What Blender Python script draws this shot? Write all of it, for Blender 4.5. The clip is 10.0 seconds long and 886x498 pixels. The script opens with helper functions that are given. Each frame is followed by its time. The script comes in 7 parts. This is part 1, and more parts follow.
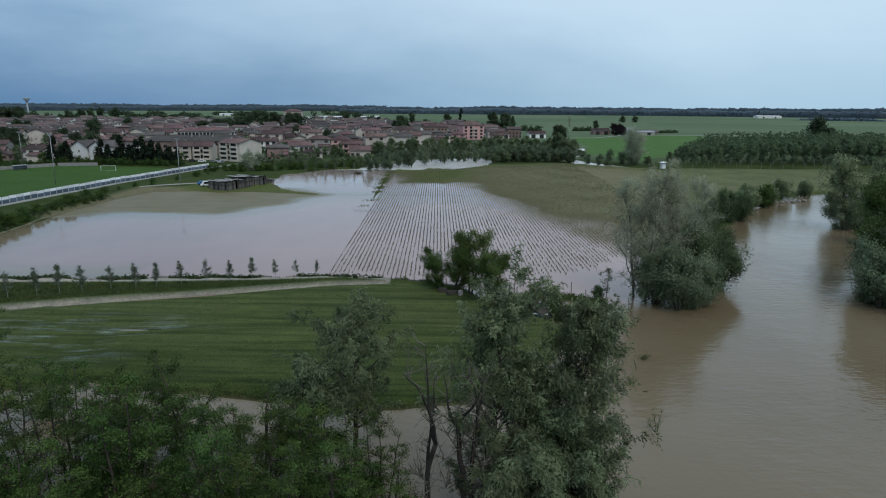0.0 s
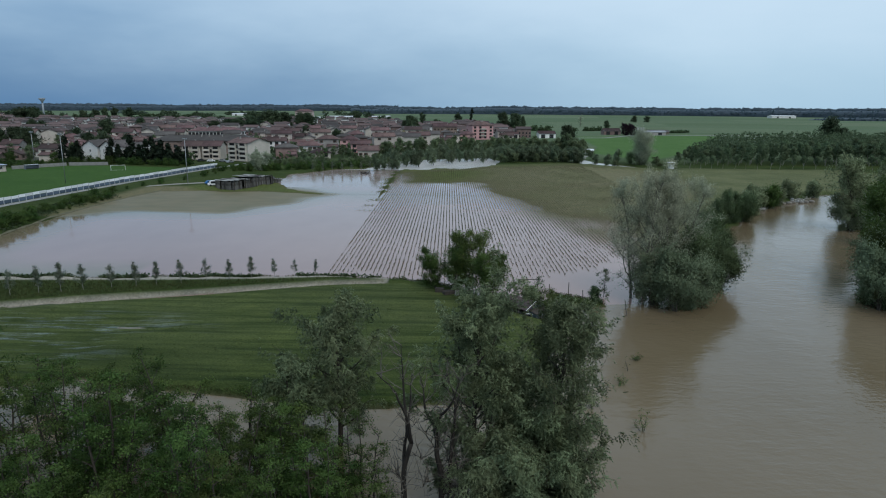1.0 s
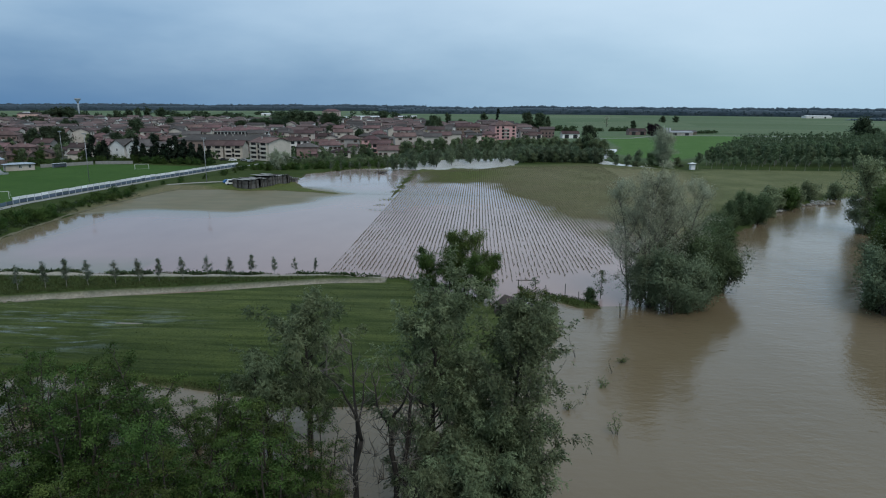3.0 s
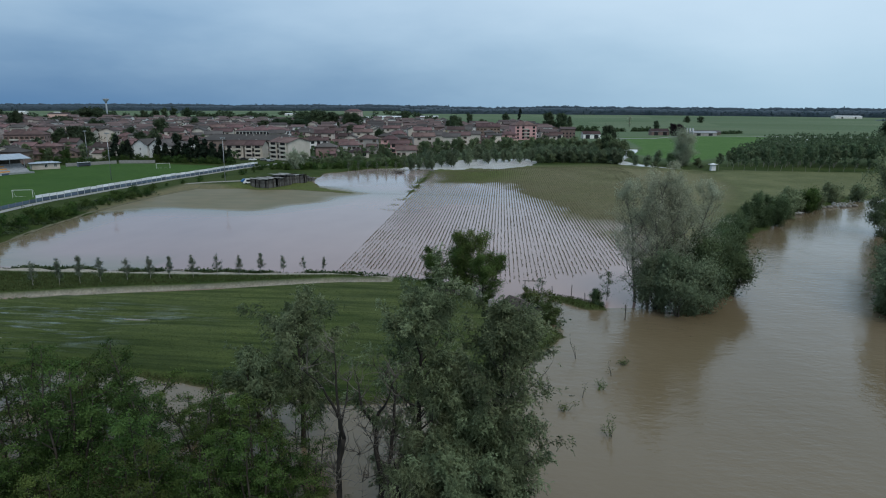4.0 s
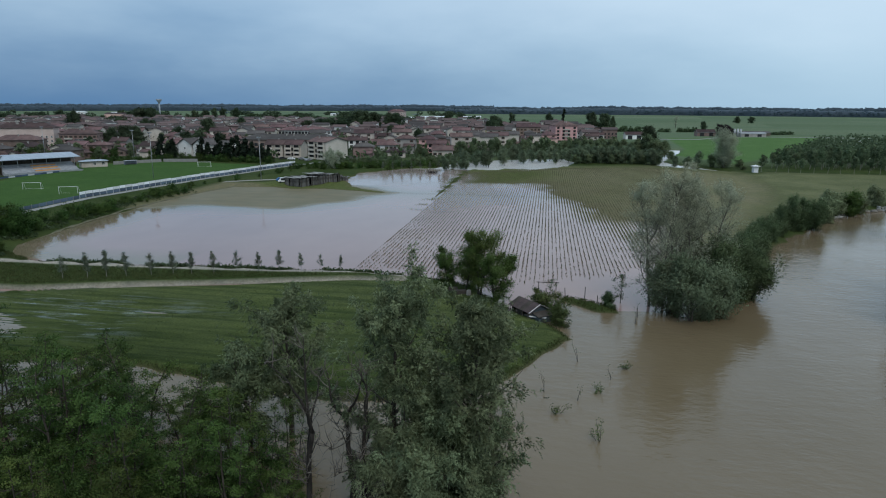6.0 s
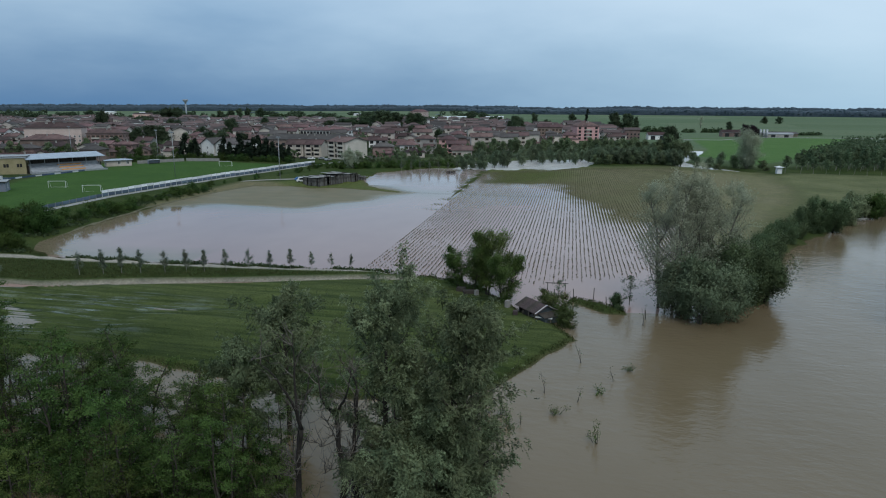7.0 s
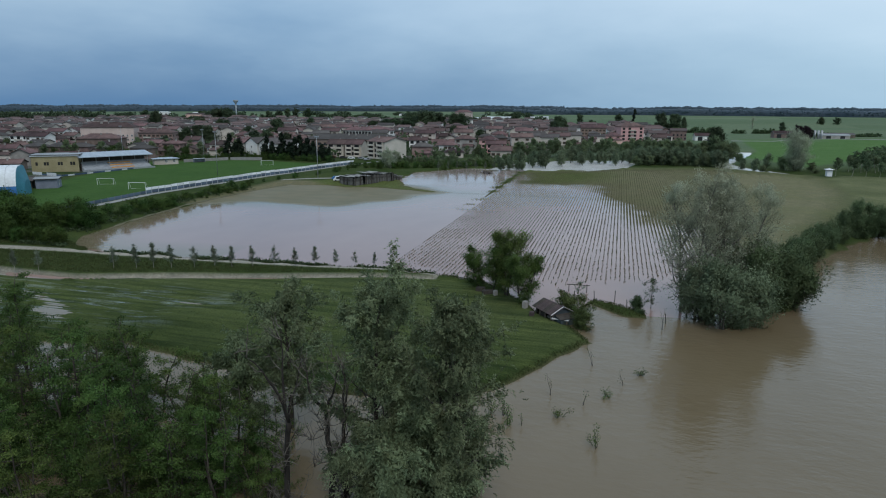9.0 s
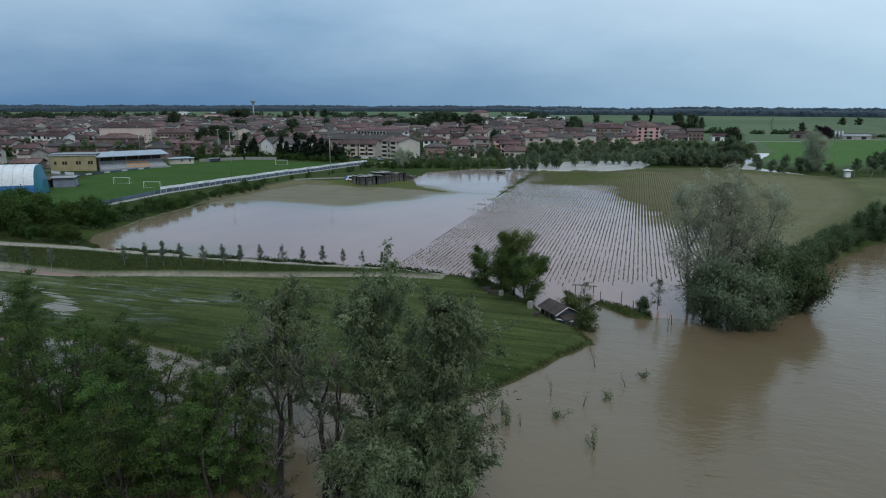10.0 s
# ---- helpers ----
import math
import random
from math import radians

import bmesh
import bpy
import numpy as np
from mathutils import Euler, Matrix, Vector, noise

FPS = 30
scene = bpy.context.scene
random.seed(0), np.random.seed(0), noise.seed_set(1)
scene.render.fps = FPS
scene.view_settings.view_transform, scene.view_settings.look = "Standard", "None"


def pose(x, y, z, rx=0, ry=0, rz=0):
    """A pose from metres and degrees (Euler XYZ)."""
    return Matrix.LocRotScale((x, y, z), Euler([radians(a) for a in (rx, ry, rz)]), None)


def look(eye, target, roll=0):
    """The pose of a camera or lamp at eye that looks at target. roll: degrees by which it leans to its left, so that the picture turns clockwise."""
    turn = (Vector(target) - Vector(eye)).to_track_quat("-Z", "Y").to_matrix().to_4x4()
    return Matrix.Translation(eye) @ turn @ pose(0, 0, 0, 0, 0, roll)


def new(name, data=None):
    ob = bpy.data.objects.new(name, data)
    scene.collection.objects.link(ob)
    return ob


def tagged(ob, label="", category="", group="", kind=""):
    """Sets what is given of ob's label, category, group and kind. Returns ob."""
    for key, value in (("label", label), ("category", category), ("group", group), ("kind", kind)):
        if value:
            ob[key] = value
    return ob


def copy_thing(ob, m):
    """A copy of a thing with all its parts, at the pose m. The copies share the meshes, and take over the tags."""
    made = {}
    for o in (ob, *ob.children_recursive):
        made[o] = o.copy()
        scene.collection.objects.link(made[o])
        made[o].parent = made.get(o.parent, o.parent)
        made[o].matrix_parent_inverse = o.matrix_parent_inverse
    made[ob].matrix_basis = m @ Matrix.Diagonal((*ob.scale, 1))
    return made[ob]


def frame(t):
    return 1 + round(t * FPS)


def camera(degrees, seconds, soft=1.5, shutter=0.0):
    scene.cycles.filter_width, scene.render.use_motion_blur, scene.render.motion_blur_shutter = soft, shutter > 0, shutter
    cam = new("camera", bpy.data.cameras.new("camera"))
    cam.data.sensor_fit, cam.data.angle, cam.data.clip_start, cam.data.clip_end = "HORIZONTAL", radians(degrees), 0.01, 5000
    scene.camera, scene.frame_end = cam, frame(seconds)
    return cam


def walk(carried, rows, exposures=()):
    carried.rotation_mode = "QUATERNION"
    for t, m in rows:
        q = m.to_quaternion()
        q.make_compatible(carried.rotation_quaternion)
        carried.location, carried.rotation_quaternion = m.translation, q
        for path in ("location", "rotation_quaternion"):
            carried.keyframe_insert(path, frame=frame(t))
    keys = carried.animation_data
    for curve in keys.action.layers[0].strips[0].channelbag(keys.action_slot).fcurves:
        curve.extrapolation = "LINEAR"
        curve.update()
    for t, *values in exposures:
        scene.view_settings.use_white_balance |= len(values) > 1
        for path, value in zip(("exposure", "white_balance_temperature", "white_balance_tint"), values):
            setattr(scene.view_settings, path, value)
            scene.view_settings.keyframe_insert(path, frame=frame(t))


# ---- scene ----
cam = camera(68.7, 10.0, soft=1.1)
# seconds, x, y, z, yaw, pitch, roll
PATH = [
    (0.0, -0.441, 2.088, 31.506, 1.057, -12.603, 0.32),
    (0.5, 0.774, 2.003, 31.537, 1.556, -12.611, 0.31),
    (1.0, 2.034, 1.950, 31.565, 2.113, -12.618, 0.30),
    (1.5, 3.333, 1.925, 31.589, 2.643, -12.623, 0.30),
    (2.0, 4.662, 1.929, 31.609, 3.232, -12.628, 0.29),
    (2.5, 6.013, 1.960, 31.625, 3.818, -12.632, 0.28),
    (4.0, 10.119, 2.201, 31.647, 6.622, -12.638, 0.25),
    (4.5, 11.475, 2.326, 31.646, 7.624, -12.639, 0.24),
    (5.0, 12.810, 2.471, 31.641, 8.608, -12.638, 0.24),
    (5.5, 14.116, 2.635, 31.631, 9.588, -12.637, 0.23),
    (7.0, 17.780, 3.228, 31.574, 12.640, -12.627, 0.20),
    (7.5, 18.893, 3.454, 31.546, 13.687, -12.622, 0.19),
    (8.0, 19.943, 3.692, 31.513, 14.720, -12.616, 0.19),
    (8.5, 20.925, 3.941, 31.475, 15.732, -12.609, 0.18),
    (9.0, 21.835, 4.199, 31.433, 16.671, -12.602, 0.17),
    (9.5, 22.673, 4.466, 31.385, 17.534, -12.593, 0.16),
    (10.0, 23.436, 4.739, 31.333, 18.119, -12.583, 0.15),
]
walk(cam, [(t, pose(x, y, z, 90 + pitch, 0, yaw) @ pose(0, 0, 0, 0, 0, roll)) for t, x, y, z, yaw, pitch, roll in PATH])

# ---- world and sun: an overcast, blue-grey spring sky, brighter ahead to the right ----
SUN_AZ, SUN_EL = radians(150), radians(52)
world = bpy.data.worlds.new("sky")
scene.world = world
world.use_nodes = True
wt = world.node_tree
wt.nodes.clear()


def wn(kind, **sets):
    n = wt.nodes.new(kind)
    for key, value in sets.items():
        n.inputs[key].default_value = value
    return n


def wmath(op, a, b=None):
    n = wt.nodes.new("ShaderNodeMath")
    n.operation = op
    for i, v in enumerate((a, b)):
        if v is None:
            continue
        if isinstance(v, (int, float)):
            n.inputs[i].default_value = v
        else:
            wt.links.new(v, n.inputs[i])
    return n.outputs[0]


def wmix(fac, a, b):
    n = wt.nodes.new("ShaderNodeMix")
    n.data_type = "RGBA"
    for sock, v in ((n.inputs[0], fac), (n.inputs[6], a), (n.inputs[7], b)):
        if isinstance(v, (int, float, tuple)):
            sock.default_value = v
        else:
            wt.links.new(v, sock)
    return n.outputs[2]


def wsmooth(v, lo, hi):
    n = wt.nodes.new("ShaderNodeMapRange")
    n.interpolation_type = "SMOOTHSTEP"
    wt.links.new(v, n.inputs[0])
    n.inputs[1].default_value, n.inputs[2].default_value = lo, hi
    return n.outputs[0]


coord = wt.nodes.new("ShaderNodeTexCoord")
sep = wt.nodes.new("ShaderNodeSeparateXYZ")
wt.links.new(coord.outputs["Generated"], sep.inputs[0])
azim = wmath("ARCTAN2", sep.outputs[0], sep.outputs[1])
elev = sep.outputs[2]
stretch = wt.nodes.new("ShaderNodeMapping")
stretch.inputs["Scale"].default_value = (1.0, 1.0, 3.2)
wt.links.new(coord.outputs["Generated"], stretch.inputs[0])
cloud = wn("ShaderNodeTexNoise", Scale=2.2, Detail=5.0, Roughness=0.55)
wt.links.new(stretch.outputs[0], cloud.inputs["Vector"])
cl = wmath("SUBTRACT", cloud.outputs["Fac"], 0.5)
# darker rain cloud towards the town, thinner cloud to the other side
side = wsmooth(wmath("ADD", wmath("ADD", azim, wmath("MULTIPLY", cl, 0.55)), wmath("MULTIPLY", elev, 0.7)), -0.75, 0.50)
low = wmix(side, (0.098, 0.226, 0.425, 1), (0.415, 0.620, 0.795, 1))
high = wmix(side, (0.272, 0.445, 0.650, 1), (0.605, 0.780, 0.940, 1))
lift = wsmooth(wmath("ADD", elev, wmath("MULTIPLY", cl, 0.14)), -0.01, 0.17)
clouds = wmix(lift, low, high)
# the cloud thins again beyond the town
thin = wmath("MULTIPLY", wsmooth(wmath("ADD", wmath("MULTIPLY", azim, -1.0), wmath("MULTIPLY", cl, 0.4)), 0.40, 0.95), lift)
clouds = wmix(wmath("MULTIPLY", thin, 0.55), clouds, (0.560, 0.720, 0.850, 1))
sky = wt.nodes.new("ShaderNodeTexSky")
sky.sky_type = "NISHITA"
sky.sun_disc = False
sky.sun_elevation, sky.sun_rotation = SUN_EL, SUN_AZ
scaled = wt.nodes.new("ShaderNodeVectorMath")
scaled.operation = "SCALE"
scaled.inputs["Scale"].default_value = 0.08
wt.links.new(sky.outputs[0], scaled.inputs[0])
bg = wt.nodes.new("ShaderNodeBackground")
wt.links.new(wmix(0.93, scaled.outputs[0], clouds), bg.inputs["Color"])
bg.inputs["Strength"].default_value = 1.0
wout = wt.nodes.new("ShaderNodeOutputWorld")
wt.links.new(bg.outputs[0], wout.inputs[0])

sun_data = bpy.data.lights.new("sun", "SUN")
sun_data.energy, sun_data.angle, sun_data.color = 1.1, radians(30), (1.0, 0.96, 0.90)
sun = new("sun", sun_data)
sun.matrix_world = look((0, 0, 0), (-math.sin(SUN_AZ) * math.cos(SUN_EL), -math.cos(SUN_AZ) * math.cos(SUN_EL), -math.sin(SUN_EL)))
scene.view_settings.exposure = 0.0


# ---- materials ----
def material(name):
    m = bpy.data.materials.new(name)
    m.use_nodes = True
    nt = m.node_tree
    return m, nt, nt.nodes["Principled BSDF"]


def node(nt, kind, **sets):
    n = nt.nodes.new(kind)
    for key, value in sets.items():
        n.inputs[key].default_value = value
    return n


def nmix(nt, fac, a, b, blend="MIX"):
    n = nt.nodes.new("ShaderNodeMix")
    n.data_type, n.blend_type = "RGBA", blend
    for sock, v in ((n.inputs[0], fac), (n.inputs[6], a), (n.inputs[7], b)):
        if isinstance(v, (int, float)):
            sock.default_value = v
        elif isinstance(v, tuple):
            sock.default_value = (*v, 1)
        else:
            nt.links.new(v, sock)
    return n.outputs[2]


def nrange(nt, v, a, b, c=0.0, d=1.0):
    n = nt.nodes.new("ShaderNodeMapRange")
    nt.links.new(v, n.inputs[0])
    for i, k in enumerate((a, b, c, d)):
        n.inputs[i + 1].default_value = k
    return n.outputs[0]


def nmath(nt, op, a, b=0.0):
    n = nt.nodes.new("ShaderNodeMath")
    n.operation = op
    for i, v in enumerate((a, b)):
        if isinstance(v, (int, float)):
            n.inputs[i].default_value = v
        else:
            nt.links.new(v, n.inputs[i])
    return n.outputs[0]


def nnoise(nt, scale, detail=4.0, stretch=None, rough=0.55):
    n = node(nt, "ShaderNodeTexNoise", Scale=scale, Detail=detail, Roughness=rough)
    co = nt.nodes.new("ShaderNodeTexCoord")
    mp = nt.nodes.new("ShaderNodeMapping")
    mp.inputs["Scale"].default_value = stretch or (1, 1, 1)
    nt.links.new(co.outputs["Object"], mp.inputs[0])
    nt.links.new(mp.outputs[0], n.inputs["Vector"])
    return n.outputs["Fac"]


def nbump(nt, bsdf, height, strength, distance):
    b = node(nt, "ShaderNodeBump", Strength=strength, Distance=distance)
    nt.links.new(height, b.inputs["Height"])
    nt.links.new(b.outputs[0], bsdf.inputs["Normal"])


def nattr(nt, name):
    a = nt.nodes.new("ShaderNodeAttribute")
    a.attribute_name = name
    return a.outputs["Fac"]


def surface(name, base, other, scale, fine=8.0, rough=0.85, bump=0.3, metal=0.0, per_object=0.0, stretch=None, spec=0.3):
    """A matt surface of two tones at two scales, with a fine relief; per_object varies its brightness from thing to thing."""
    m, nt, b = material(name)
    c = nmix(nt, nrange(nt, nnoise(nt, scale, 5, stretch), 0.35, 0.65), base, other)
    grain = nnoise(nt, scale * fine, 4, stretch)
    c = nmix(nt, nrange(nt, grain, 0.3, 0.7, 0.0, 0.35), c, tuple(0.55 * v for v in base))
    if per_object:
        info = nt.nodes.new("ShaderNodeObjectInfo")
        hsv = nt.nodes.new("ShaderNodeHueSaturation")
        nt.links.new(c, hsv.inputs["Color"])
        nt.links.new(nrange(nt, info.outputs["Random"], 0, 1, 1 - per_object, 1 + per_object), hsv.inputs["Value"])
        nt.links.new(nrange(nt, nmath(nt, "FRACT", nmath(nt, "MULTIPLY", info.outputs["Random"], 7.3)), 0, 1, 0.485, 0.515), hsv.inputs["Hue"])
        c = hsv.outputs[0]
    nt.links.new(c, b.inputs["Base Color"])
    b.inputs["Roughness"].default_value, b.inputs["Metallic"].default_value = rough, metal
    b.inputs["Specular IOR Level"].default_value = spec
    if bump:
        nbump(nt, b, grain, bump, 0.03)
    return m


def foliage(name, dark, light, under=0.3, vary=0.25):
    """Leaves: the tone varies from leaf to leaf and tree to tree; some light passes through."""
    m, nt, b = material(name)
    geo = nt.nodes.new("ShaderNodeNewGeometry")
    info = nt.nodes.new("ShaderNodeObjectInfo")
    r = nmath(nt, "MULTIPLY", geo.outputs["Random Per Island"], 0.30)
    r = nmath(nt, "ADD", r, nrange(nt, nnoise(nt, 0.55, 4), 0.32, 0.68, 0.0, 0.70))
    c = nmix(nt, r, dark, light)
    hsv = nt.nodes.new("ShaderNodeHueSaturation")
    nt.links.new(c, hsv.inputs["Color"])
    nt.links.new(nrange(nt, info.outputs["Random"], 0, 1, 1 - vary, 1 + vary), hsv.inputs["Value"])
    nt.links.new(nrange(nt, nmath(nt, "FRACT", nmath(nt, "MULTIPLY", info.outputs["Random"], 5.7)), 0, 1, 0.48, 0.52), hsv.inputs["Hue"])
    nt.links.new(hsv.outputs[0], b.inputs["Base Color"])
    b.inputs["Roughness"].default_value = 0.6
    b.inputs["Specular IOR Level"].default_value = 0.14
    tr = nt.nodes.new("ShaderNodeBsdfTranslucent")
    nt.links.new(hsv.outputs[0], tr.inputs["Color"])
    mx = nt.nodes.new("ShaderNodeMixShader")
    mx.inputs[0].default_value = under
    nt.links.new(b.outputs[0], mx.inputs[1])
    nt.links.new(tr.outputs[0], mx.inputs[2])
    nt.links.new(mx.outputs[0], nt.nodes["Material Output"].inputs[0])
    return m


def water_material(name, silt, pale, ripple, scale, stretch, rough):
    m, nt, b = material(name)
    big = nnoise(nt, 0.03, 4, (1.0, 0.6, 1.0))
    # drowned grass greens the shallows; by the bank the mirrored hedge's green is added
    tone = nmix(nt, nattr(nt, "grass_mirror_tint"), nmix(nt, nrange(nt, big, 0.35, 0.7), silt, pale), nmix(nt, nrange(nt, nnoise(nt, 0.22, 6, (0.5, 1.0, 1.0)), 0.36, 0.64), (0.116, 0.118, 0.058), (0.160, 0.143, 0.078)))
    nt.links.new(tone, b.inputs["Base Color"])
    b.inputs["IOR"].default_value = 1.33
    patch = nnoise(nt, 0.06, 3, (1.0, 0.5, 1.0))
    # stalks that break the surface dull the drowned grass
    stalks = nattr(nt, "grassy")
    nt.links.new(nmath(nt, "ADD", nrange(nt, patch, 0.35, 0.7, rough * 0.5, rough * 1.6), nmath(nt, "MULTIPLY", stalks, 0.45)), b.inputs["Roughness"])
    nt.links.new(nrange(nt, stalks, 0, 1, 0.5, 0.16), b.inputs["Specular IOR Level"])
    w = nmath(nt, "ADD", nnoise(nt, scale, 3, stretch), nmath(nt, "MULTIPLY", nnoise(nt, scale * 0.22, 3, stretch), 1.7))
    w = nmath(nt, "MULTIPLY", w, nrange(nt, patch, 0.3, 0.65, 0.25, 1.0))
    nbump(nt, b, w, ripple, 0.12)
    return m


RIVER = water_material("muddy_river_water", (0.136, 0.101, 0.059), (0.176, 0.136, 0.089), 0.62, 1.3, (0.55, 1.0, 1.0), 0.10)
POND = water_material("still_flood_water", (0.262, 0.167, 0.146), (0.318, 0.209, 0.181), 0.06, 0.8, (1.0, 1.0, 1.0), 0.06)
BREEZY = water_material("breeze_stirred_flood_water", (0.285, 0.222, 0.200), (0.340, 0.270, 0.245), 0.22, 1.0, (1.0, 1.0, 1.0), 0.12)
# the near-white base colour stands in for sky glare on the far water
GLARE_WHITE = water_material("glare_whitened_ruffled_water", (0.720, 0.700, 0.680), (0.770, 0.750, 0.730), 0.8, 1.2, (1.0, 1.0, 1.0), 0.12)
BARK = surface("grey_brown_bark", (0.036, 0.030, 0.024), (0.082, 0.070, 0.057), 3.0, 6, 0.95, 0.6, stretch=(1, 1, 0.25))
MIDBARK = surface("grey_poplar_bark", (0.095, 0.088, 0.074), (0.175, 0.162, 0.138), 2.0, 6, 0.9, 0.4, stretch=(1, 1, 0.25))
PALEBARK = surface("pale_poplar_bark", (0.210, 0.200, 0.172), (0.350, 0.335, 0.290), 2.0, 6, 0.9, 0.4, stretch=(1, 1, 0.25))
DEADTRUNK = surface("dark_dead_bark", (0.014, 0.012, 0.010), (0.038, 0.032, 0.027), 2.0, 6, 0.95, 0.6, stretch=(1, 1, 0.25))
DEADWOOD = surface("bleached_dead_wood", (0.078, 0.068, 0.057), (0.175, 0.156, 0.130), 2.0, 6, 0.9, 0.5, stretch=(1, 1, 0.25))
WILLOW = foliage("grey_green_willow_leaves", (0.034, 0.056, 0.024), (0.325, 0.395, 0.222), 0.38, 0.10)
SILVER = foliage("silvery_bank_willow_leaves", (0.080, 0.114, 0.062), (0.290, 0.352, 0.215), 0.40, 0.12)
DARKBANK = foliage("dark_bank_scrub_leaves", (0.036, 0.060, 0.026), (0.150, 0.205, 0.098), 0.36, 0.14)
BELTLEAF = foliage("belt_tree_leaves", (0.080, 0.114, 0.058), (0.185, 0.235, 0.122), 0.36)
PALELEAF = foliage("pale_young_poplar_leaves", (0.110, 0.150, 0.090), (0.200, 0.250, 0.150), 0.40)
SHADE = foliage("deep_shade_tree_leaves", (0.034, 0.054, 0.030), (0.078, 0.112, 0.058), 0.3)
LEAF = foliage("fresh_green_leaves", (0.040, 0.072, 0.019), (0.118, 0.176, 0.048), 0.38)
LEAF_DARK = foliage("dark_green_leaves", (0.042, 0.068, 0.032), (0.100, 0.145, 0.066), 0.3)
POPLAR = foliage("young_poplar_leaves", (0.225, 0.250, 0.170), (0.470, 0.500, 0.365), 0.44, 0.12)
CONIFER = foliage("dark_conifer_needles", (0.006, 0.013, 0.008), (0.018, 0.032, 0.016), 0.1)
COPPER = foliage("purple_beech_leaves", (0.012, 0.008, 0.012), (0.035, 0.018, 0.026), 0.1)
CROP = foliage("young_crop_leaves", (0.082, 0.076, 0.045), (0.165, 0.152, 0.088))
PLANTLEAF = foliage("plantation_poplar_leaves", (0.060, 0.096, 0.050), (0.150, 0.205, 0.110), 0.38)
HEDGELEAF = foliage("dark_hedge_leaves", (0.028, 0.058, 0.014), (0.092, 0.154, 0.037), 0.38)
LEAF_FORE = foliage("deep_green_scrub_leaves", (0.034, 0.069, 0.018), (0.116, 0.190, 0.050), 0.40)
LEAF_MOSS = foliage("light_green_scrub_leaves", (0.040, 0.073, 0.019), (0.136, 0.202, 0.054), 0.40)
LEAF_LIGHT = foliage("yellow_green_shrub_leaves", (0.050, 0.073, 0.023), (0.132, 0.168, 0.060), 0.38)
GRASS = foliage("meadow_grass_blades", (0.044, 0.065, 0.021), (0.092, 0.122, 0.042), 0.3)
SAPLEAF = foliage("grey_green_sapling_leaves", (0.105, 0.128, 0.088), (0.220, 0.250, 0.180), 0.40, 0.12)
REED = foliage("bank_grass_blades", (0.030, 0.046, 0.014), (0.075, 0.092, 0.034))


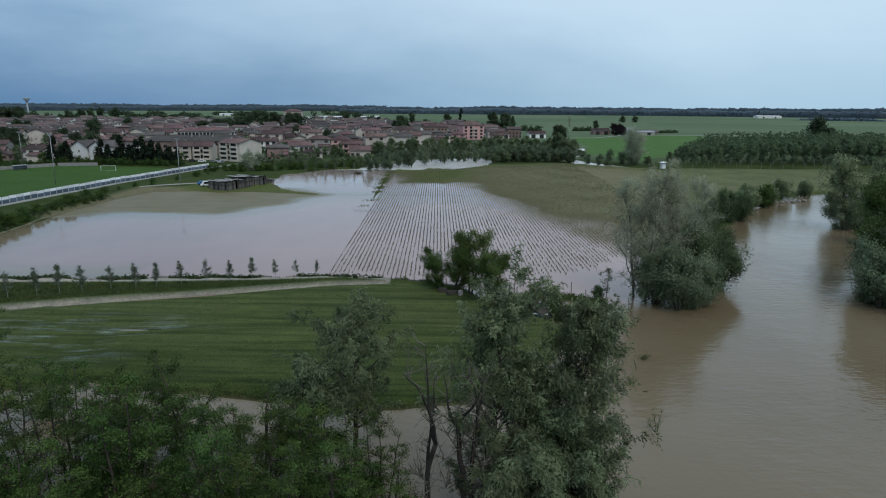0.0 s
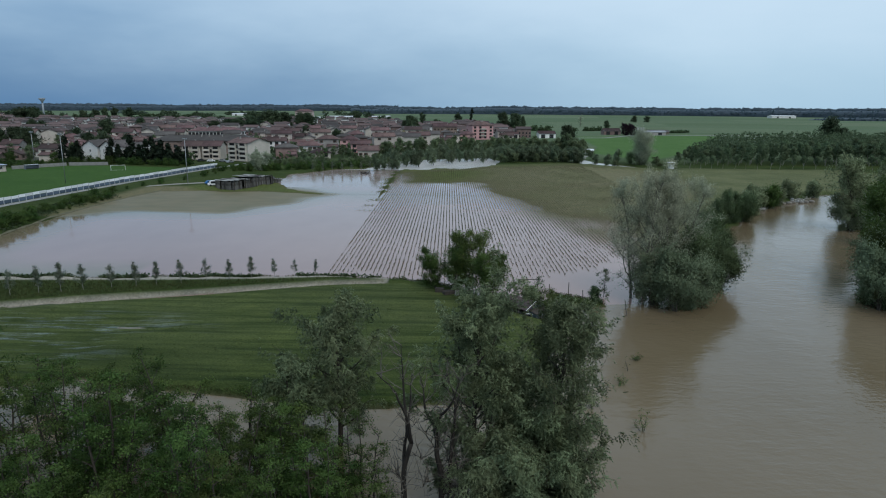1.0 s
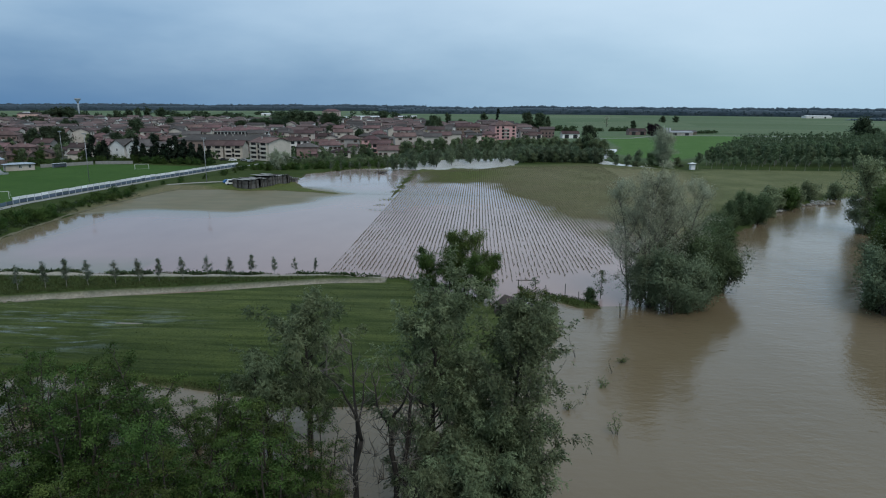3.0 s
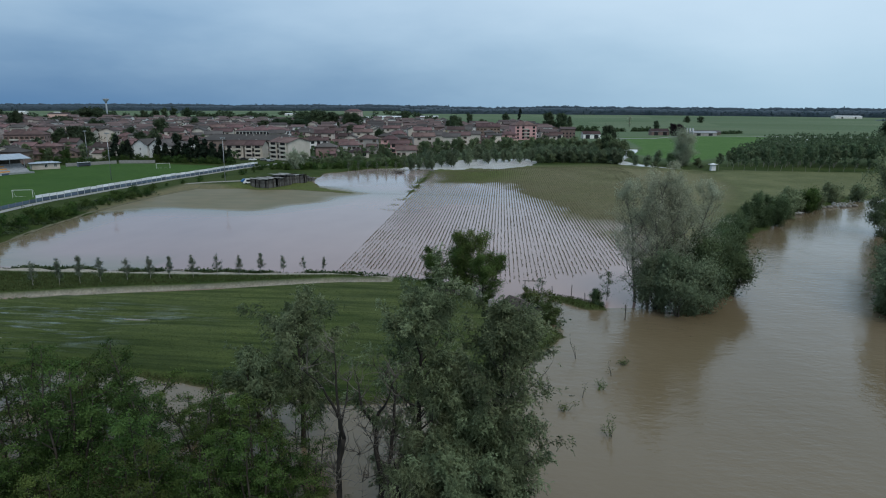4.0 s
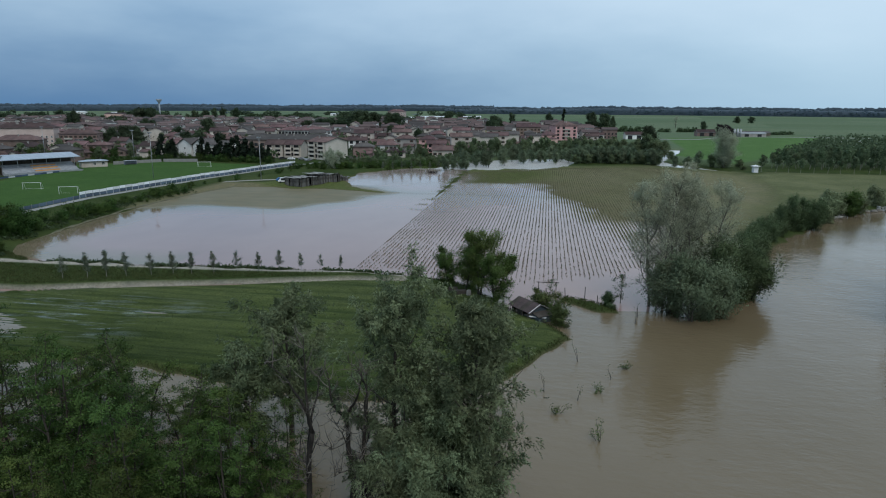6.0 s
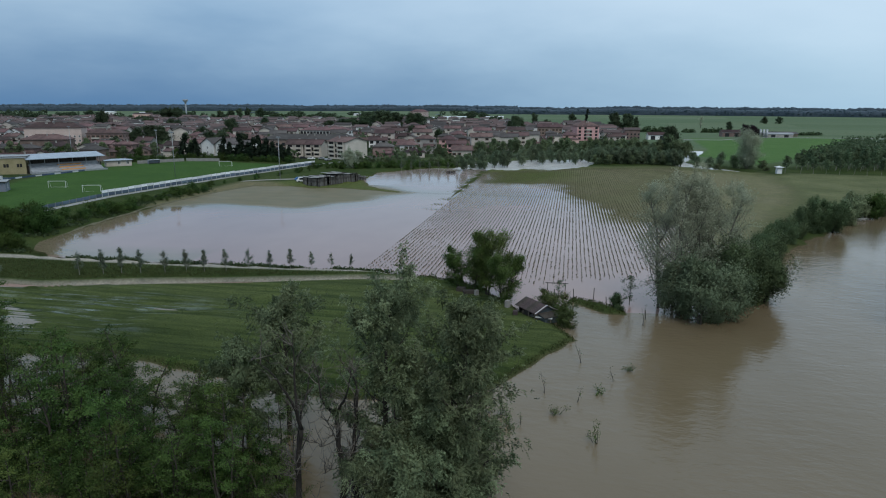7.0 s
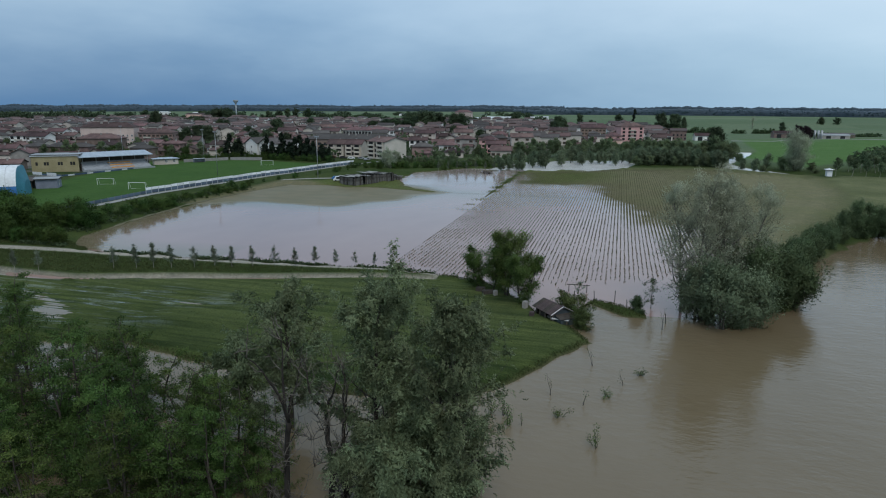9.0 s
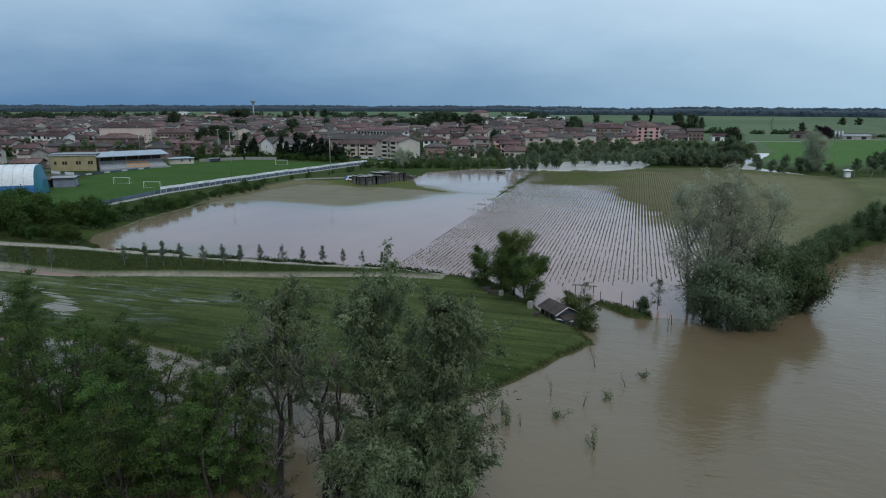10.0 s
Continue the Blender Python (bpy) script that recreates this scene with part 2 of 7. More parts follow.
def ground_material():
    m, nt, b = material("meadow_soil_and_fields")
    near = nnoise(nt, 0.9, 6)
    mid = nnoise(nt, 0.05, 4)
    # mown swathes run along the meadow
    swath = nnoise(nt, 0.75, 4, (0.06, 1.0, 1.0))
    fine = nnoise(nt, 3.5, 5)
    verge = nmix(nt, nrange(nt, mid, 0.35, 0.65), (0.034, 0.054, 0.015), (0.058, 0.078, 0.025))
    vor = node(nt, "ShaderNodeTexVoronoi", Scale=0.0042)
    co = nt.nodes.new("ShaderNodeTexCoord")
    mp = nt.nodes.new("ShaderNodeMapping")
    mp.inputs["Scale"].default_value = (0.7, 1.6, 0.0)
    nt.links.new(co.outputs["Object"], mp.inputs[0])
    nt.links.new(mp.outputs[0], vor.inputs["Vector"])
    sp = nt.nodes.new("ShaderNodeSeparateColor")
    nt.links.new(vor.outputs["Color"], sp.inputs[0])
    # the far fields' colours are greyed and lightened for distance haze
    hazy_patches = nmix(nt, sp.outputs[0], (0.090, 0.142, 0.080), (0.142, 0.186, 0.118))
    bands = nnoise(nt, 0.012, 3, (0.12, 1.6, 1.0))
    hazy_patches = nmix(nt, nrange(nt, bands, 0.4, 0.62, 0.0, 0.5), hazy_patches, (0.120, 0.150, 0.080))
    field = nmix(nt, nattr(nt, "far"), verge, hazy_patches)
    meadow = nmix(nt, nrange(nt, swath, 0.34, 0.66), (0.038, 0.057, 0.018), (0.105, 0.130, 0.044))
    meadow = nmix(nt, nrange(nt, mid, 0.35, 0.65, 0.0, 0.6), meadow, (0.062, 0.077, 0.034))
    place = nt.nodes.new("ShaderNodeSeparateXYZ")
    nt.links.new(co.outputs["Object"], place.inputs[0])
    # the meadow is darker at low y and paler towards high y
    near_tone = nmix(nt, nrange(nt, swath, 0.36, 0.60), (0.018, 0.032, 0.009), (0.056, 0.078, 0.022))
    meadow = nmix(nt, nrange(nt, nmath(nt, "ADD", place.outputs[1], nmath(nt, "MULTIPLY", mid, 16.0)), 74.0, 99.0), near_tone, meadow)
    soil = nmix(nt, nrange(nt, near, 0.3, 0.7), (0.156, 0.146, 0.084), (0.212, 0.196, 0.118))
    soil = nmix(nt, nrange(nt, mid, 0.38, 0.60, 0.0, 0.80), soil, (0.158, 0.158, 0.084))
    track = nmix(nt, nrange(nt, near, 0.3, 0.7), (0.270, 0.245, 0.208), (0.390, 0.355, 0.302))
    pitch = nmix(nt, nrange(nt, mid, 0.3, 0.7), (0.046, 0.098, 0.024), (0.060, 0.116, 0.031))
    town = nmix(nt, nrange(nt, near, 0.3, 0.7), (0.10, 0.10, 0.095), (0.16, 0.155, 0.145))
    town = nmix(nt, nrange(nt, nnoise(nt, 0.05, 3), 0.36, 0.52), town, (0.038, 0.058, 0.020))
    mud = nmix(nt, nrange(nt, near, 0.3, 0.7), (0.176, 0.152, 0.094), (0.152, 0.146, 0.082))
    c = field
    bright = nmix(nt, nrange(nt, mid, 0.3, 0.7), (0.072, 0.146, 0.042), (0.094, 0.168, 0.054))
    ley = nmix(nt, nrange(nt, mid, 0.35, 0.65), (0.108, 0.122, 0.058), (0.150, 0.158, 0.080))
    rush = nmix(nt, nrange(nt, near, 0.3, 0.7), (0.070, 0.092, 0.028), (0.130, 0.150, 0.052))
    for name, tone in (("town", town), ("meadow", meadow), ("soil", soil), ("mud", mud), ("pitch", pitch), ("track", track), ("silt", track), ("rush", rush), ("weedy", rush), ("ley", ley), ("bright", bright)):
        c = nmix(nt, nattr(nt, name), c, tone)
    c = nmix(nt, nrange(nt, fine, 0.35, 0.70, 0.0, 0.65), c, nmix(nt, 1.0, c, (0.40, 0.42, 0.40), "MULTIPLY"))
    c = nmix(nt, nrange(nt, nnoise(nt, 0.32, 5, None, 0.7), 0.42, 0.66, 0.0, 0.45), c, nmix(nt, 1.0, c, (1.45, 1.35, 1.25), "MULTIPLY"))
    # the strip that the flood wets is darker earth
    nt.links.new(nmix(nt, nmath(nt, "MULTIPLY", nattr(nt, "wet"), 0.55), c, (0.095, 0.075, 0.046)), b.inputs["Base Color"])
    # thin films of standing water between the blades of the drowned meadow
    film = nnoise(nt, 1.1, 5, (0.10, 1.0, 1.0), 0.6)
    film = nmath(nt, "MULTIPLY", nrange(nt, nmath(nt, "ADD", film, nmath(nt, "MULTIPLY", nnoise(nt, 0.16, 3), 0.6)), 0.80, 0.95), nattr(nt, "flooded"))
    nt.links.new(nrange(nt, film, 0, 1, 0.95, 0.12), b.inputs["Roughness"])
    nt.links.new(nrange(nt, film, 0, 1, 0.05, 0.5), b.inputs["Specular IOR Level"])
    relief = nmath(nt, "ADD", fine, nmath(nt, "MULTIPLY", swath, 1.5))
    nbump(nt, b, nmath(nt, "MULTIPLY", relief, nmath(nt, "SUBTRACT", 1.0, film)), 0.8, 0.25)
    return m


GROUND = ground_material()
ROOF = surface("brown_terracotta_roof_tiles", (0.064, 0.037, 0.036), (0.132, 0.078, 0.073), 0.25, 12, 0.85, 0.4, per_object=0.60)
ROOF_DARK = surface("dark_concrete_roof_tiles", (0.062, 0.054, 0.052), (0.098, 0.086, 0.081), 0.25, 12, 0.85, 0.4, per_object=0.35)
ROOF_GREY = surface("grey_sheet_roofing", (0.22, 0.23, 0.24), (0.32, 0.33, 0.34), 0.2, 10, 0.5, 0.1)
WHITE = surface("white_render", (0.72, 0.70, 0.67), (0.83, 0.81, 0.78), 0.3, 8, 0.9, 0.1, per_object=0.10)
CREAM = surface("cream_render", (0.52, 0.46, 0.40), (0.63, 0.57, 0.50), 0.3, 8, 0.9, 0.1, per_object=0.2)
PINK = surface("pink_render", (0.60, 0.35, 0.32), (0.68, 0.44, 0.40), 0.3, 8, 0.9, 0.1, per_object=0.12)
PALEPINK = surface("pale_pink_render", (0.50, 0.385, 0.345), (0.58, 0.46, 0.415), 0.3, 8, 0.9, 0.1, per_object=0.12)
PALE = surface("pale_cream_render", (0.50, 0.46, 0.40), (0.58, 0.53, 0.47), 0.25, 8, 0.9, 0.1)
YELLOW = surface("ochre_render", (0.30, 0.245, 0.14), (0.40, 0.33, 0.20), 0.3, 8, 0.9, 0.1, per_object=0.15)
BRICK = surface("weathered_brick_render", (0.190, 0.134, 0.116), (0.270, 0.198, 0.172), 0.4, 8, 0.9, 0.2, per_object=0.25)
GREYWALL = surface("grey_render", (0.28, 0.26, 0.24), (0.38, 0.36, 0.33), 0.4, 8, 0.9, 0.2, per_object=0.2)
CONCRETE = surface("stained_concrete", (0.22, 0.215, 0.205), (0.34, 0.33, 0.315), 0.6, 6, 0.9, 0.3)
# near-black, for tyres and gates and for the shade of recesses
BLACK_AND_SHADE = surface("black_and_recess_shade", (0.018, 0.018, 0.020), (0.030, 0.030, 0.032), 1.0, 4, 0.4, 0.0)
TIMBER = surface("weathered_timber", (0.120, 0.098, 0.075), (0.200, 0.170, 0.135), 1.2, 6, 0.9, 0.4, stretch=(1, 1, 0.2))
TIMBER_DARK = surface("dark_weathered_timber", (0.045, 0.038, 0.032), (0.085, 0.072, 0.060), 1.2, 6, 0.9, 0.4, stretch=(1, 1, 0.2))
RUST = surface("rusty_corrugated_sheet", (0.050, 0.036, 0.036), (0.090, 0.062, 0.060), 0.8, 6, 0.7, 0.3)
GALV = surface("galvanised_steel", (0.33, 0.34, 0.35), (0.45, 0.46, 0.47), 1.5, 6, 0.45, 0.05, metal=0.6)
PAINTWHITE = surface("white_paint", (0.74, 0.74, 0.74), (0.82, 0.82, 0.82), 1.0, 6, 0.5, 0.05)
BLUE = surface("blue_sheet", (0.030, 0.130, 0.330), (0.045, 0.170, 0.400), 0.6, 6, 0.5, 0.05)


# ---- mesh helpers ----
class Build:
    """Gathers faces for one mesh."""

    def __init__(self):
        self.v, self.f, self.m = [], [], []

    def face(self, pts, mat=0):
        n = len(self.v)
        self.v.extend(tuple(p) for p in pts)
        self.f.append(tuple(range(n, n + len(pts))))
        self.m.append(mat)

    def box(self, x0, x1, y0, y1, z0, z1, mat=0, turn=None):
        n = len(self.v)
        pts = [(x, y, z) for z in (z0, z1) for x, y in ((x0, y0), (x1, y0), (x1, y1), (x0, y1))]
        if turn:
            pts = [tuple(turn @ Vector(p)) for p in pts]
        self.v.extend(pts)
        for q in ((3, 2, 1, 0), (4, 5, 6, 7), (0, 1, 5, 4), (1, 2, 6, 5), (2, 3, 7, 6), (3, 0, 4, 7)):
            self.f.append(tuple(n + i for i in q))
            self.m.append(mat)

    def tube(self, pts, radii, sides=6, mat=0, cap=True):
        pts = [Vector(p) for p in pts]
        n0 = len(self.v)
        for i, p in enumerate(pts):
            d = (pts[min(i + 1, len(pts) - 1)] - pts[max(i - 1, 0)]).normalized()
            a = d.cross(Vector((0.31, 0.87, 0.38))).normalized()
            b = d.cross(a)
            for k in range(sides):
                w = 2 * math.pi * k / sides
                self.v.append(tuple(p + radii[i] * (math.cos(w) * a + math.sin(w) * b)))
        for i in range(len(pts) - 1):
            for k in range(sides):
                a, b = n0 + i * sides + k, n0 + i * sides + (k + 1) % sides
                self.f.append((a, b, b + sides, a + sides))
                self.m.append(mat)
        if cap:
            self.f.append(tuple(n0 + k for k in range(sides))[::-1])
            self.f.append(tuple(n0 + (len(pts) - 1) * sides + k for k in range(sides)))
            self.m.extend((mat, mat))

    def mesh(self, name, mats):
        me = bpy.data.meshes.new(name)
        me.from_pydata(self.v, [], self.f)
        for mt in (mats if isinstance(mats, (list, tuple)) else [mats]):
            me.materials.append(mt)
        me.polygons.foreach_set("material_index", self.m)
        me.update()
        return me


def quads(name, corners, mat, normals=None):
    """One mesh of many loose quads, from an array of shape (n, 4, 3); normals, one a quad, round their shading off."""
    n = len(corners)
    if normals is not None:
        geo = np.cross(corners[:, 1] - corners[:, 0], corners[:, 2] - corners[:, 0])
        away = (geo * normals).sum(1) < 0
        corners[away] = corners[away][:, ::-1]
    me = bpy.data.meshes.new(name)
    me.vertices.add(4 * n)
    me.vertices.foreach_set("co", np.ascontiguousarray(corners, dtype=np.float32).ravel())
    me.loops.add(4 * n)
    me.loops.foreach_set("vertex_index", np.arange(4 * n, dtype=np.int32))
    me.polygons.add(n)
    me.polygons.foreach_set("loop_start", np.arange(0, 4 * n, 4, dtype=np.int32))
    me.materials.append(mat)
    me.update(calc_edges=True)
    if normals is not None:
        me.normals_split_custom_set_from_vertices(np.repeat(normals, 4, axis=0).tolist())
    return me


def part(name, data, parent, label="", m=None):
    ob = new(name, data)
    ob.parent = parent
    if m is not None:
        ob.matrix_basis = m
    if label:
        ob["label"] = label
    return ob


def thing(name, m, label, category, group="", kind=""):
    ob = new(name)
    ob.empty_display_size = 0.5
    ob.matrix_basis = m
    return tagged(ob, label, category, group, kind)


def smooth(me):
    me.polygons.foreach_set("use_smooth", [True] * len(me.polygons))
    return me


# ---- the lie of the land: land about a metre above the flood, which stands at z = 0 ----
POND_EDGE = [(-100, 118.5), (-106, 126), (-109, 142), (-112, 165), (-114, 190), (-113, 215), (-110, 233), (-92, 236), (-74, 249), (-76, 268), (-79, 292), (-62, 318),
             (-45, 321), (-31, 315), (-27, 298), (-23, 266), (-2, 262), (9, 247), (14, 224), (20, 193), (26, 178), (33, 162), (37, 146), (41, 128), (44, 114), (40, 90), (17, 89), (14.5, 94),
             (9, 100.5), (5, 106), (0, 112), (-5, 115), (-10, 116.2), (-20, 118.2), (-33, 117.2), (-57, 115.5), (-90, 113.5)]
RIVER_EDGE = [(16, 88), (12, 79), (8, 71), (4.6, 66.8), (-9, 64.6), (-27, 67.5), (-42, 70), (-56, 67), (-75, 62), (-130, 40), (-130, -120), (160, -120), (75, 40), (64, 90),
              (69, 106), (83, 131), (107, 176), (127, 216), (150, 230), (260, 222), (420, 150), (430, 175), (270, 250), (150, 252), (122, 234), (104, 216), (94, 206), (82, 187), (68, 166), (56, 146),
              (51, 126), (46, 112), (38, 104), (30, 100)]
MEADOW = [(-200, 40), (-160, 92), (-110, 92), (-75, 92), (-55, 99.8), (-39, 105), (-21, 111), (-9, 113), (-4, 111), (6, 104), (13, 96), (17, 89), (12, 78), (4, 64), (-27, 64), (-60, 60)]
FLOOD_LANE = [(-130, 90), (-76, 92.2), (-55, 99.6), (-39, 104.8), (-21, 110.9), (-12, 112.4), (-12, 113.6), (-21, 112.6), (-39, 107.0), (-55, 102.0), (-76, 95.4), (-130, 95)]
SPIT = [(15.6, 107.6), (18.4, 104.9), (21.4, 102.2), (24.6, 101.9), (24.2, 104.4), (20.2, 107.4), (16.4, 109.2)]
FAR_POND = [(-48, 321), (-29, 316), (4, 330), (15, 342), (20, 372), (14, 394), (-4, 388), (-40, 362)]
DITCH = [(62, 358), (84, 338), (92, 332), (91, 341), (76, 362), (70, 388), (86, 446), (95, 488), (80, 486), (78, 450), (62, 392)]
BRIGHT = [(80, 432), (98, 490), (108, 642), (240, 697), (262, 640), (136, 420), (104, 372)]
TRACK = [(-140, 107.0), (-112, 106.4), (-90, 109.1), (-57, 110.5), (-33, 112.9), (-20, 115.0), (-12, 113.6), (-12, 115.4), (-20, 117.2), (-33, 115.1), (-57, 112.9), (-90, 111.7), (-112, 109.6), (-140, 110.2)]
SOIL = [(-26, 250), (-27, 312), (15, 336), (58, 349), (92, 327), (98, 312), (96, 285), (93, 262), (87, 238), (78, 215), (62, 176), (52, 130), (36, 120), (14, 190), (-2, 245)]
GREEN_BANK = [(98, 312), (108, 330), (190, 326), (190, 262), (150, 250), (126, 242), (106, 224), (90, 208), (78, 215), (87, 238), (93, 262), (96, 285)]
ROW = 0.85
FIELD = [(-26.5, 119), (-32.5, 311), (15, 338), (58, 350), (96, 322), (88, 262), (62, 205), (44, 150), (36, 126), (16, 115)]
MUD = [(-116, 176), (-95, 188), (-70, 187), (-58, 202), (-50, 222), (-45, 230), (-62, 244), (-74, 252), (-92, 242), (-118, 240)]
FLOODED_GRASS = [(-130, 56), (-80, 66), (-62, 72), (-50, 74), (-44, 78), (-45, 84), (-36, 88), (-42, 92), (-60, 95), (-78, 91), (-140, 91)]
GREEN_SPIT = [(-104, 239), (-96, 235), (-86, 231), (-74, 234), (-62, 231), (-49, 227), (-47, 231), (-58, 238), (-66, 246), (-70, 256), (-76, 266), (-98, 250)]
GREEN_END = [(-33, 258), (-34, 312), (-12, 318), (4, 322), (10, 300), (2, 276), (-8, 266)]
SPORTS = [(-141, 140), (-143, 198), (-137, 250), (-127, 296), (-140, 312), (-190, 318), (-226, 290), (-205, 220), (-168, 150)]
TOWN = [(-900, 120), (-250, 120), (-205, 200), (-232, 292), (-235, 340), (-112, 342), (-84, 350), (-50, 420), (40, 520), (60, 700), (-100, 950), (-900, 1000)]


def signed(px, py, poly):
    """Distance to a polygon's outline, negative inside."""
    best = np.full(px.shape, 1e9)
    inside = np.zeros(px.shape, bool)
    for (ax, ay), (bx, by) in zip(poly, poly[1:] + poly[:1]):
        dx, dy = bx - ax, by - ay
        h = np.clip(((px - ax) * dx + (py - ay) * dy) / (dx * dx + dy * dy), 0, 1)
        best = np.minimum(best, np.hypot(px - ax - h * dx, py - ay - h * dy))
        if ay != by:
            inside ^= ((ay > py) != (by > py)) & (px < (bx - ax) * (py - ay) / (by - ay) + ax)
    return np.where(inside, -best, best)


def ripple(px, py, size, seed):
    """Cheap, smooth, uneven noise in -1..1."""
    rng = np.random.RandomState(seed)
    out = np.zeros(px.shape)
    for k in range(7):
        a, p, f = rng.uniform(0, 2 * math.pi), rng.uniform(0, 6.3), rng.uniform(0.6, 2.2)
        out += np.sin((px * math.cos(a) + py * math.sin(a)) * f / size + p) / 7 ** 0.5
    return np.clip(out, -1.6, 1.6) / 1.6


def terrain(px, py):
    px, py = np.asarray(px, float), np.asarray(py, float)
    wob = 0.7 * ripple(px, py, 1.6, 3) + 0.8 * ripple(px, py, 5.0, 4)
    water = np.minimum(signed(px, py, POND_EDGE), signed(px, py, RIVER_EDGE)) + wob * np.clip((np.hypot(px, py - 60)) / 60, 0.35, 1.5) * np.where(px < -96, 0.35, 1.0)
    water = np.minimum(water, np.minimum(signed(px, py, FAR_POND), signed(px, py, DITCH)) + 1.5 * wob)
    water = np.maximum(water, -1.1 * signed(px, py, SPIT) + 0.4 * wob)
    z = np.clip(0.30 * water, -0.9, 0.9)
    land = np.clip(water / 12, 0, 1)
    field = np.clip(-signed(px, py, FIELD) / 3, 0, 1)
    rim_in = np.clip((px + 0.032 * (py - 125) + 25.6) / 7.0, 0.25, 1)
    ridge = rim_in * np.cos(2 * math.pi * (px + 0.027 * (py - 120) + 22.4) / ROW)
    gentle = np.where(water > 0, 0.015, 0.02) * water + 0.05 * ripple(px, py, 7.0, 31) + 0.035 * ripple(px, py, 2.5, 32)
    z = np.where(field > 0, np.clip(gentle + 0.10 * ridge, -0.9, 0.6) * field + z * (1 - field), z)
    rim = np.exp(-((px + 0.032 * (py - 125) + 25.3) / 2.0) ** 2) * np.clip((py - 165) / 60, 0, 1) * (py < 310)
    z = z + rim * (0.08 * ripple(px, py, 3.0, 33) + 0.04 - np.minimum(z, 0))
    mead = np.clip(-signed(px, py, MEADOW) / 1.5, 0, 1)
    z = np.where(mead > 0, np.minimum(z, 0.55), z) + mead * 0.05 * ripple(px, py, 2.0, 8)
    wet = np.clip(-signed(px, py, FLOODED_GRASS) / 4, 0, 1)
    streak = 0.02 * ripple(px * 0.2, py * 1.0, 0.8, 11) + 0.10 * ripple(px * 0.07, py * 1.2, 0.30, 14) + 0.05 * ripple(px, py, 6.0, 17)
    z = z * (1 - wet) + wet * (0.075 + streak - (0.07 + 0.09 * ripple(px * 0.35, py, 0.9, 18)) * np.exp(-((px + 60) / 7) ** 2 - ((py - 78) / 4.0) ** 2))
    lane = np.clip(-signed(px, py, FLOOD_LANE) / 0.7 + 0.4, 0, 1)
    z = z * (1 - lane) + lane * (0.03 + 0.05 * ripple(px * 0.4, py, 1.2, 15))
    mud = np.clip(-signed(px, py, MUD) / 5, 0, 1)
    z = np.where(mud > 0, np.minimum(np.maximum(z, -0.3 + 0.15 * mud), np.where(water < -2.5, -0.06, 9)), z)
    spit = np.clip(-signed(px, py, GREEN_SPIT) / 4, 0, 1)
    z = np.where(spit > 0, np.maximum(z, -0.08 + 0.30 * spit + 0.05 * ripple(px, py, 2.0, 13)), z)
    return z + land * 0.12 * ripple(px, py, 9.0, 9)


def steps(*runs):
    out = []
    for a, b, s in runs:
        out.extend(np.arange(a, b, s))
    return out


def spread(start, stop, first, grow):
    out, s = [start], first
    while out[-1] < stop:
        out.append(out[-1] + s)
        s *= grow
    return out


xs = np.array([-v for v in spread(262, 4500, 6, 1.25)][::-1] + steps((-256, -126, 3), (-126, -27, 1.0), (-27.075, 62, ROW / 2), (62, 130, 1.1), (130, 190, 3)) + spread(190, 4500, 6, 1.25))
ys = np.array([-v for v in spread(120, 4500, 12, 1.5)][::-1] + steps((-110, 48, 8), (48, 66, 0.9), (66, 117, 0.33), (117, 130, 0.9), (130, 345, 1.6), (345, 492, 5)) + spread(492, 4900, 9, 1.25))
gx, gy = np.meshgrid(xs, ys)
# the columns follow the crop rows
gx = gx - 0.027 * (gy - 120) * np.clip((gy - 100) / 10, 0, 1) * np.clip((360 - gy) / 10, 0, 1) * np.clip((gx + 40) / 12, 0, 1) * np.clip((90 - gx) / 20, 0, 1)
gz = terrain(gx, gy)
nx, ny = len(xs), len(ys)
idx = np.arange(nx * ny).reshape(ny, nx)
gf = np.stack((idx[:-1, :-1], idx[:-1, 1:], idx[1:, 1:], idx[1:, :-1]), -1).reshape(-1, 4)
gm = bpy.data.meshes.new("ground")
gm.from_pydata(np.stack((gx, gy, gz), -1).reshape(-1, 3).tolist(), [], gf.tolist())
gm.materials.append(GROUND)
for zone, poly, soft in (("meadow", MEADOW, 2.0), ("soil", SOIL, 14.0), ("track", TRACK, 0.8), ("silt", FLOOD_LANE, 0.8), ("mud", MUD, 5.0), ("pitch", SPORTS, 1.5), ("town", TOWN, 12.0), ("rush", GREEN_SPIT, 4.0), ("weedy", GREEN_END, 16.0), ("ley", GREEN_BANK, 5.0), ("bright", BRIGHT, 4.0), ("flooded", FLOODED_GRASS, 9.0)):
    a = gm.attributes.new(zone, "FLOAT", "POINT")
    a.data.foreach_set("value", np.clip(0.5 - signed(gx, gy, poly) / soft, 0, 1).ravel().astype(np.float32))
a = gm.attributes.new("far", "FLOAT", "POINT")
a.data.foreach_set("value", np.clip((gy - 355) / 60, 0, 1).ravel().astype(np.float32))
a = gm.attributes.new("wet", "FLOAT", "POINT")
a.data.foreach_set("value", (np.clip(1 - gz / 0.22, 0, 1) * np.clip(signed(gx, gy, FLOODED_GRASS) / 4, 0, 1) * np.where((gx < -96) & (gy > 110), 0.3, 1.0)).ravel().astype(np.float32))
tagged(new("ground", smooth(gm)), "green flat farmland with meadows and bare wet soil", "ground", kind="structure")

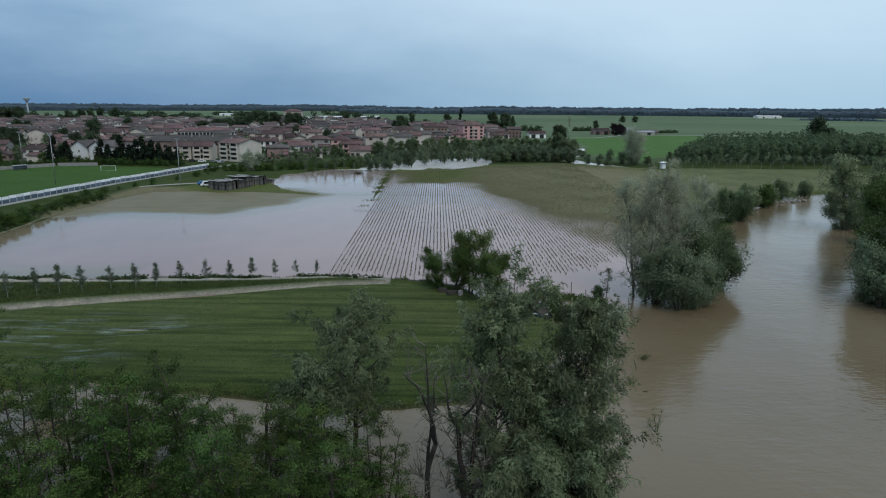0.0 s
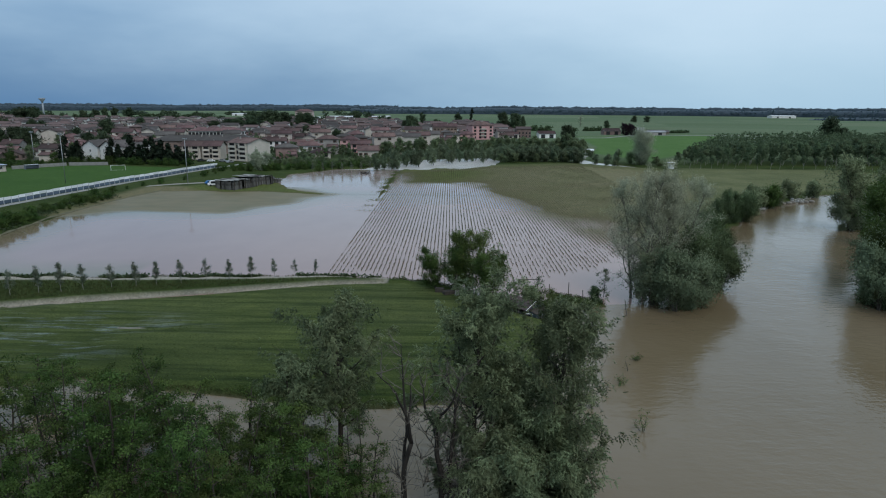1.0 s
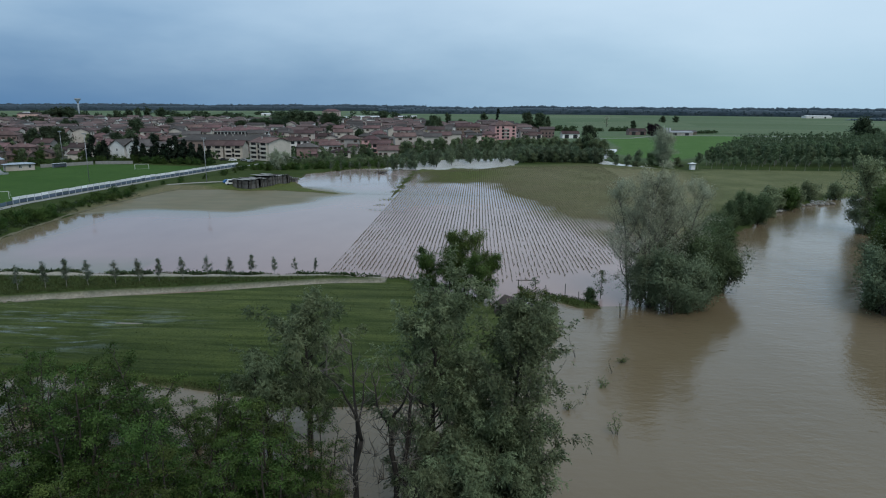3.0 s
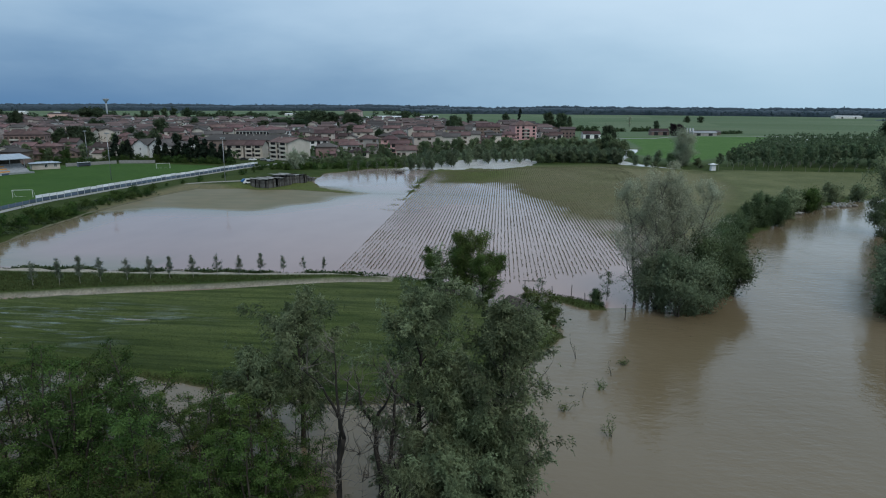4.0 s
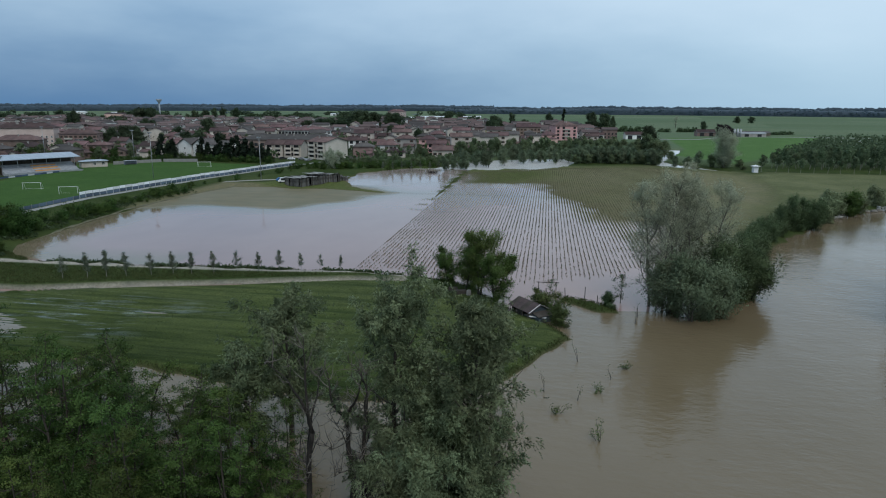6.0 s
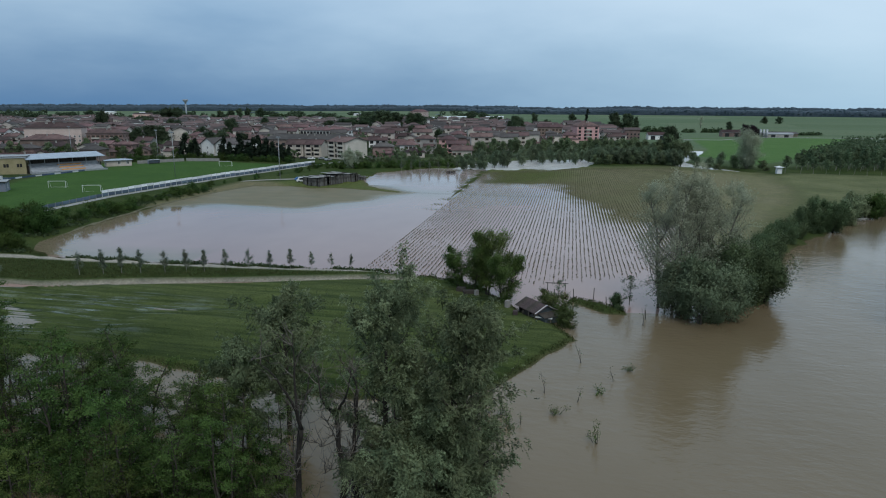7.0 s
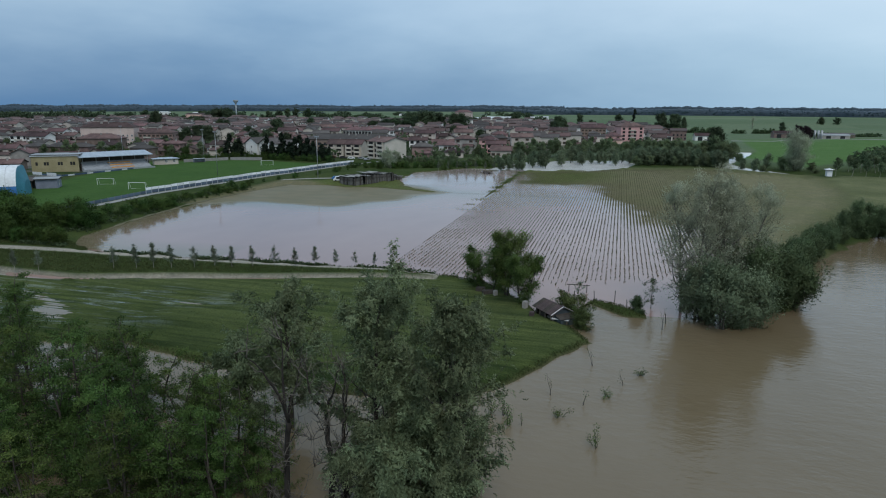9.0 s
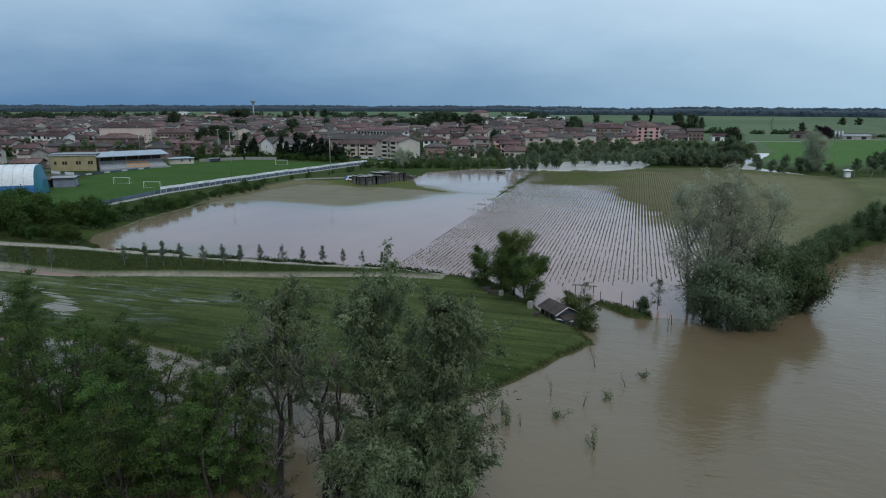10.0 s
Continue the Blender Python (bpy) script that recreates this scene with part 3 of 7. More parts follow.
# two sheets of flood water: the running river and the still water on the fields
def sheet(name, outline, mat, label, grass_mirror_tint=False):
    bm = bmesh.new()
    bm.faces.new([bm.verts.new((x, y, 0.0)) for x, y in outline])
    if grass_mirror_tint:
        for co, no in [((x, 0, 0), (1, 0, 0)) for x in range(-124, -40, 2)] + [((0, y, 0), (0, 1, 0)) for y in range(112, 256, 2)]:
            bmesh.ops.bisect_plane(bm, geom=bm.verts[:] + bm.edges[:] + bm.faces[:], plane_co=co, plane_no=no)
    me = bpy.data.meshes.new(name)
    bm.to_mesh(me)
    bm.free()
    me.materials.append(mat)
    if grass_mirror_tint:
        p = np.array([v.co for v in me.vertices])
        a = me.attributes.new("grass_mirror_tint", "FLOAT", "POINT")
        # along the bank the tint also stands in for the hedge's reflection
        shore = np.abs(signed(p[:, 0], p[:, 1], POND_EDGE)) * (p[:, 0] < -60) + 99 * (p[:, 0] >= -60)
        flat = np.maximum(signed(p[:, 0], p[:, 1], MUD), 0) + 2
        a.data.foreach_set("value", np.maximum(0.75 * np.clip(1.15 - shore / 13, 0, 1) * (p[:, 1] > 114), 0.85 * np.clip(1.15 - flat / 13, 0, 1)).astype(np.float32))
        a = me.attributes.new("grassy", "FLOAT", "POINT")
        edge = signed(p[:, 0], p[:, 1], MUD) + 2.5 * ripple(p[:, 0], p[:, 1], 6.0, 71)
        a.data.foreach_set("value", np.clip(0.5 - edge / 7, 0, 1).astype(np.float32))
    return tagged(new(name, me), label, "water", kind="structure")


sheet("river_water", [(-160, -130), (440, -130), (440, 260), (128, 260), (96, 226), (72, 190), (48, 132), (38, 110), (30, 104), (24.4, 103.2), (15.9, 108.2), (14.5, 97), (-10, 90), (-160, 90)], RIVER, "brown muddy river in flood with ripples and eddies")
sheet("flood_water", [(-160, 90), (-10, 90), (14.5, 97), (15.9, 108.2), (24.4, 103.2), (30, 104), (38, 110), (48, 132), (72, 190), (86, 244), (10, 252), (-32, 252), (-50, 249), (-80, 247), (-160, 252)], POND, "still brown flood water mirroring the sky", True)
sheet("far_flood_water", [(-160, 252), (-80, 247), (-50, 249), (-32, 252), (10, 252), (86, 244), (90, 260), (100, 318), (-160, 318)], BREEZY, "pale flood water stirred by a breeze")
sheet("ruffled_flood_water", [(-160, 318), (100, 318), (110, 500), (-160, 500)], GLARE_WHITE, "wind-ruffled bright flood water before the tree belt")


def gz_at(x, y):
    return float(terrain(np.array([x]), np.array([y]))[0])


# ---- trees ----
def rand_unit(rng, n):
    v = rng.normal(size=(n, 3))
    return v / np.linalg.norm(v, axis=1, keepdims=True)


def leaf_quads(rng, centres, size, spread_r, each, droop=0.0, narrow=0.45):
    """Rhombic leaves scattered round the given centres."""
    c = np.repeat(np.asarray(centres, float), each, axis=0)
    n = len(c)
    c = c + rng.normal(size=(n, 3)) * np.array([spread_r, spread_r, spread_r * (0.8 + droop)])
    if droop:
        c[:, 2] -= np.abs(rng.normal(size=n)) * droop * spread_r
    d = rand_unit(rng, n)
    d[:, 2] -= droop * 1.2
    d /= np.linalg.norm(d, axis=1, keepdims=True)
    s = np.cross(d, rand_unit(rng, n))
    s /= np.linalg.norm(s, axis=1, keepdims=True)
    ln = size * rng.uniform(0.6, 1.4, (n, 1))
    return np.stack((c - d * ln * 0.5, c + s * ln * narrow * 0.5, c + d * ln * 0.5, c - s * ln * narrow * 0.5), 1)


def lumps(rng, p, size):
    """Smooth uneven fullness at the given points, and the way in which it falls off."""
    val, way = np.zeros(len(p)), np.zeros((len(p), 3))
    for k in range(9):
        f = rand_unit(rng, 1)[0] * rng.uniform(0.8, 1.9) * 2 * math.pi / size
        ph = p @ f + rng.uniform(0, 6.3)
        val += np.sin(ph) / 3
        way -= np.cos(ph)[:, None] * f / 3
    return val, way * size / (2 * math.pi)


def crown_mesh(rng, tips, size, blur, each, droop, narrow, mat, flat=0.85, lump=7.0):
    """A crown: sprays of leaves gathered into lumps round the tips, shaded as rounded masses."""
    tips = np.asarray(tips, float)
    full, fall = lumps(rng, tips, blur * lump)
    many = rng.poisson(each * np.clip(1.0 + 1.15 * full, 0.06, 2.6))
    c = np.repeat(tips, many, axis=0)
    fall = np.repeat(fall, many, axis=0)
    n = len(c)
    off = rng.normal(size=(n, 3)) * np.array([1.0, 1.0, flat + droop]) * blur
    if droop:
        off[:, 2] -= np.abs(rng.normal(size=n)) * droop * blur
    d = rand_unit(rng, n)
    d[:, 2] -= droop * 1.2
    d /= np.linalg.norm(d, axis=1, keepdims=True)
    s = np.cross(d, rand_unit(rng, n))
    s /= np.linalg.norm(s, axis=1, keepdims=True)
    ln = size * rng.uniform(0.6, 1.4, (n, 1))
    mid = tips.mean(0) - np.array([0, 0, 0.15 * np.ptp(tips[:, 2])])
    out = (c - mid) / (np.abs(tips - mid).mean(0) * 1.5 + 0.05)
    nor = 0.45 * out + 0.30 * off / blur + 0.65 * fall + 0.30 * rand_unit(rng, n) + np.array([0, 0, 0.40])
    nor /= np.linalg.norm(nor, axis=1, keepdims=True) + 1e-6
    c = c + off
    return quads("crown", np.stack((c - d * ln * 0.5, c + s * ln * narrow * 0.5, c + d * ln * 0.5, c - s * ln * narrow * 0.5), 1), mat, nor)


def strand_crown(rng, tips, size, each, narrow, mat, lump=2.6):
    """A willow's crown: short hanging strands of narrow leaves, gathered into lumps."""
    tips = np.asarray(tips, float)
    full, fall = lumps(rng, tips, lump)
    many = rng.poisson(each * np.clip(1.0 + 1.25 * full, 0.10, 2.8))
    c = np.repeat(tips, many, axis=0)
    fall = np.repeat(fall, many, axis=0)
    n = len(c)
    mid = tips.mean(0) - np.array([0, 0, 0.15 * np.ptp(tips[:, 2])])
    out = (c - mid) / (np.abs(tips - mid).mean(0) * 1.5 + 0.05)
    off = rng.normal(size=(n, 3)) * 0.20
    way = rand_unit(rng, n) + 0.45 * out * np.array([1.0, 1.0, 0.6])
    way /= np.linalg.norm(way, axis=1, keepdims=True)
    reach = rng.uniform(0.22, 0.55, (n, 1))
    tone = 0.45 * out + 0.75 * fall + 0.35 * rand_unit(rng, n) + np.array([0, 0, 0.45])
    tone /= np.linalg.norm(tone, axis=1, keepdims=True) + 1e-6
    leaves, nor = [], []
    for k in range(8):
        f = (k + rng.uniform(0, 1, (n, 1))) / 8
        p = c + off + way * reach * f - np.array([0, 0, 0.4]) * reach * f * f
        d = way - np.array([0, 0, 0.5]) * f + 0.75 * rand_unit(rng, n)
        d /= np.linalg.norm(d, axis=1, keepdims=True)
        side = np.cross(d, rand_unit(rng, n))
        side /= np.linalg.norm(side, axis=1, keepdims=True)
        ln = size * rng.uniform(0.7, 1.3, (n, 1))
        leaves.append(np.stack((p, p + d * ln * 0.45 + side * ln * narrow * 0.5, p + d * ln, p + d * ln * 0.45 - side * ln * narrow * 0.5), 1))
        nor.append(tone + 0.25 * rand_unit(rng, n))
    nor = np.concatenate(nor)
    return quads("crown", np.concatenate(leaves), mat, nor / np.linalg.norm(nor, axis=1, keepdims=True))


def willow(seed, height, radius, trunk_r, stems, limbs, twigs, low, each, shape="round", leader=0.85, tilt=0.0):
    rng = np.random.RandomState(seed)
    wood, tips = grow(rng, height, radius, trunk_r, stems, limbs, twigs, low, leader, shape=shape, tilt=tilt)
    return smooth(wood.mesh("trunk", BARK)), strand_crown(rng, tips, 0.18, each * 1.55, 0.40, WILLOW)


def bent(rng, start, direction, length, seg, wander, up):
    """A wandering line: a limb that turns upwards (or, with a negative up, hangs)."""
    pts, d = [np.array(start, float)], np.array(direction, float)
    for _ in range(seg):
        d = d + rng.normal(size=3) * wander + np.array([0, 0, up])
        d /= np.linalg.norm(d)
        pts.append(pts[-1] + d * length / seg)
    return pts


def grow(rng, height, radius, trunk_r, stems, limbs, twigs, low, leader=0.85, wander=0.16, up=0.10, sides=6, shape="round", tilt=0.10, twiggy=True):
    """Wood of a tree as a Build, and the points where its leaves sit."""
    wood, tips = Build(), []
    for s in range(stems):
        lean = rng.normal(size=3) * (tilt if stems == 1 else 2.4 * tilt)
        lean[2] = 1.0
        h = height * leader * (rng.uniform(0.95, 1.0) if s == 0 else rng.uniform(0.80, 0.95))
        stem = bent(rng, (rng.normal() * 0.15 * (stems > 1), rng.normal() * 0.15 * (stems > 1), -0.9), lean / np.linalg.norm(lean), h + 0.9, 9, 0.06, 0.03)
        if tilt == 0:
            drift = (stem[-1] - stem[0]) * np.array([1.0, 1.0, 0.0])
            stem = [p - drift * i / 9 for i, p in enumerate(stem)]
        tr = trunk_r / stems ** 0.4
        wood.tube(stem, [tr * (1.25 if i == 0 else 1 - 0.088 * i) for i in range(10)], sides + 2)
        for k in range(limbs):
            f = low + (1 - low) * (k + rng.uniform(0, 0.9)) / limbs
            i = min(int(f * 9), 8)
            root = stem[i] + (stem[i + 1] - stem[i]) * (f * 9 - i)
            w = k * 2.4 + rng.uniform(-0.5, 0.5)
            if shape == "round":
                reach = radius * math.sqrt(max(0.12, 1 - (2 * (f - low) / (1.02 - low) - 0.75) ** 2 * 0.85))
            elif shape == "spire":
                reach = radius * (1.05 - f) / (1.05 - low) + 0.15
            else:
                reach = radius * (0.55 + 0.45 * math.sin(math.pi * f))
            rise = 0.25 + 0.9 * f if shape != "spire" else (1.1 if up > 0 else -0.1)
            d = np.array([math.cos(w), math.sin(w), rise])
            limb = bent(rng, root, d / np.linalg.norm(d), reach * rng.uniform(0.6, 1.3), 5, wander, up)
            r0 = tr * (1 - 0.088 * i) * 0.5
            wood.tube(limb, [r0 * (1 - 0.17 * j) for j in range(6)], max(4, sides - 2), cap=False)
            tips.extend(limb[3:])
            for q in range(twigs):
                j = 1 + int(rng.randint(0, 5))
                e = rand_unit(rng, 1)[0] * 0.9 + (limb[j] - limb[j - 1]) / np.linalg.norm(limb[j] - limb[j - 1])
                tw = bent(rng, limb[j], e / np.linalg.norm(e), reach * rng.uniform(0.25, 0.5), 3, wander * 1.3, up * 0.6)
                if twiggy:
                    wood.tube(tw, [r0 * 0.30, r0 * 0.2, r0 * 0.12, r0 * 0.05], 3, cap=False)
                tips.extend(tw[1:])
        tips.append(stem[-1])
    return wood, np.array(tips)


def tree_meshes(seed, height, radius, trunk_r=0.25, stems=1, limbs=12, twigs=6, low=0.3, leaf=0.22, each=30, blur=0.5, droop=0.0, mat=None, bark=None, shape="round", leader=0.85, up=0.10, narrow=0.45, sides=6, tilt=0.10):
    rng = np.random.RandomState(seed)
    wood, tips = grow(rng, height, radius, trunk_r, stems, limbs, twigs, low, leader, up=up, shape=shape, sides=sides, tilt=tilt, twiggy=sides > 4)
    return smooth(wood.mesh("trunk", bark or BARK)), crown_mesh(rng, tips, leaf, blur, each, droop, narrow, mat or LEAF)


def airy_tree(seed, height, reach, stems, mat, limbs=10, low=0.3, leaf=0.17, each=15):
    """A thin-stemmed scrub tree: slim trunks that show, and leaves in loose, flat sprays."""
    rng = np.random.RandomState(seed)
    wood, tips = Build(), []
    for s in range(stems):
        h = height * (1.0 if s == 0 else rng.uniform(0.7, 0.95))
        lean = np.array([rng.normal() * 0.10, rng.normal() * 0.10, 1.0])
        stem = bent(rng, (rng.normal() * 0.5 * (s > 0), rng.normal() * 0.5 * (s > 0), -0.9), lean, h + 0.9, 9, 0.08, 0.05)
        wood.tube(stem, [0.15 - 0.0135 * i for i in range(10)], 7)
        for k in range(limbs):
            f = low + (1 - low) * (k + rng.uniform(0, 0.9)) / limbs
            i = min(int(f * 9), 8)
            root = stem[i] + (stem[i + 1] - stem[i]) * (f * 9 - i)
            w = k * 2.4 + rng.uniform(-0.6, 0.6)
            far = reach * (1.15 - 0.75 * f) * rng.uniform(0.55, 1.25)
            d = np.array([math.cos(w), math.sin(w), rng.uniform(0.2, 0.8)])
            limb = bent(rng, root, d / np.linalg.norm(d), far, 5, 0.18, 0.03)
            wood.tube(limb, [0.052, 0.043, 0.034, 0.026, 0.018, 0.008], 4, cap=False)
            tips.extend(limb[2:])
            for q in range(4):
                j = 1 + int(rng.randint(0, 5))
                e = rand_unit(rng, 1)[0] * np.array([1.0, 1.0, 0.35]) + 0.8 * (limb[j] - limb[j - 1]) / np.linalg.norm(limb[j] - limb[j - 1])
                tw = bent(rng, limb[j], e / np.linalg.norm(e), far * rng.uniform(0.3, 0.55), 3, 0.2, 0.0)
                wood.tube(tw, [0.018, 0.014, 0.010, 0.004], 3, cap=False)
                tips.extend(tw[1:])
        tips.extend(stem[-2:])
    return smooth(wood.mesh("trunk", BARK)), crown_mesh(rng, tips, leaf, 0.26, each, 0.0, 0.5, mat, 0.5)


def plant(name, meshes, m, label, category="tree", group=""):
    root = thing(name, m, label, category, group)
    part("trunk", meshes[0], root)
    if meshes[1]:
        part("crown", meshes[1], root)
    return root


def at(x, y, turn=0.0, scale=1.0, z=None):
    return Matrix.Translation((x, y, gz_at(x, y) if z is None else z)) @ Matrix.Rotation(turn, 4, "Z") @ Matrix.Scale(scale, 4)


rnd = random.Random(7)

# foreground: willows, leafy scrub trees and two dead trees standing in the flood
FORE = "trees in the flooded river margin"
W1 = willow(11, 21.0, 5.2, 0.30, 1, 38, 8, 0.12, 6.4, "column", 0.90)
plant("willow_tree", W1, at(3.7, 48.4, 0.4), "tall slender grey-green willow standing in flood water", group=FORE)
W2 = willow(16, 20.8, 5.6, 0.28, 1, 36, 8, 0.20, 6.4, "round", 0.86)
plant("willow_tree", W2, at(9.5, 48.2, 2.0), "tall grey-green willow with an open rounded crown", group=FORE)
W3 = willow(13, 10.6, 4.9, 0.26, 3, 17, 8, 0.05, 8.0, "round", 0.82, 0.06)
plant("willow_tree", W3, at(7.2, 46.6, 1.0, 1.0), "broad bushy grey-green willow with foliage down to the water", group=FORE)
plant("willow_tree", W3, at(8.2, 47.6, 4.4, 0.82), "bushy grey-green willow with foliage down to the water", group=FORE)
plant("willow_tree", W3, at(4.9, 46.2, 3.4, 0.90), "bushy grey-green willow beside the dead trees", group=FORE)
W4 = willow(14, 17.2, 4.9, 0.30, 1, 30, 7, 0.28, 5.6, "round", 0.84)
plant("willow_tree", W4, at(-9.5, 56.4, 0.0), "slim willow with a dark trunk and bare inner limbs", group=FORE)
plant("willow_tree", W4, at(6.6, 49.4, 2.6, 0.84), "slim grey-green willow between two taller ones", group=FORE)
W5 = willow(15, 11.8, 3.4, 0.22, 2, 15, 7, 0.26, 5.4, "round", 0.9, 0.04)
plant("willow_tree", W5, at(-12.6, 54.4, 0.8), "grey-green willow with thin leafy limbs", group=FORE)


def dead_tree(seed, height, trunk_r, lean, forks, fork_at):
    """A leafless tree: a crooked dark trunk that forks, and bleached bare twigs."""
    rng = np.random.RandomState(seed)
    wood = Build()
    n = 9
    base = bent(rng, (0, 0, -0.9), (lean[0], lean[1], 1.0), height * fork_at + 0.9, n, 0.13, 0.05)
    drift = (base[-1] - base[0]) * np.array([0.8, 0.8, 0.0])
    base = [p - drift * i / n for i, p in enumerate(base)]
    wood.tube(base, [trunk_r * (1.25 - 0.05 * i) for i in range(n + 1)], 9)
    limbs = []
    for k in range(forks):
        w = k * 2.3 + rng.uniform(0, 0.8)
        limb = bent(rng, base[-1 - (k > 1) * 2], (0.24 * math.cos(w), 0.24 * math.sin(w), 1.0), height * (1 - fork_at) * rng.uniform(0.85, 1.1), 9, 0.15, 0.09)
        wood.tube(limb, [trunk_r * 0.66 * (1 - 0.095 * i) for i in range(10)], 7)
        limbs.append((limb, 2))
    for q in range(6):
        w = rng.uniform(0, 6.3)
        limb = bent(rng, base[rng.randint(3, n)], (math.cos(w), math.sin(w), rng.uniform(-0.2, 0.6)), rng.uniform(1.2, 3.0), 7, 0.36, 0.05)
        wood.tube(limb, [trunk_r * 0.24 * (1 - 0.11 * i) for i in range(8)], 5)
        limbs.append((limb, 1))
    for limb, lo in limbs:
        for q in range(9):
            e = rand_unit(rng, 1)[0] + np.array([0, 0, 0.75])
            tw = bent(rng, limb[rng.randint(lo, len(limb))], e / np.linalg.norm(e), rng.uniform(0.9, 2.6), 6, 0.17, 0.10)
            wood.tube(tw, [0.050, 0.042, 0.034, 0.027, 0.020, 0.014, 0.008], 4, 1)
            for _ in range(3):
                e = rand_unit(rng, 1)[0] + np.array([0, 0, 0.2])
                fine = bent(rng, tw[rng.randint(1, 6)], e / np.linalg.norm(e), rng.uniform(0.4, 1.3), 4, 0.18, 0.08)
                wood.tube(fine, [0.022, 0.018, 0.014, 0.010, 0.006], 3, 1)
    return smooth(wood.mesh("trunk", [DEADTRUNK, DEADWOOD]))


for seed, x, y, h, r, lean, nf, fa, lab in ((21, -1.9, 43.3, 17.4, 0.21, (-0.01, 0.0), 3, 0.56, "dark leafless dead tree with bleached twigs on a forked trunk"), (22, 0.1, 45.4, 15.4, 0.21, (0.0, 0.02), 2, 0.62, "dark leafless dead tree with crooked limbs"),
                                    (27, 1.3, 46.2, 13.4, 0.17, (-0.03, 0.0), 2, 0.66, "thin crooked dead tree beside a larger one"), (23, 2.2, 45.2, 9.0, 0.16, (0.16, 0.0), 3, 0.35, "broken dead tree leaning beside the willows")):
    root = thing("dead_tree", at(x, y, seed), lab, "tree", FORE)
    part("trunk", dead_tree(seed, h, r, lean, nf, fa), root)

SCRUB = [airy_tree(31 + k, h, r, st, m, lm, lo) for k, (h, r, st, lm, lo, m) in enumerate(((11.6, 3.1, 3, 11, 0.30, LEAF_FORE), (13.6, 3.2, 2, 15, 0.32, LEAF_FORE), (9.2, 3.1, 4, 9, 0.22, LEAF_FORE), (10.6, 3.0, 3, 11, 0.28, LEAF_MOSS), (14.6, 3.4, 2, 16, 0.30, LEAF_FORE), (5.6, 3.0, 4, 8, 0.08, LEAF_FORE)))]
SCRUB_TALL = [(4, -43.4, 57.0, 1.0), (1, -21.8, 52.0, 0.92), (0, -31.2, 47.6, 1.05), (3, -25.6, 45.6, 1.18), (2, -24.8, 55.2, 1.0), (0, -17.0, 42.8, 0.98), (2, -16.4, 51.0, 1.0), (3, -12.6, 48.2, 0.92), (2, -30.2, 56.5, 0.95), (3, -37.0, 51.5, 1.0), (1, -36.2, 44.6, 0.92), (2, -12.2, 42.6, 0.95), (0, -40.5, 45.0, 0.95), (3, -28.8, 41.0, 0.95), (2, -7.2, 45.6, 0.78), (0, -47.5, 51.0, 1.0), (2, -34.0, 58.6, 0.85), (3, -50.5, 60.5, 1.0), (2, -19.8, 55.4, 0.62), (2, -42.0, 62.5, 0.75)]
SCRUB_MIDDLE = [(3, -9.2, 46.6, 1.0), (0, -5.8, 47.8, 0.74), (2, -5.0, 44.2, 0.72), (3, -8.2, 43.2, 0.9), (1, -14.6, 45.4, 0.78), (0, -33.0, 52.5, 0.9), (2, -26.5, 49.5, 1.0), (3, -29.0, 52.6, 0.9), (0, -34.4, 41.6, 0.9), (3, -44.5, 48.0, 1.05), (3, -15.0, 40.0, 0.95), (2, -46.0, 56.0, 1.0), (1, -52.5, 55.0, 0.95), (0, -41.5, 40.0, 0.95), (3, -36.0, 37.5, 0.95), (2, -46.5, 43.5, 1.05), (3, -20.6, 37.2, 0.85), (2, -50.5, 47.5, 1.0), (1, -56.0, 50.0, 0.9), (5, -20.4, 41.0, 1.0)]
SCRUB_LOW = [(5, -27.4, 43.0, 1.1), (5, -23.4, 44.0, 1.0), (5, -22.5, 48.5, 0.9), (5, -38.6, 48.2, 1.1), (5, -26.0, 37.8, 1.0), (5, -31.5, 37.5, 1.1), (5, -33.5, 45.0, 1.1), (5, -17.5, 46.5, 1.0), (5, -14.0, 43.0, 1.0), (5, -29.0, 48.5, 1.0), (5, -37.5, 42.0, 1.1), (5, -42.5, 51.5, 1.1), (5, -11.0, 45.0, 0.9), (5, -17.5, 39.5, 1.0), (0, -18.6, 47.2, 0.95)]
for k, x, y, s in SCRUB_TALL + SCRUB_MIDDLE + SCRUB_LOW:
    plant("scrub_tree", SCRUB[k], at(x, y, rnd.uniform(0, 6.3), s), rnd.choice(("green leafy scrub tree with several thin stems", "fresh green young tree standing in flood water")), group=FORE)

# the clump at the river bend: tall thin-leaved poplars over drooping willow scrub
GROVE = "clump of trees in the river bend"
THIN = [tree_meshes(51 + k, h * 1.17, 6.0, 0.24, 1, 30, 10, 0.16, 0.19, 14, 0.32, 0.1, POPLAR, bark=MIDBARK, leader=0.97, up=0.16) for k, h in enumerate((20.4, 18.5, 17.0))]
for k, x, y, lab in ((0, 32.0, 108.0, "tall pale poplar with thin spring leaves"), (1, 35.0, 109.5, "tall pale poplar with thin spring leaves"), (2, 29.6, 107.0, "slender poplar with sparse leaves"), (1, 33.6, 106.2, "tall pale poplar with thin spring leaves"), (2, 33.8, 111.0, "tall pale poplar with thin spring leaves"), (2, 36.6, 107.8, "slender poplar with sparse leaves"), (2, 39.0, 111.5, "slender poplar with sparse leaves")):
    plant("poplar_tree", THIN[k], at(x, y, k + x), lab, group=GROVE)
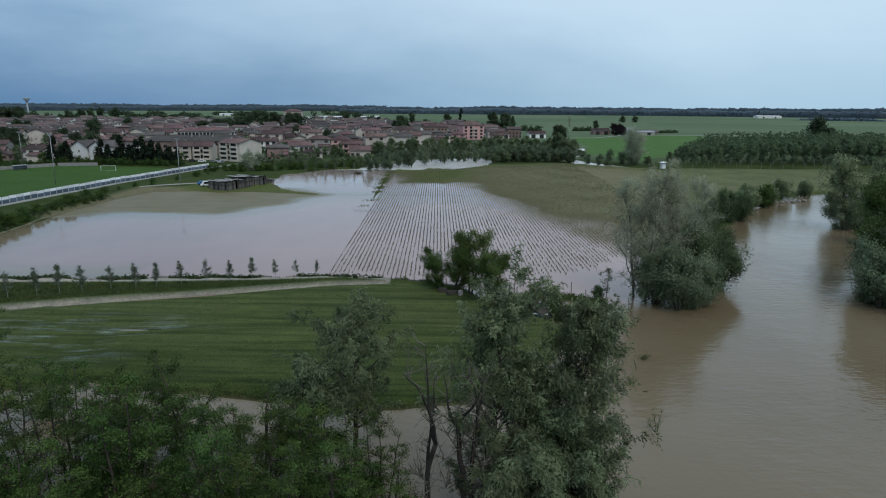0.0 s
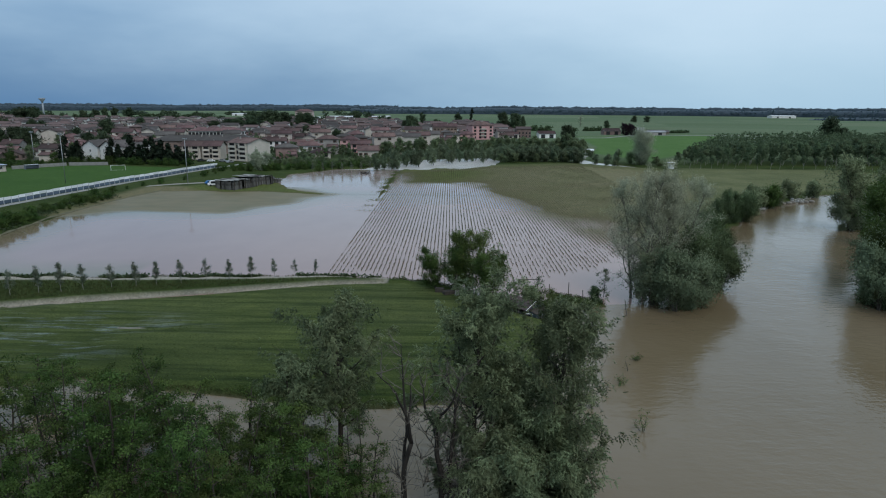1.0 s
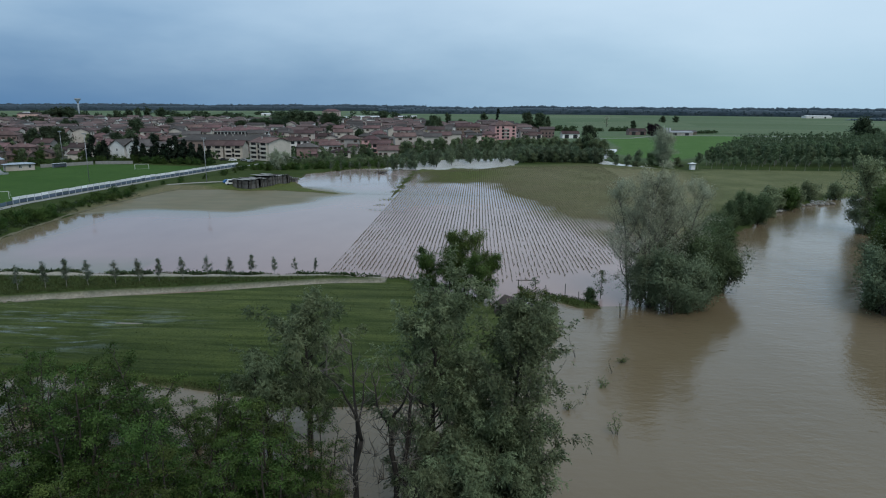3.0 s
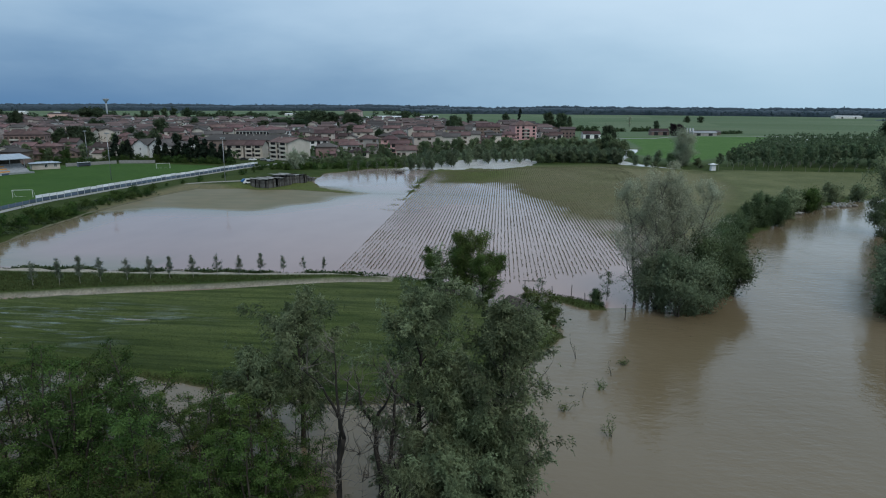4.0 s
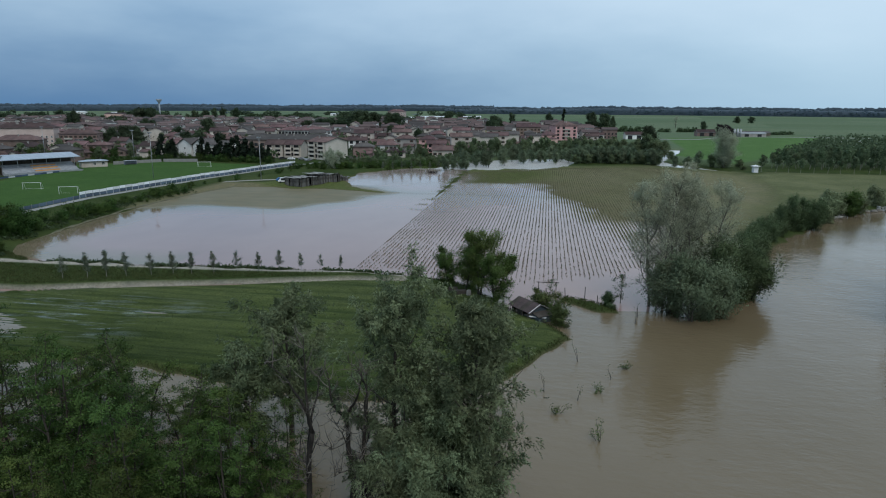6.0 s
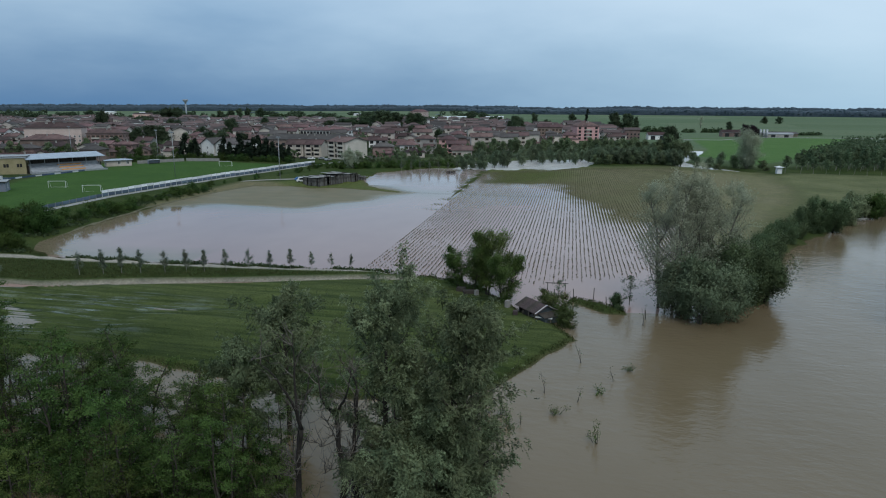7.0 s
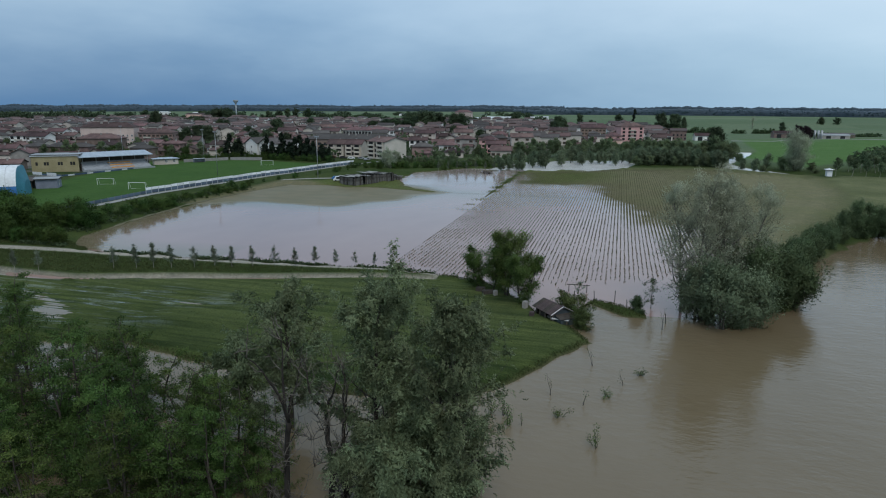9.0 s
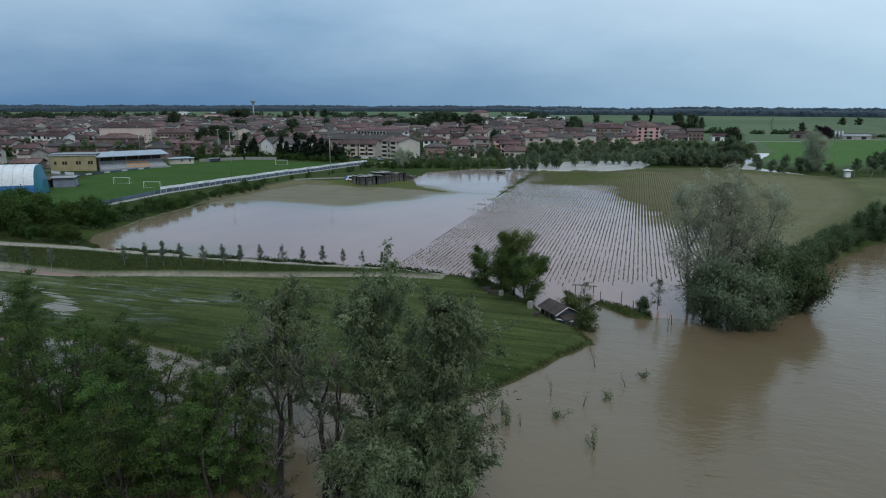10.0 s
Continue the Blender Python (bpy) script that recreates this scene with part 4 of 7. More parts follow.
BANK = [tree_meshes(61 + k, h, r, 0.22, 3, 11, 6, 0.06, 0.34, 22, 0.46, 0.6, m, leader=0.85, narrow=0.42) for k, (h, r, m) in enumerate(((10.0, 4.6, SILVER), (12.6, 4.2, DARKBANK), (8.6, 4.0, DARKBANK), (6.2, 3.2, DARKBANK)))]
for k, x, y, s in ((0, 34.8, 100.2, 1.0), (0, 32.2, 103.2, 0.85), (0, 38.2, 103.4, 0.86), (1, 39.8, 108.6, 1.0), (1, 43.2, 113.6, 0.95), (2, 46.8, 114.6, 1.0), (1, 46.4, 117.6, 0.85), (2, 43.6, 121.0, 0.8),
                   (2, 47.0, 128.0, 0.85), (2, 50.6, 136.5, 0.7), (2, 53.6, 146.0, 0.68), (3, 56.0, 151.5, 0.85), (2, 59.0, 157.5, 0.62), (3, 62.6, 164.0, 0.85), (3, 66.0, 170.0, 0.85), (1, 75.0, 180.5, 0.78), (2, 78.6, 183.0, 0.9), (2, 71.8, 178.5, 0.8)):
    plant("willow_scrub" if k in (0, 1, 3) else "scrub_tree", BANK[k], at(x, y, rnd.uniform(0, 6.3), s, z=-0.1), "dense drooping bank scrub with its feet in the river", "tree", GROVE)
LITE = [tree_meshes(66 + k, h, r, 0.2, 2, 11, 4, 0.06, 0.52, 16, 0.5, 0.4, m, leader=0.85, narrow=0.5, sides=4) for k, (h, r, m) in enumerate(((9.0, 4.2, WILLOW), (12.0, 4.0, WILLOW), (7.6, 3.6, LEAF), (6.0, 3.0, WILLOW)))]
# along the far bank, and the tall trees over the other shore
for k, x, y, s in ((3, 86.5, 195, 0.7), (3, 90.5, 204.5, 0.9), (0, 93.5, 208, 0.85), (2, 97, 209, 0.95), (3, 102, 214, 0.9), (0, 113, 226, 0.8), (3, 124, 234, 0.9), (3, 147, 254, 1.0)):
    plant("bank_shrub", LITE[k], at(x, y, rnd.uniform(0, 6.3), s, z=0.1), "dense grey-green shrub on the river bank", "shrub", "shrubs along the river bank")
FARBANK = [tree_meshes(71 + k, h, 5.4, 0.34, 2, 15, 6, 0.14, 0.45, 20, 0.55, 0.3, m, leader=0.92) for k, (h, m) in enumerate(((19.5, WILLOW), (18.6, LEAF), (14.0, WILLOW)))]
for k, x, y, s in ((0, 67.4, 102.6, 1.0), (2, 69.5, 106.0, 1.1), (0, 73.5, 111.5, 1.1), (0, 71.5, 99.0, 1.0), (2, 77.0, 117.5, 1.1), (0, 101.0, 172.5, 0.9), (2, 104.5, 173.0, 0.9)):
    plant("bank_shrub", BANK[k], at(x, y, rnd.uniform(0, 6.3), s, z=0.0), "dense dark shrub overhanging the far bank", "shrub", "shrubs along the river bank")
for k, x, y, s in ((0, 102.8, 174.0, 1.12), (2, 114.0, 180.0, 1.05), (0, 121.0, 189.0, 0.92), (1, 71.8, 104.5, 1.0), (1, 78.5, 116.0, 1.02), (2, 90.5, 134.0, 1.0), (1, 127.0, 200.0, 0.9), (2, 134.0, 212.0, 0.9), (0, 96.0, 150.0, 0.8), (1, 138.0, 185.0, 0.9), (2, 86.0, 126.0, 0.9)):
    plant("willow_tree" if k != 1 else "alder_tree", FARBANK[k], at(x, y, rnd.uniform(0, 6.3), s), "tall full-crowned tree on the far river bank", "tree", "trees on the far shore")

# two trees and shrubs by the hut
MIDT = [tree_meshes(81, 11.6, 4.0, 0.26, 2, 15, 7, 0.20, 0.21, 34, 0.36, 0.15, LEAF, leader=0.88, narrow=0.5, tilt=0.05), tree_meshes(82, 9.4, 3.0, 0.2, 2, 12, 7, 0.15, 0.21, 30, 0.34, 0.15, LEAF, leader=0.88, narrow=0.5),
        tree_meshes(83, 4.8, 2.4, 0.10, 3, 8, 6, 0.1, 0.24, 9, 0.24, 0.1, LEAF_LIGHT, leader=0.85, narrow=0.5)]
for k, x, y, s, lab in ((0, 2.2, 106.2, 1.0, "round leafy tree beside the hut"), (1, 5.2, 104.0, 1.0, "leafy tree beside the hut"), (1, -3.2, 109.6, 0.80, "small leafy tree at the meadow's corner"), (1, -0.4, 108.6, 0.95, "leafy tree at the meadow's corner")):
    plant("broadleaf_tree", MIDT[k], at(x, y, x, s), lab, group="trees by the hut")
for x, y, s in ((13.4, 100.6, 1.0), (14.8, 99.0, 0.7), (12.4, 102.4, 0.8), (15.8, 94.6, 0.72), (15.2, 97.0, 0.5), (14.0, 97.6, 0.42)):
    plant("shrub", MIDT[2], at(x, y, x, s), "yellow-green leafy shrub behind the hut", "shrub", "shrubs by the hut")
BARE = tree_meshes(84, 5.2, 1.5, 0.07, 1, 13, 5, 0.25, 0.22, 3, 0.2, 0.0, LEAF_DARK, leader=0.95)
plant("young_tree", BARE, at(25.2, 107.6, 0.5, z=-0.1), "thin nearly bare young tree standing in the water")
plant("young_tree", BARE, at(13.8, 106.4, 2.5, 0.75, z=-0.1), "thin nearly bare young tree standing in the water")
SPITB = tree_meshes(85, 2.6, 1.1, 0.05, 3, 7, 5, 0.05, 0.22, 12, 0.2, 0.1, LEAF_DARK)
plant("shrub", SPITB, at(23.2, 104.0, 0.0, 1.0), "small dark shrub on the grassy islet", "shrub")

# twigs and drowned bushes that stand out of the river
for i, (x, y, h, leafy) in enumerate(((14.2, 71.5, 2.7, 0), (10.1, 65.2, 1.9, 1), (12.4, 63.8, 1.5, 0), (15.6, 66.4, 1.1, 1), (20.3, 72.5, 1.0, 1), (23.5, 79.8, 1.0, 1), (21.8, 76.4, 1.7, 0), (18.2, 81.2, 3.2, 0), (19.7, 61.3, 2.3, 1), (17.9, 69.8, 1.5, 0), (26.6, 97.6, 3.0, 0), (8.2, 63.0, 1.2, 1), (8.7, 65.4, 2.3, 1), (11.0, 63.2, 1.9, 1))):
    rng = np.random.RandomState(90 + i)
    b, tips = Build(), []
    for k in range(5 if leafy else 2):
        st = bent(rng, (rng.normal() * 0.08, rng.normal() * 0.08, -0.5), (rng.normal() * (0.30 if leafy else 0.1), rng.normal() * 0.2, 1), (h + 0.5) * (1 if k == 0 else rng.uniform(0.5, 0.9)), 6, 0.10, 0.0)
        b.tube(st, [0.035, 0.032, 0.027, 0.022, 0.017, 0.012, 0.006], 5)
        tips.extend(st[3:])
        for q in range(4):
            e = rand_unit(rng, 1)[0] + np.array([0, 0, 0.6])
            tw = bent(rng, st[rng.randint(3, 7)], e / np.linalg.norm(e), rng.uniform(0.2, 0.5), 3, 0.2, 0.0)
            b.tube(tw, [0.014, 0.011, 0.008, 0.005], 3)
            tips.append(tw[-1])
    root = thing("drowned_bush", pose(x, y, 0, 0, 0, 0), "leafy twigs of a drowned bush above the river" if leafy else "thin dead stem sticking out of the river", "bush", "drowned bushes")
    part("stem", smooth(b.mesh("stem", BARK)), root)
    part("leaves", quads("leaves", leaf_quads(rng, tips, 0.13, 0.12, 8 if leafy else 2, 0, 0.5), LEAF), root)

# a row of staked young trees on the bank between lane and pond
SAP = [tree_meshes(101 + k, 4.9, 1.10, 0.06, 1, 15, 5, 0.36, 0.15, 8, 0.15, 0.0, SAPLEAF, bark=PALEBARK, shape="spire", leader=0.98, up=0.12, tilt=0) for k in range(4)]
for i, (x, y, top) in enumerate(((-71.6, 100.0, 5.3), (-68.0, 101.4, 5.5), (-64.8, 102.6, 5.7), (-61.8, 103.7, 5.5), (-57.7, 105.2, 5.1), (-54.4, 106.4, 5.2), (-51.1, 107.7, 4.9), (-47.6, 108.9, 5.2), (-43.6, 110.4, 5.0), (-40.1, 111.7, 4.6), (-36.4, 113.1, 4.7), (-32.8, 114.4, 4.3), (-29.3, 115.7, 3.9), (-25.7, 117.0, 3.6))):
    plant("sapling", SAP[i % 4], at(x, y, i * 1.3, (top - 0.6) / 4.6, z=0.45), "slim young tree with a narrow crown on the bank", group="row of young trees along the track")
for i in range(5):
    x = -84.5 - 4.1 * i
    plant("sapling", SAP[i % 4], at(x, 102.5 + 0.37 * (x + 65), i * 2.3, 0.95, z=0.3), "slim young tree with a narrow crown on the bank", group="row of young trees along the track")

heap = Build()
hr = np.random.RandomState(95)
for k in range(46):
    w = hr.uniform(0, 6.3)
    c = np.array([hr.normal() * 1.3, hr.normal() * 0.7, hr.uniform(-0.2, 0.9)])
    heap.tube(bent(hr, c, (math.cos(w), math.sin(w), hr.uniform(-0.2, 0.5)), hr.uniform(0.8, 2.2), 4, 0.2, -0.05), [0.10, 0.09, 0.07, 0.05, 0.03], 5)
tagged(new("flotsam_heap", smooth(heap.mesh("flotsam_heap", DEADTRUNK))), "dark heap of stranded branches in the flood", "debris").matrix_basis = Matrix.Translation((-45, 299, 0.1))

# ---- middle distance: belts, plantation and hedges ----
MID = [tree_meshes(111 + k, h, r, 0.16, 1, 11, 4, lo, 0.56, 9, 0.56, 0.0, m, leader=0.9, narrow=0.7, sides=4)
       for k, (h, r, lo, m) in enumerate(((11.0, 3.2, 0.20, BELTLEAF), (9.0, 3.0, 0.18, BELTLEAF), (12.5, 2.8, 0.32, BELTLEAF), (8.2, 1.9, 0.30, PALELEAF), (13.5, 4.6, 0.14, BELTLEAF), (6.5, 3.4, 0.08, BELTLEAF)))]
BELT = "tree belt before the town"
for i in range(64):
    x = -50 + i * 2.0 + rnd.uniform(-1, 1)
    y = 388 + 0.20 * (x + 30) + rnd.uniform(-3, 16)
    plant("broadleaf_tree", MID[rnd.choice((0, 0, 1, 2))], at(x, y, rnd.uniform(0, 6.3), rnd.uniform(0.75, 1.05)), "dense dark green tree in the belt before the town", group=BELT)
for i in range(44):
    x = -42 + i * 2.2 + rnd.uniform(-0.6, 0.6)
    y = (352 if i > 9 else 330) + 0.42 * (x + 30) + 7 * (i % 3) + rnd.uniform(-2, 2)
    plant("poplar_tree", MID[3], at(x, y - (14 if i % 4 == 0 else 0), rnd.uniform(0, 6.3), rnd.uniform(0.85, 1.25), z=-0.2), "young poplar with a bare stem standing in flood water", group=BELT)
for i in range(40):
    x = 20 + i * 1.12 + rnd.uniform(-0.5, 0.5)
    plant("poplar_tree", MID[3], at(x, np.interp(x, (20, 43, 62, 66), (355, 358, 353, 350)) + rnd.uniform(0, 9), rnd.uniform(0, 6.3), rnd.uniform(0.75, 1.1)), "pale young poplar on the edge of the ploughed field", group=BELT)
for i in range(16):
    x = 12 + rnd.uniform(0, 50)
    plant("scrub_bush", MID[5], at(x, np.interp(x, (12, 30, 62), (345, 356, 353)) + rnd.uniform(0, 8), rnd.uniform(0, 6.3), rnd.uniform(0.45, 0.75)), "bushy green shrub at the foot of the belt", "shrub", BELT)
for i in range(4):
    plant("poplar_tree", MID[3], at(-42 + 3.4 * i, 314 + rnd.uniform(0, 7), rnd.uniform(0, 6.3), rnd.uniform(0.6, 0.9), z=-0.1), "pale young poplar at the corner of the flooded field", group=BELT)
for i in range(26):
    x, y = rnd.uniform(-84, -34), 0
    y = 322 + 0.5 * (x + 84) * 0.2 + rnd.uniform(0, 40)
    plant("broadleaf_tree", MID[rnd.choice((1, 5, 5, 0))], at(x, y, rnd.uniform(0, 6.3), rnd.uniform(0.35, 0.6)), "bushy green tree on the edge of the town", group=BELT)
for i in range(20):
    x = -112 + 3.9 * i + rnd.uniform(-1.5, 1.5)
    plant("garden_tree", MID[rnd.choice((0, 1, 5))], at(x, np.interp(x, (-112, -36), (376, 392)) + rnd.uniform(-6, 4), rnd.uniform(0, 6.3), rnd.uniform(0.42, 0.68)), "dark green garden tree before the first houses of the town", group=BELT)
for i in range(9):
    plant("sapling", SAP[i % 4], at(-70 + 4.3 * i, 303 + 1.2 * i, i, 1.0, z=-0.1), "thin young tree standing in the flooded field", group="young trees in the flooded field")
for x, y, k, s in ((64, 405, 4, 1.05), (70, 412, 4, 0.9), (58, 410, 0, 1.0), (88, 352, 5, 0.9), (93, 349, 5, 0.9), (97, 356, 0, 0.7), (80, 346, 5, 0.6), (74, 380, 5, 0.7), (78, 418, 5, 0.6), (82, 356, 3, 1.0), (76, 352, 3, 0.9), (72, 358, 3, 0.8), (99, 338, 5, 0.7)):
    plant("broadleaf_tree", MID[k], at(x, y, x, s), "dark leafy tree at the end of the belt", group=BELT)
GREYPOP = tree_meshes(121, 17.5, 7.5, 0.2, 4, 24, 6, 0.05, 0.34, 14, 0.7, 0.0, POPLAR, leader=0.98, up=0.2)
plant("poplar_tree", GREYPOP, at(93.0, 348.0), "pale grey thin-leaved poplar beside a ditch")

PLANT = [tree_meshes(131 + k, 12.4, 2.6, 0.15, 1, 10, 4, 0.40, 0.62, 9, 0.55, 0.0, PLANTLEAF, bark=PALEBARK, leader=0.95, narrow=0.7, sides=4) for k in range(3)]
rows_far = []
for j in range(26):
    for i in range(42):
        x, y = 106 + 5.6 * i + 3.3 * j + rnd.uniform(-0.5, 0.5), 329 + 6.6 * j + rnd.uniform(-0.5, 0.5)
        if j in (1, 2):
            continue
        young = 0.60 if j == 0 else np.interp(x, (106, 175, 250), (0.62, 0.86, 1.0))
        if j < 9:
            plant("plantation_tree", PLANT[rnd.randrange(3)], at(x, y, rnd.uniform(0, 6.3), young * rnd.uniform(0.88, 1.12), z=0.9), "straight plantation poplar with a clean grey stem", "tree", "poplar plantation")
        else:
            rows_far.append((x, y, young))
rng = np.random.RandomState(140)
tips = []
for x, y, young in rows_far:
    h = rng.uniform(9, 13.5) * young
    tips.append(np.stack((x + rng.normal(size=16) * 1.3, y + rng.normal(size=16) * 1.3, 1 + h * rng.uniform(0.4, 1.0, 16)), 1))
tagged(new("plantation_rows", quads("plantation_rows", leaf_quads(rng, np.concatenate(tips), 1.3, 0.4, 3, 0, 0.7), PLANTLEAF)), "dark green crowns of the poplar plantation's inner rows", "woods", kind="stuff")

# scattered large trees further off
LARGE = [tree_meshes(151 + k, 19, 8.0, 0.5, 1, 20, 5, 0.04, lf, ea, 1.10, 0.0, m, leader=0.80, narrow=0.75, sides=4) for k, (m, lf, ea) in enumerate(((SHADE, 0.85, 30), (SHADE, 0.85, 30), (COPPER, 0.9, 20), (SHADE, 1.3, 11), (SHADE, 1.3, 11)))]
def large(x, y, w, h, k=0):
    m = Matrix.Translation((x, y, 0.6)) @ Matrix.Rotation(x, 4, "Z") @ Matrix.Diagonal((w / 17.5, w / 17.5, h / 17.5, 1))
    plant("broadleaf_tree", LARGE[k], m, "large round-crowned dark tree" if k != 2 else "dark purple-leaved tree beside the farmyard", group="scattered large trees")


FIELD_TREES = [(270, 500, 19, 21, 0), (283, 506, 14, 14, 1), (46, 793, 18, 20, 0), (58, 797, 18, 19, 1), (70, 817, 9, 15.5, 0), (163, 683, 11, 11.5, 2), (170, 684, 11, 11, 2), (184, 871, 9, 10, 0), (64, 416, 12, 17, 1), (-331, 603, 18, 15, 0), (-338, 610, 11, 11, 1), (-312, 463, 17, 12, 0), (-325, 466, 17, 12.5, 1), (-333, 461, 13, 11, 0), (-342, 457, 12, 9, 1), (-567, 705, 15, 20, 0), (-580, 712, 14, 17, 1), (-588, 811, 16, 11, 0), (-575, 806, 15, 10, 1)]
PARK_TREES = [(-722, 1030, 24, 19, 0), (-706, 1026, 26, 21, 1), (-690, 1030, 24, 20, 0), (-714, 1040, 26, 21, 1), (-698, 1038, 26, 21, 0), (-734, 1034, 16, 15, 1), (-676, 1030, 16, 14, 0), (-698, 1344, 22, 19, 0), (-723, 1334, 16, 20, 1), (-740, 1326, 17, 18.5, 0), (-699, 1223, 19, 16.5, 1), (-718, 1216, 17, 15, 0), (-705, 1167, 11, 10, 1), (-742, 1153, 17, 11, 0), (-860, 1250, 20, 14, 0), (-900, 1240, 20, 13, 1), (-930, 1100, 24, 16, 0), (-800, 960, 18, 13, 1), (-262, 815, 30, 19, 1)]
TOWN_TREES = [(-233, 800, 28, 20, 0), (-240, 792, 28, 21, 0), (-226, 816, 21, 19, 1), (-214, 840, 20, 18, 0), (-203, 842, 20, 18, 1), (-264, 766, 24, 13, 0), (-280, 770, 22, 12, 1), (-250, 764, 22, 12, 0), (-296, 768, 18, 10, 1), (-204, 1217, 18, 13, 0), (-58, 687, 14, 18, 1), (-52, 700, 11, 14, 0), (-64, 694, 11, 13, 1), (-72, 1077, 12, 15.5, 0), (-16, 1203, 14, 14.5, 1), (-40, 900, 12, 10, 0), (20, 700, 11, 10, 1), (-120, 1010, 13, 11, 0), (300, 1200, 12, 11, 0)]
EDGE_TREES = [(325, 1210, 12, 11, 1), (-300, 395, 9, 8, 1), (-258, 446, 12, 10, 0), (-246, 440, 12, 11, 1), (-234, 446, 10, 9, 0), (-300, 500, 13, 11, 1), (-420, 640, 14, 12, 0), (-470, 700, 14, 12, 1), (-150, 620, 12, 10, 0), (-110, 560, 11, 9, 1), (-400, 800, 15, 12, 0)]
for x, y, w, h, k in FIELD_TREES + PARK_TREES + TOWN_TREES + EDGE_TREES:
    near = math.hypot(x, y)
    pull = 0.94 if 440 < near < 900 and k != 2 and x < -40 else 1.0
    large(x * pull, y * pull, w, h * pull + (1.5 if pull < 1 else 0), k + 3 if near > 900 and k < 2 else k)
LONE = tree_meshes(161, 15, 6, 0.4, 1, 14, 7, 0.25, 0.6, 2, 0.8, 0.0, POPLAR, leader=0.9)
plant("bare_tree", LONE, at(161, 944, 0, z=0.8), "lone bare tree in a green field")
SPIRE = tree_meshes(162, 16, 2.2, 0.3, 1, 26, 4, 0.05, 0.9, 8, 0.5, 0.0, CONIFER, shape="column", leader=0.97)
plant("poplar_tree", SPIRE, at(7, 1295, 0, 1.35, z=0.8), "dark columnar poplar behind the pink block")

FIR = [tree_meshes(171 + k, h, 3.5, 0.22, 1, 34, 4, 0.05, 0.8, 5, 0.35, 0.2, CONIFER, shape="spire", leader=0.98, up=-0.03, narrow=0.5, sides=4) for k, h in enumerate((12.0, 10.0))]
for x, y, k, s in ((-206, 332, 0, 1.2), (-200, 333, 1, 1.15), (-181, 331, 0, 1.1), (-178, 333, 1, 1.0), (-171, 331, 0, 1.28), (-163, 330, 0, 1.1), (-159, 331, 0, 1.2), (-154, 330, 1, 1.25), (-150, 328, 1, 1.1), (-145, 329, 1, 0.95), (-204, 336, 1, 0.9), (-174, 334, 1, 0.85), (-167, 333, 1, 1.0), (-156, 333, 1, 1.0), (-184, 335, 1, 0.8), (-141, 330, 1, 0.8), (-147, 333, 1, 0.9), (-161, 335, 1, 0.95)):
    plant("conifer", FIR[k], at(x, y, x, s, z=0.8), "dark conifer behind the football ground", group="conifers by the pitch")

# hedge of shrubs between the lane and the pond
HEDGE = tree_meshes(181, 3.6, 2.0, 0.08, 2, 6, 2, 0.05, 0.36, 16, 0.45, 0.2, HEDGELEAF, leader=0.85, sides=4)
for i in range(62):
    y = 130 + i * 1.36 + rnd.uniform(-1.5, 1.5)
    x = np.interp(y, (128, 150, 190, 250), (-111.5, -115.0, -118.4, -116)) + rnd.uniform(-3.6, 2.6)
    plant("hedge_shrub", HEDGE, at(x, y, rnd.uniform(0, 6.3), rnd.choice((0.35, 0.5, 0.7, 0.95)) * rnd.uniform(0.85, 1.1)), "dense dark green shrub on the pond's bank", "shrub", "hedge along the pond")
for i in range(12):
    y = 214 + i * 6.5 + rnd.uniform(-2, 2)
    plant("hedge_shrub", HEDGE, at(np.interp(y, (214, 250, 290), (-122, -117, -108)) + rnd.uniform(-3, 3), y, rnd.uniform(0, 6.3), rnd.uniform(0.3, 0.7)), "low green bramble beside the lane", "shrub", "hedge along the pond")
for i in range(34):
    x = -226 + i * 2.7
    plant("hedge_shrub", HEDGE, at(x, np.interp(x, (-226, -190, -136), (304, 326, 322)) + rnd.uniform(-2, 2), i, rnd.uniform(0.7, 1.25), z=0.8), "dark hedge shrub behind the football pitch", "shrub", "hedge behind the pitch")
CORNER = tree_meshes(69, 7.6, 3.6, 0.2, 2, 11, 4, 0.06, 0.40, 18, 0.5, 0.2, HEDGELEAF, leader=0.85, narrow=0.5, sides=4)
for i in range(40):
    plant("scrub_tree", CORNER, at(-106 - rnd.uniform(0, 36), 113 + rnd.uniform(0, 21), rnd.uniform(0, 6.3), rnd.uniform(0.55, 1.15)), "dark leafy scrub at the pond's corner", "shrub", "scrub at the pond's corner")
for i in range(12):
    plant("scrub_tree", CORNER, at(-99 - 1.7 * i, 114.5 + rnd.uniform(-1.6, 2.4), rnd.uniform(0, 6.3), rnd.uniform(0.32, 0.6)), "low dark scrub between the track and the pond", "shrub", "scrub at the pond's corner")

# rough scrub between the lane, the town and the flooded field
for i in range(48):
    x = rnd.uniform(-116, -46)
    y = np.interp(x, (-116, -90, -50), (292, 296, 318)) + rnd.uniform(0, 14)
    if gz_at(x, y) > 0.15:
        plant("scrub_bush", HEDGE, at(x, y, rnd.uniform(0, 6.3), rnd.uniform(0.5, 0.95)), "rough green scrub at the edge of the town", "shrub", "scrub before the town")

for i in range(60):
    x = rnd.uniform(-112, -44)
    y = np.interp(x, (-112, -90, -50), (306, 310, 330)) + rnd.uniform(-4, 26)
    if gz_at(x, y) > 0.15:
        plant("scrub_bush", MID[5], at(x, y, rnd.uniform(0, 6.3), rnd.uniform(0.28, 0.55)), "spreading green bush on rough ground before the houses", "shrub", "scrub before the town")

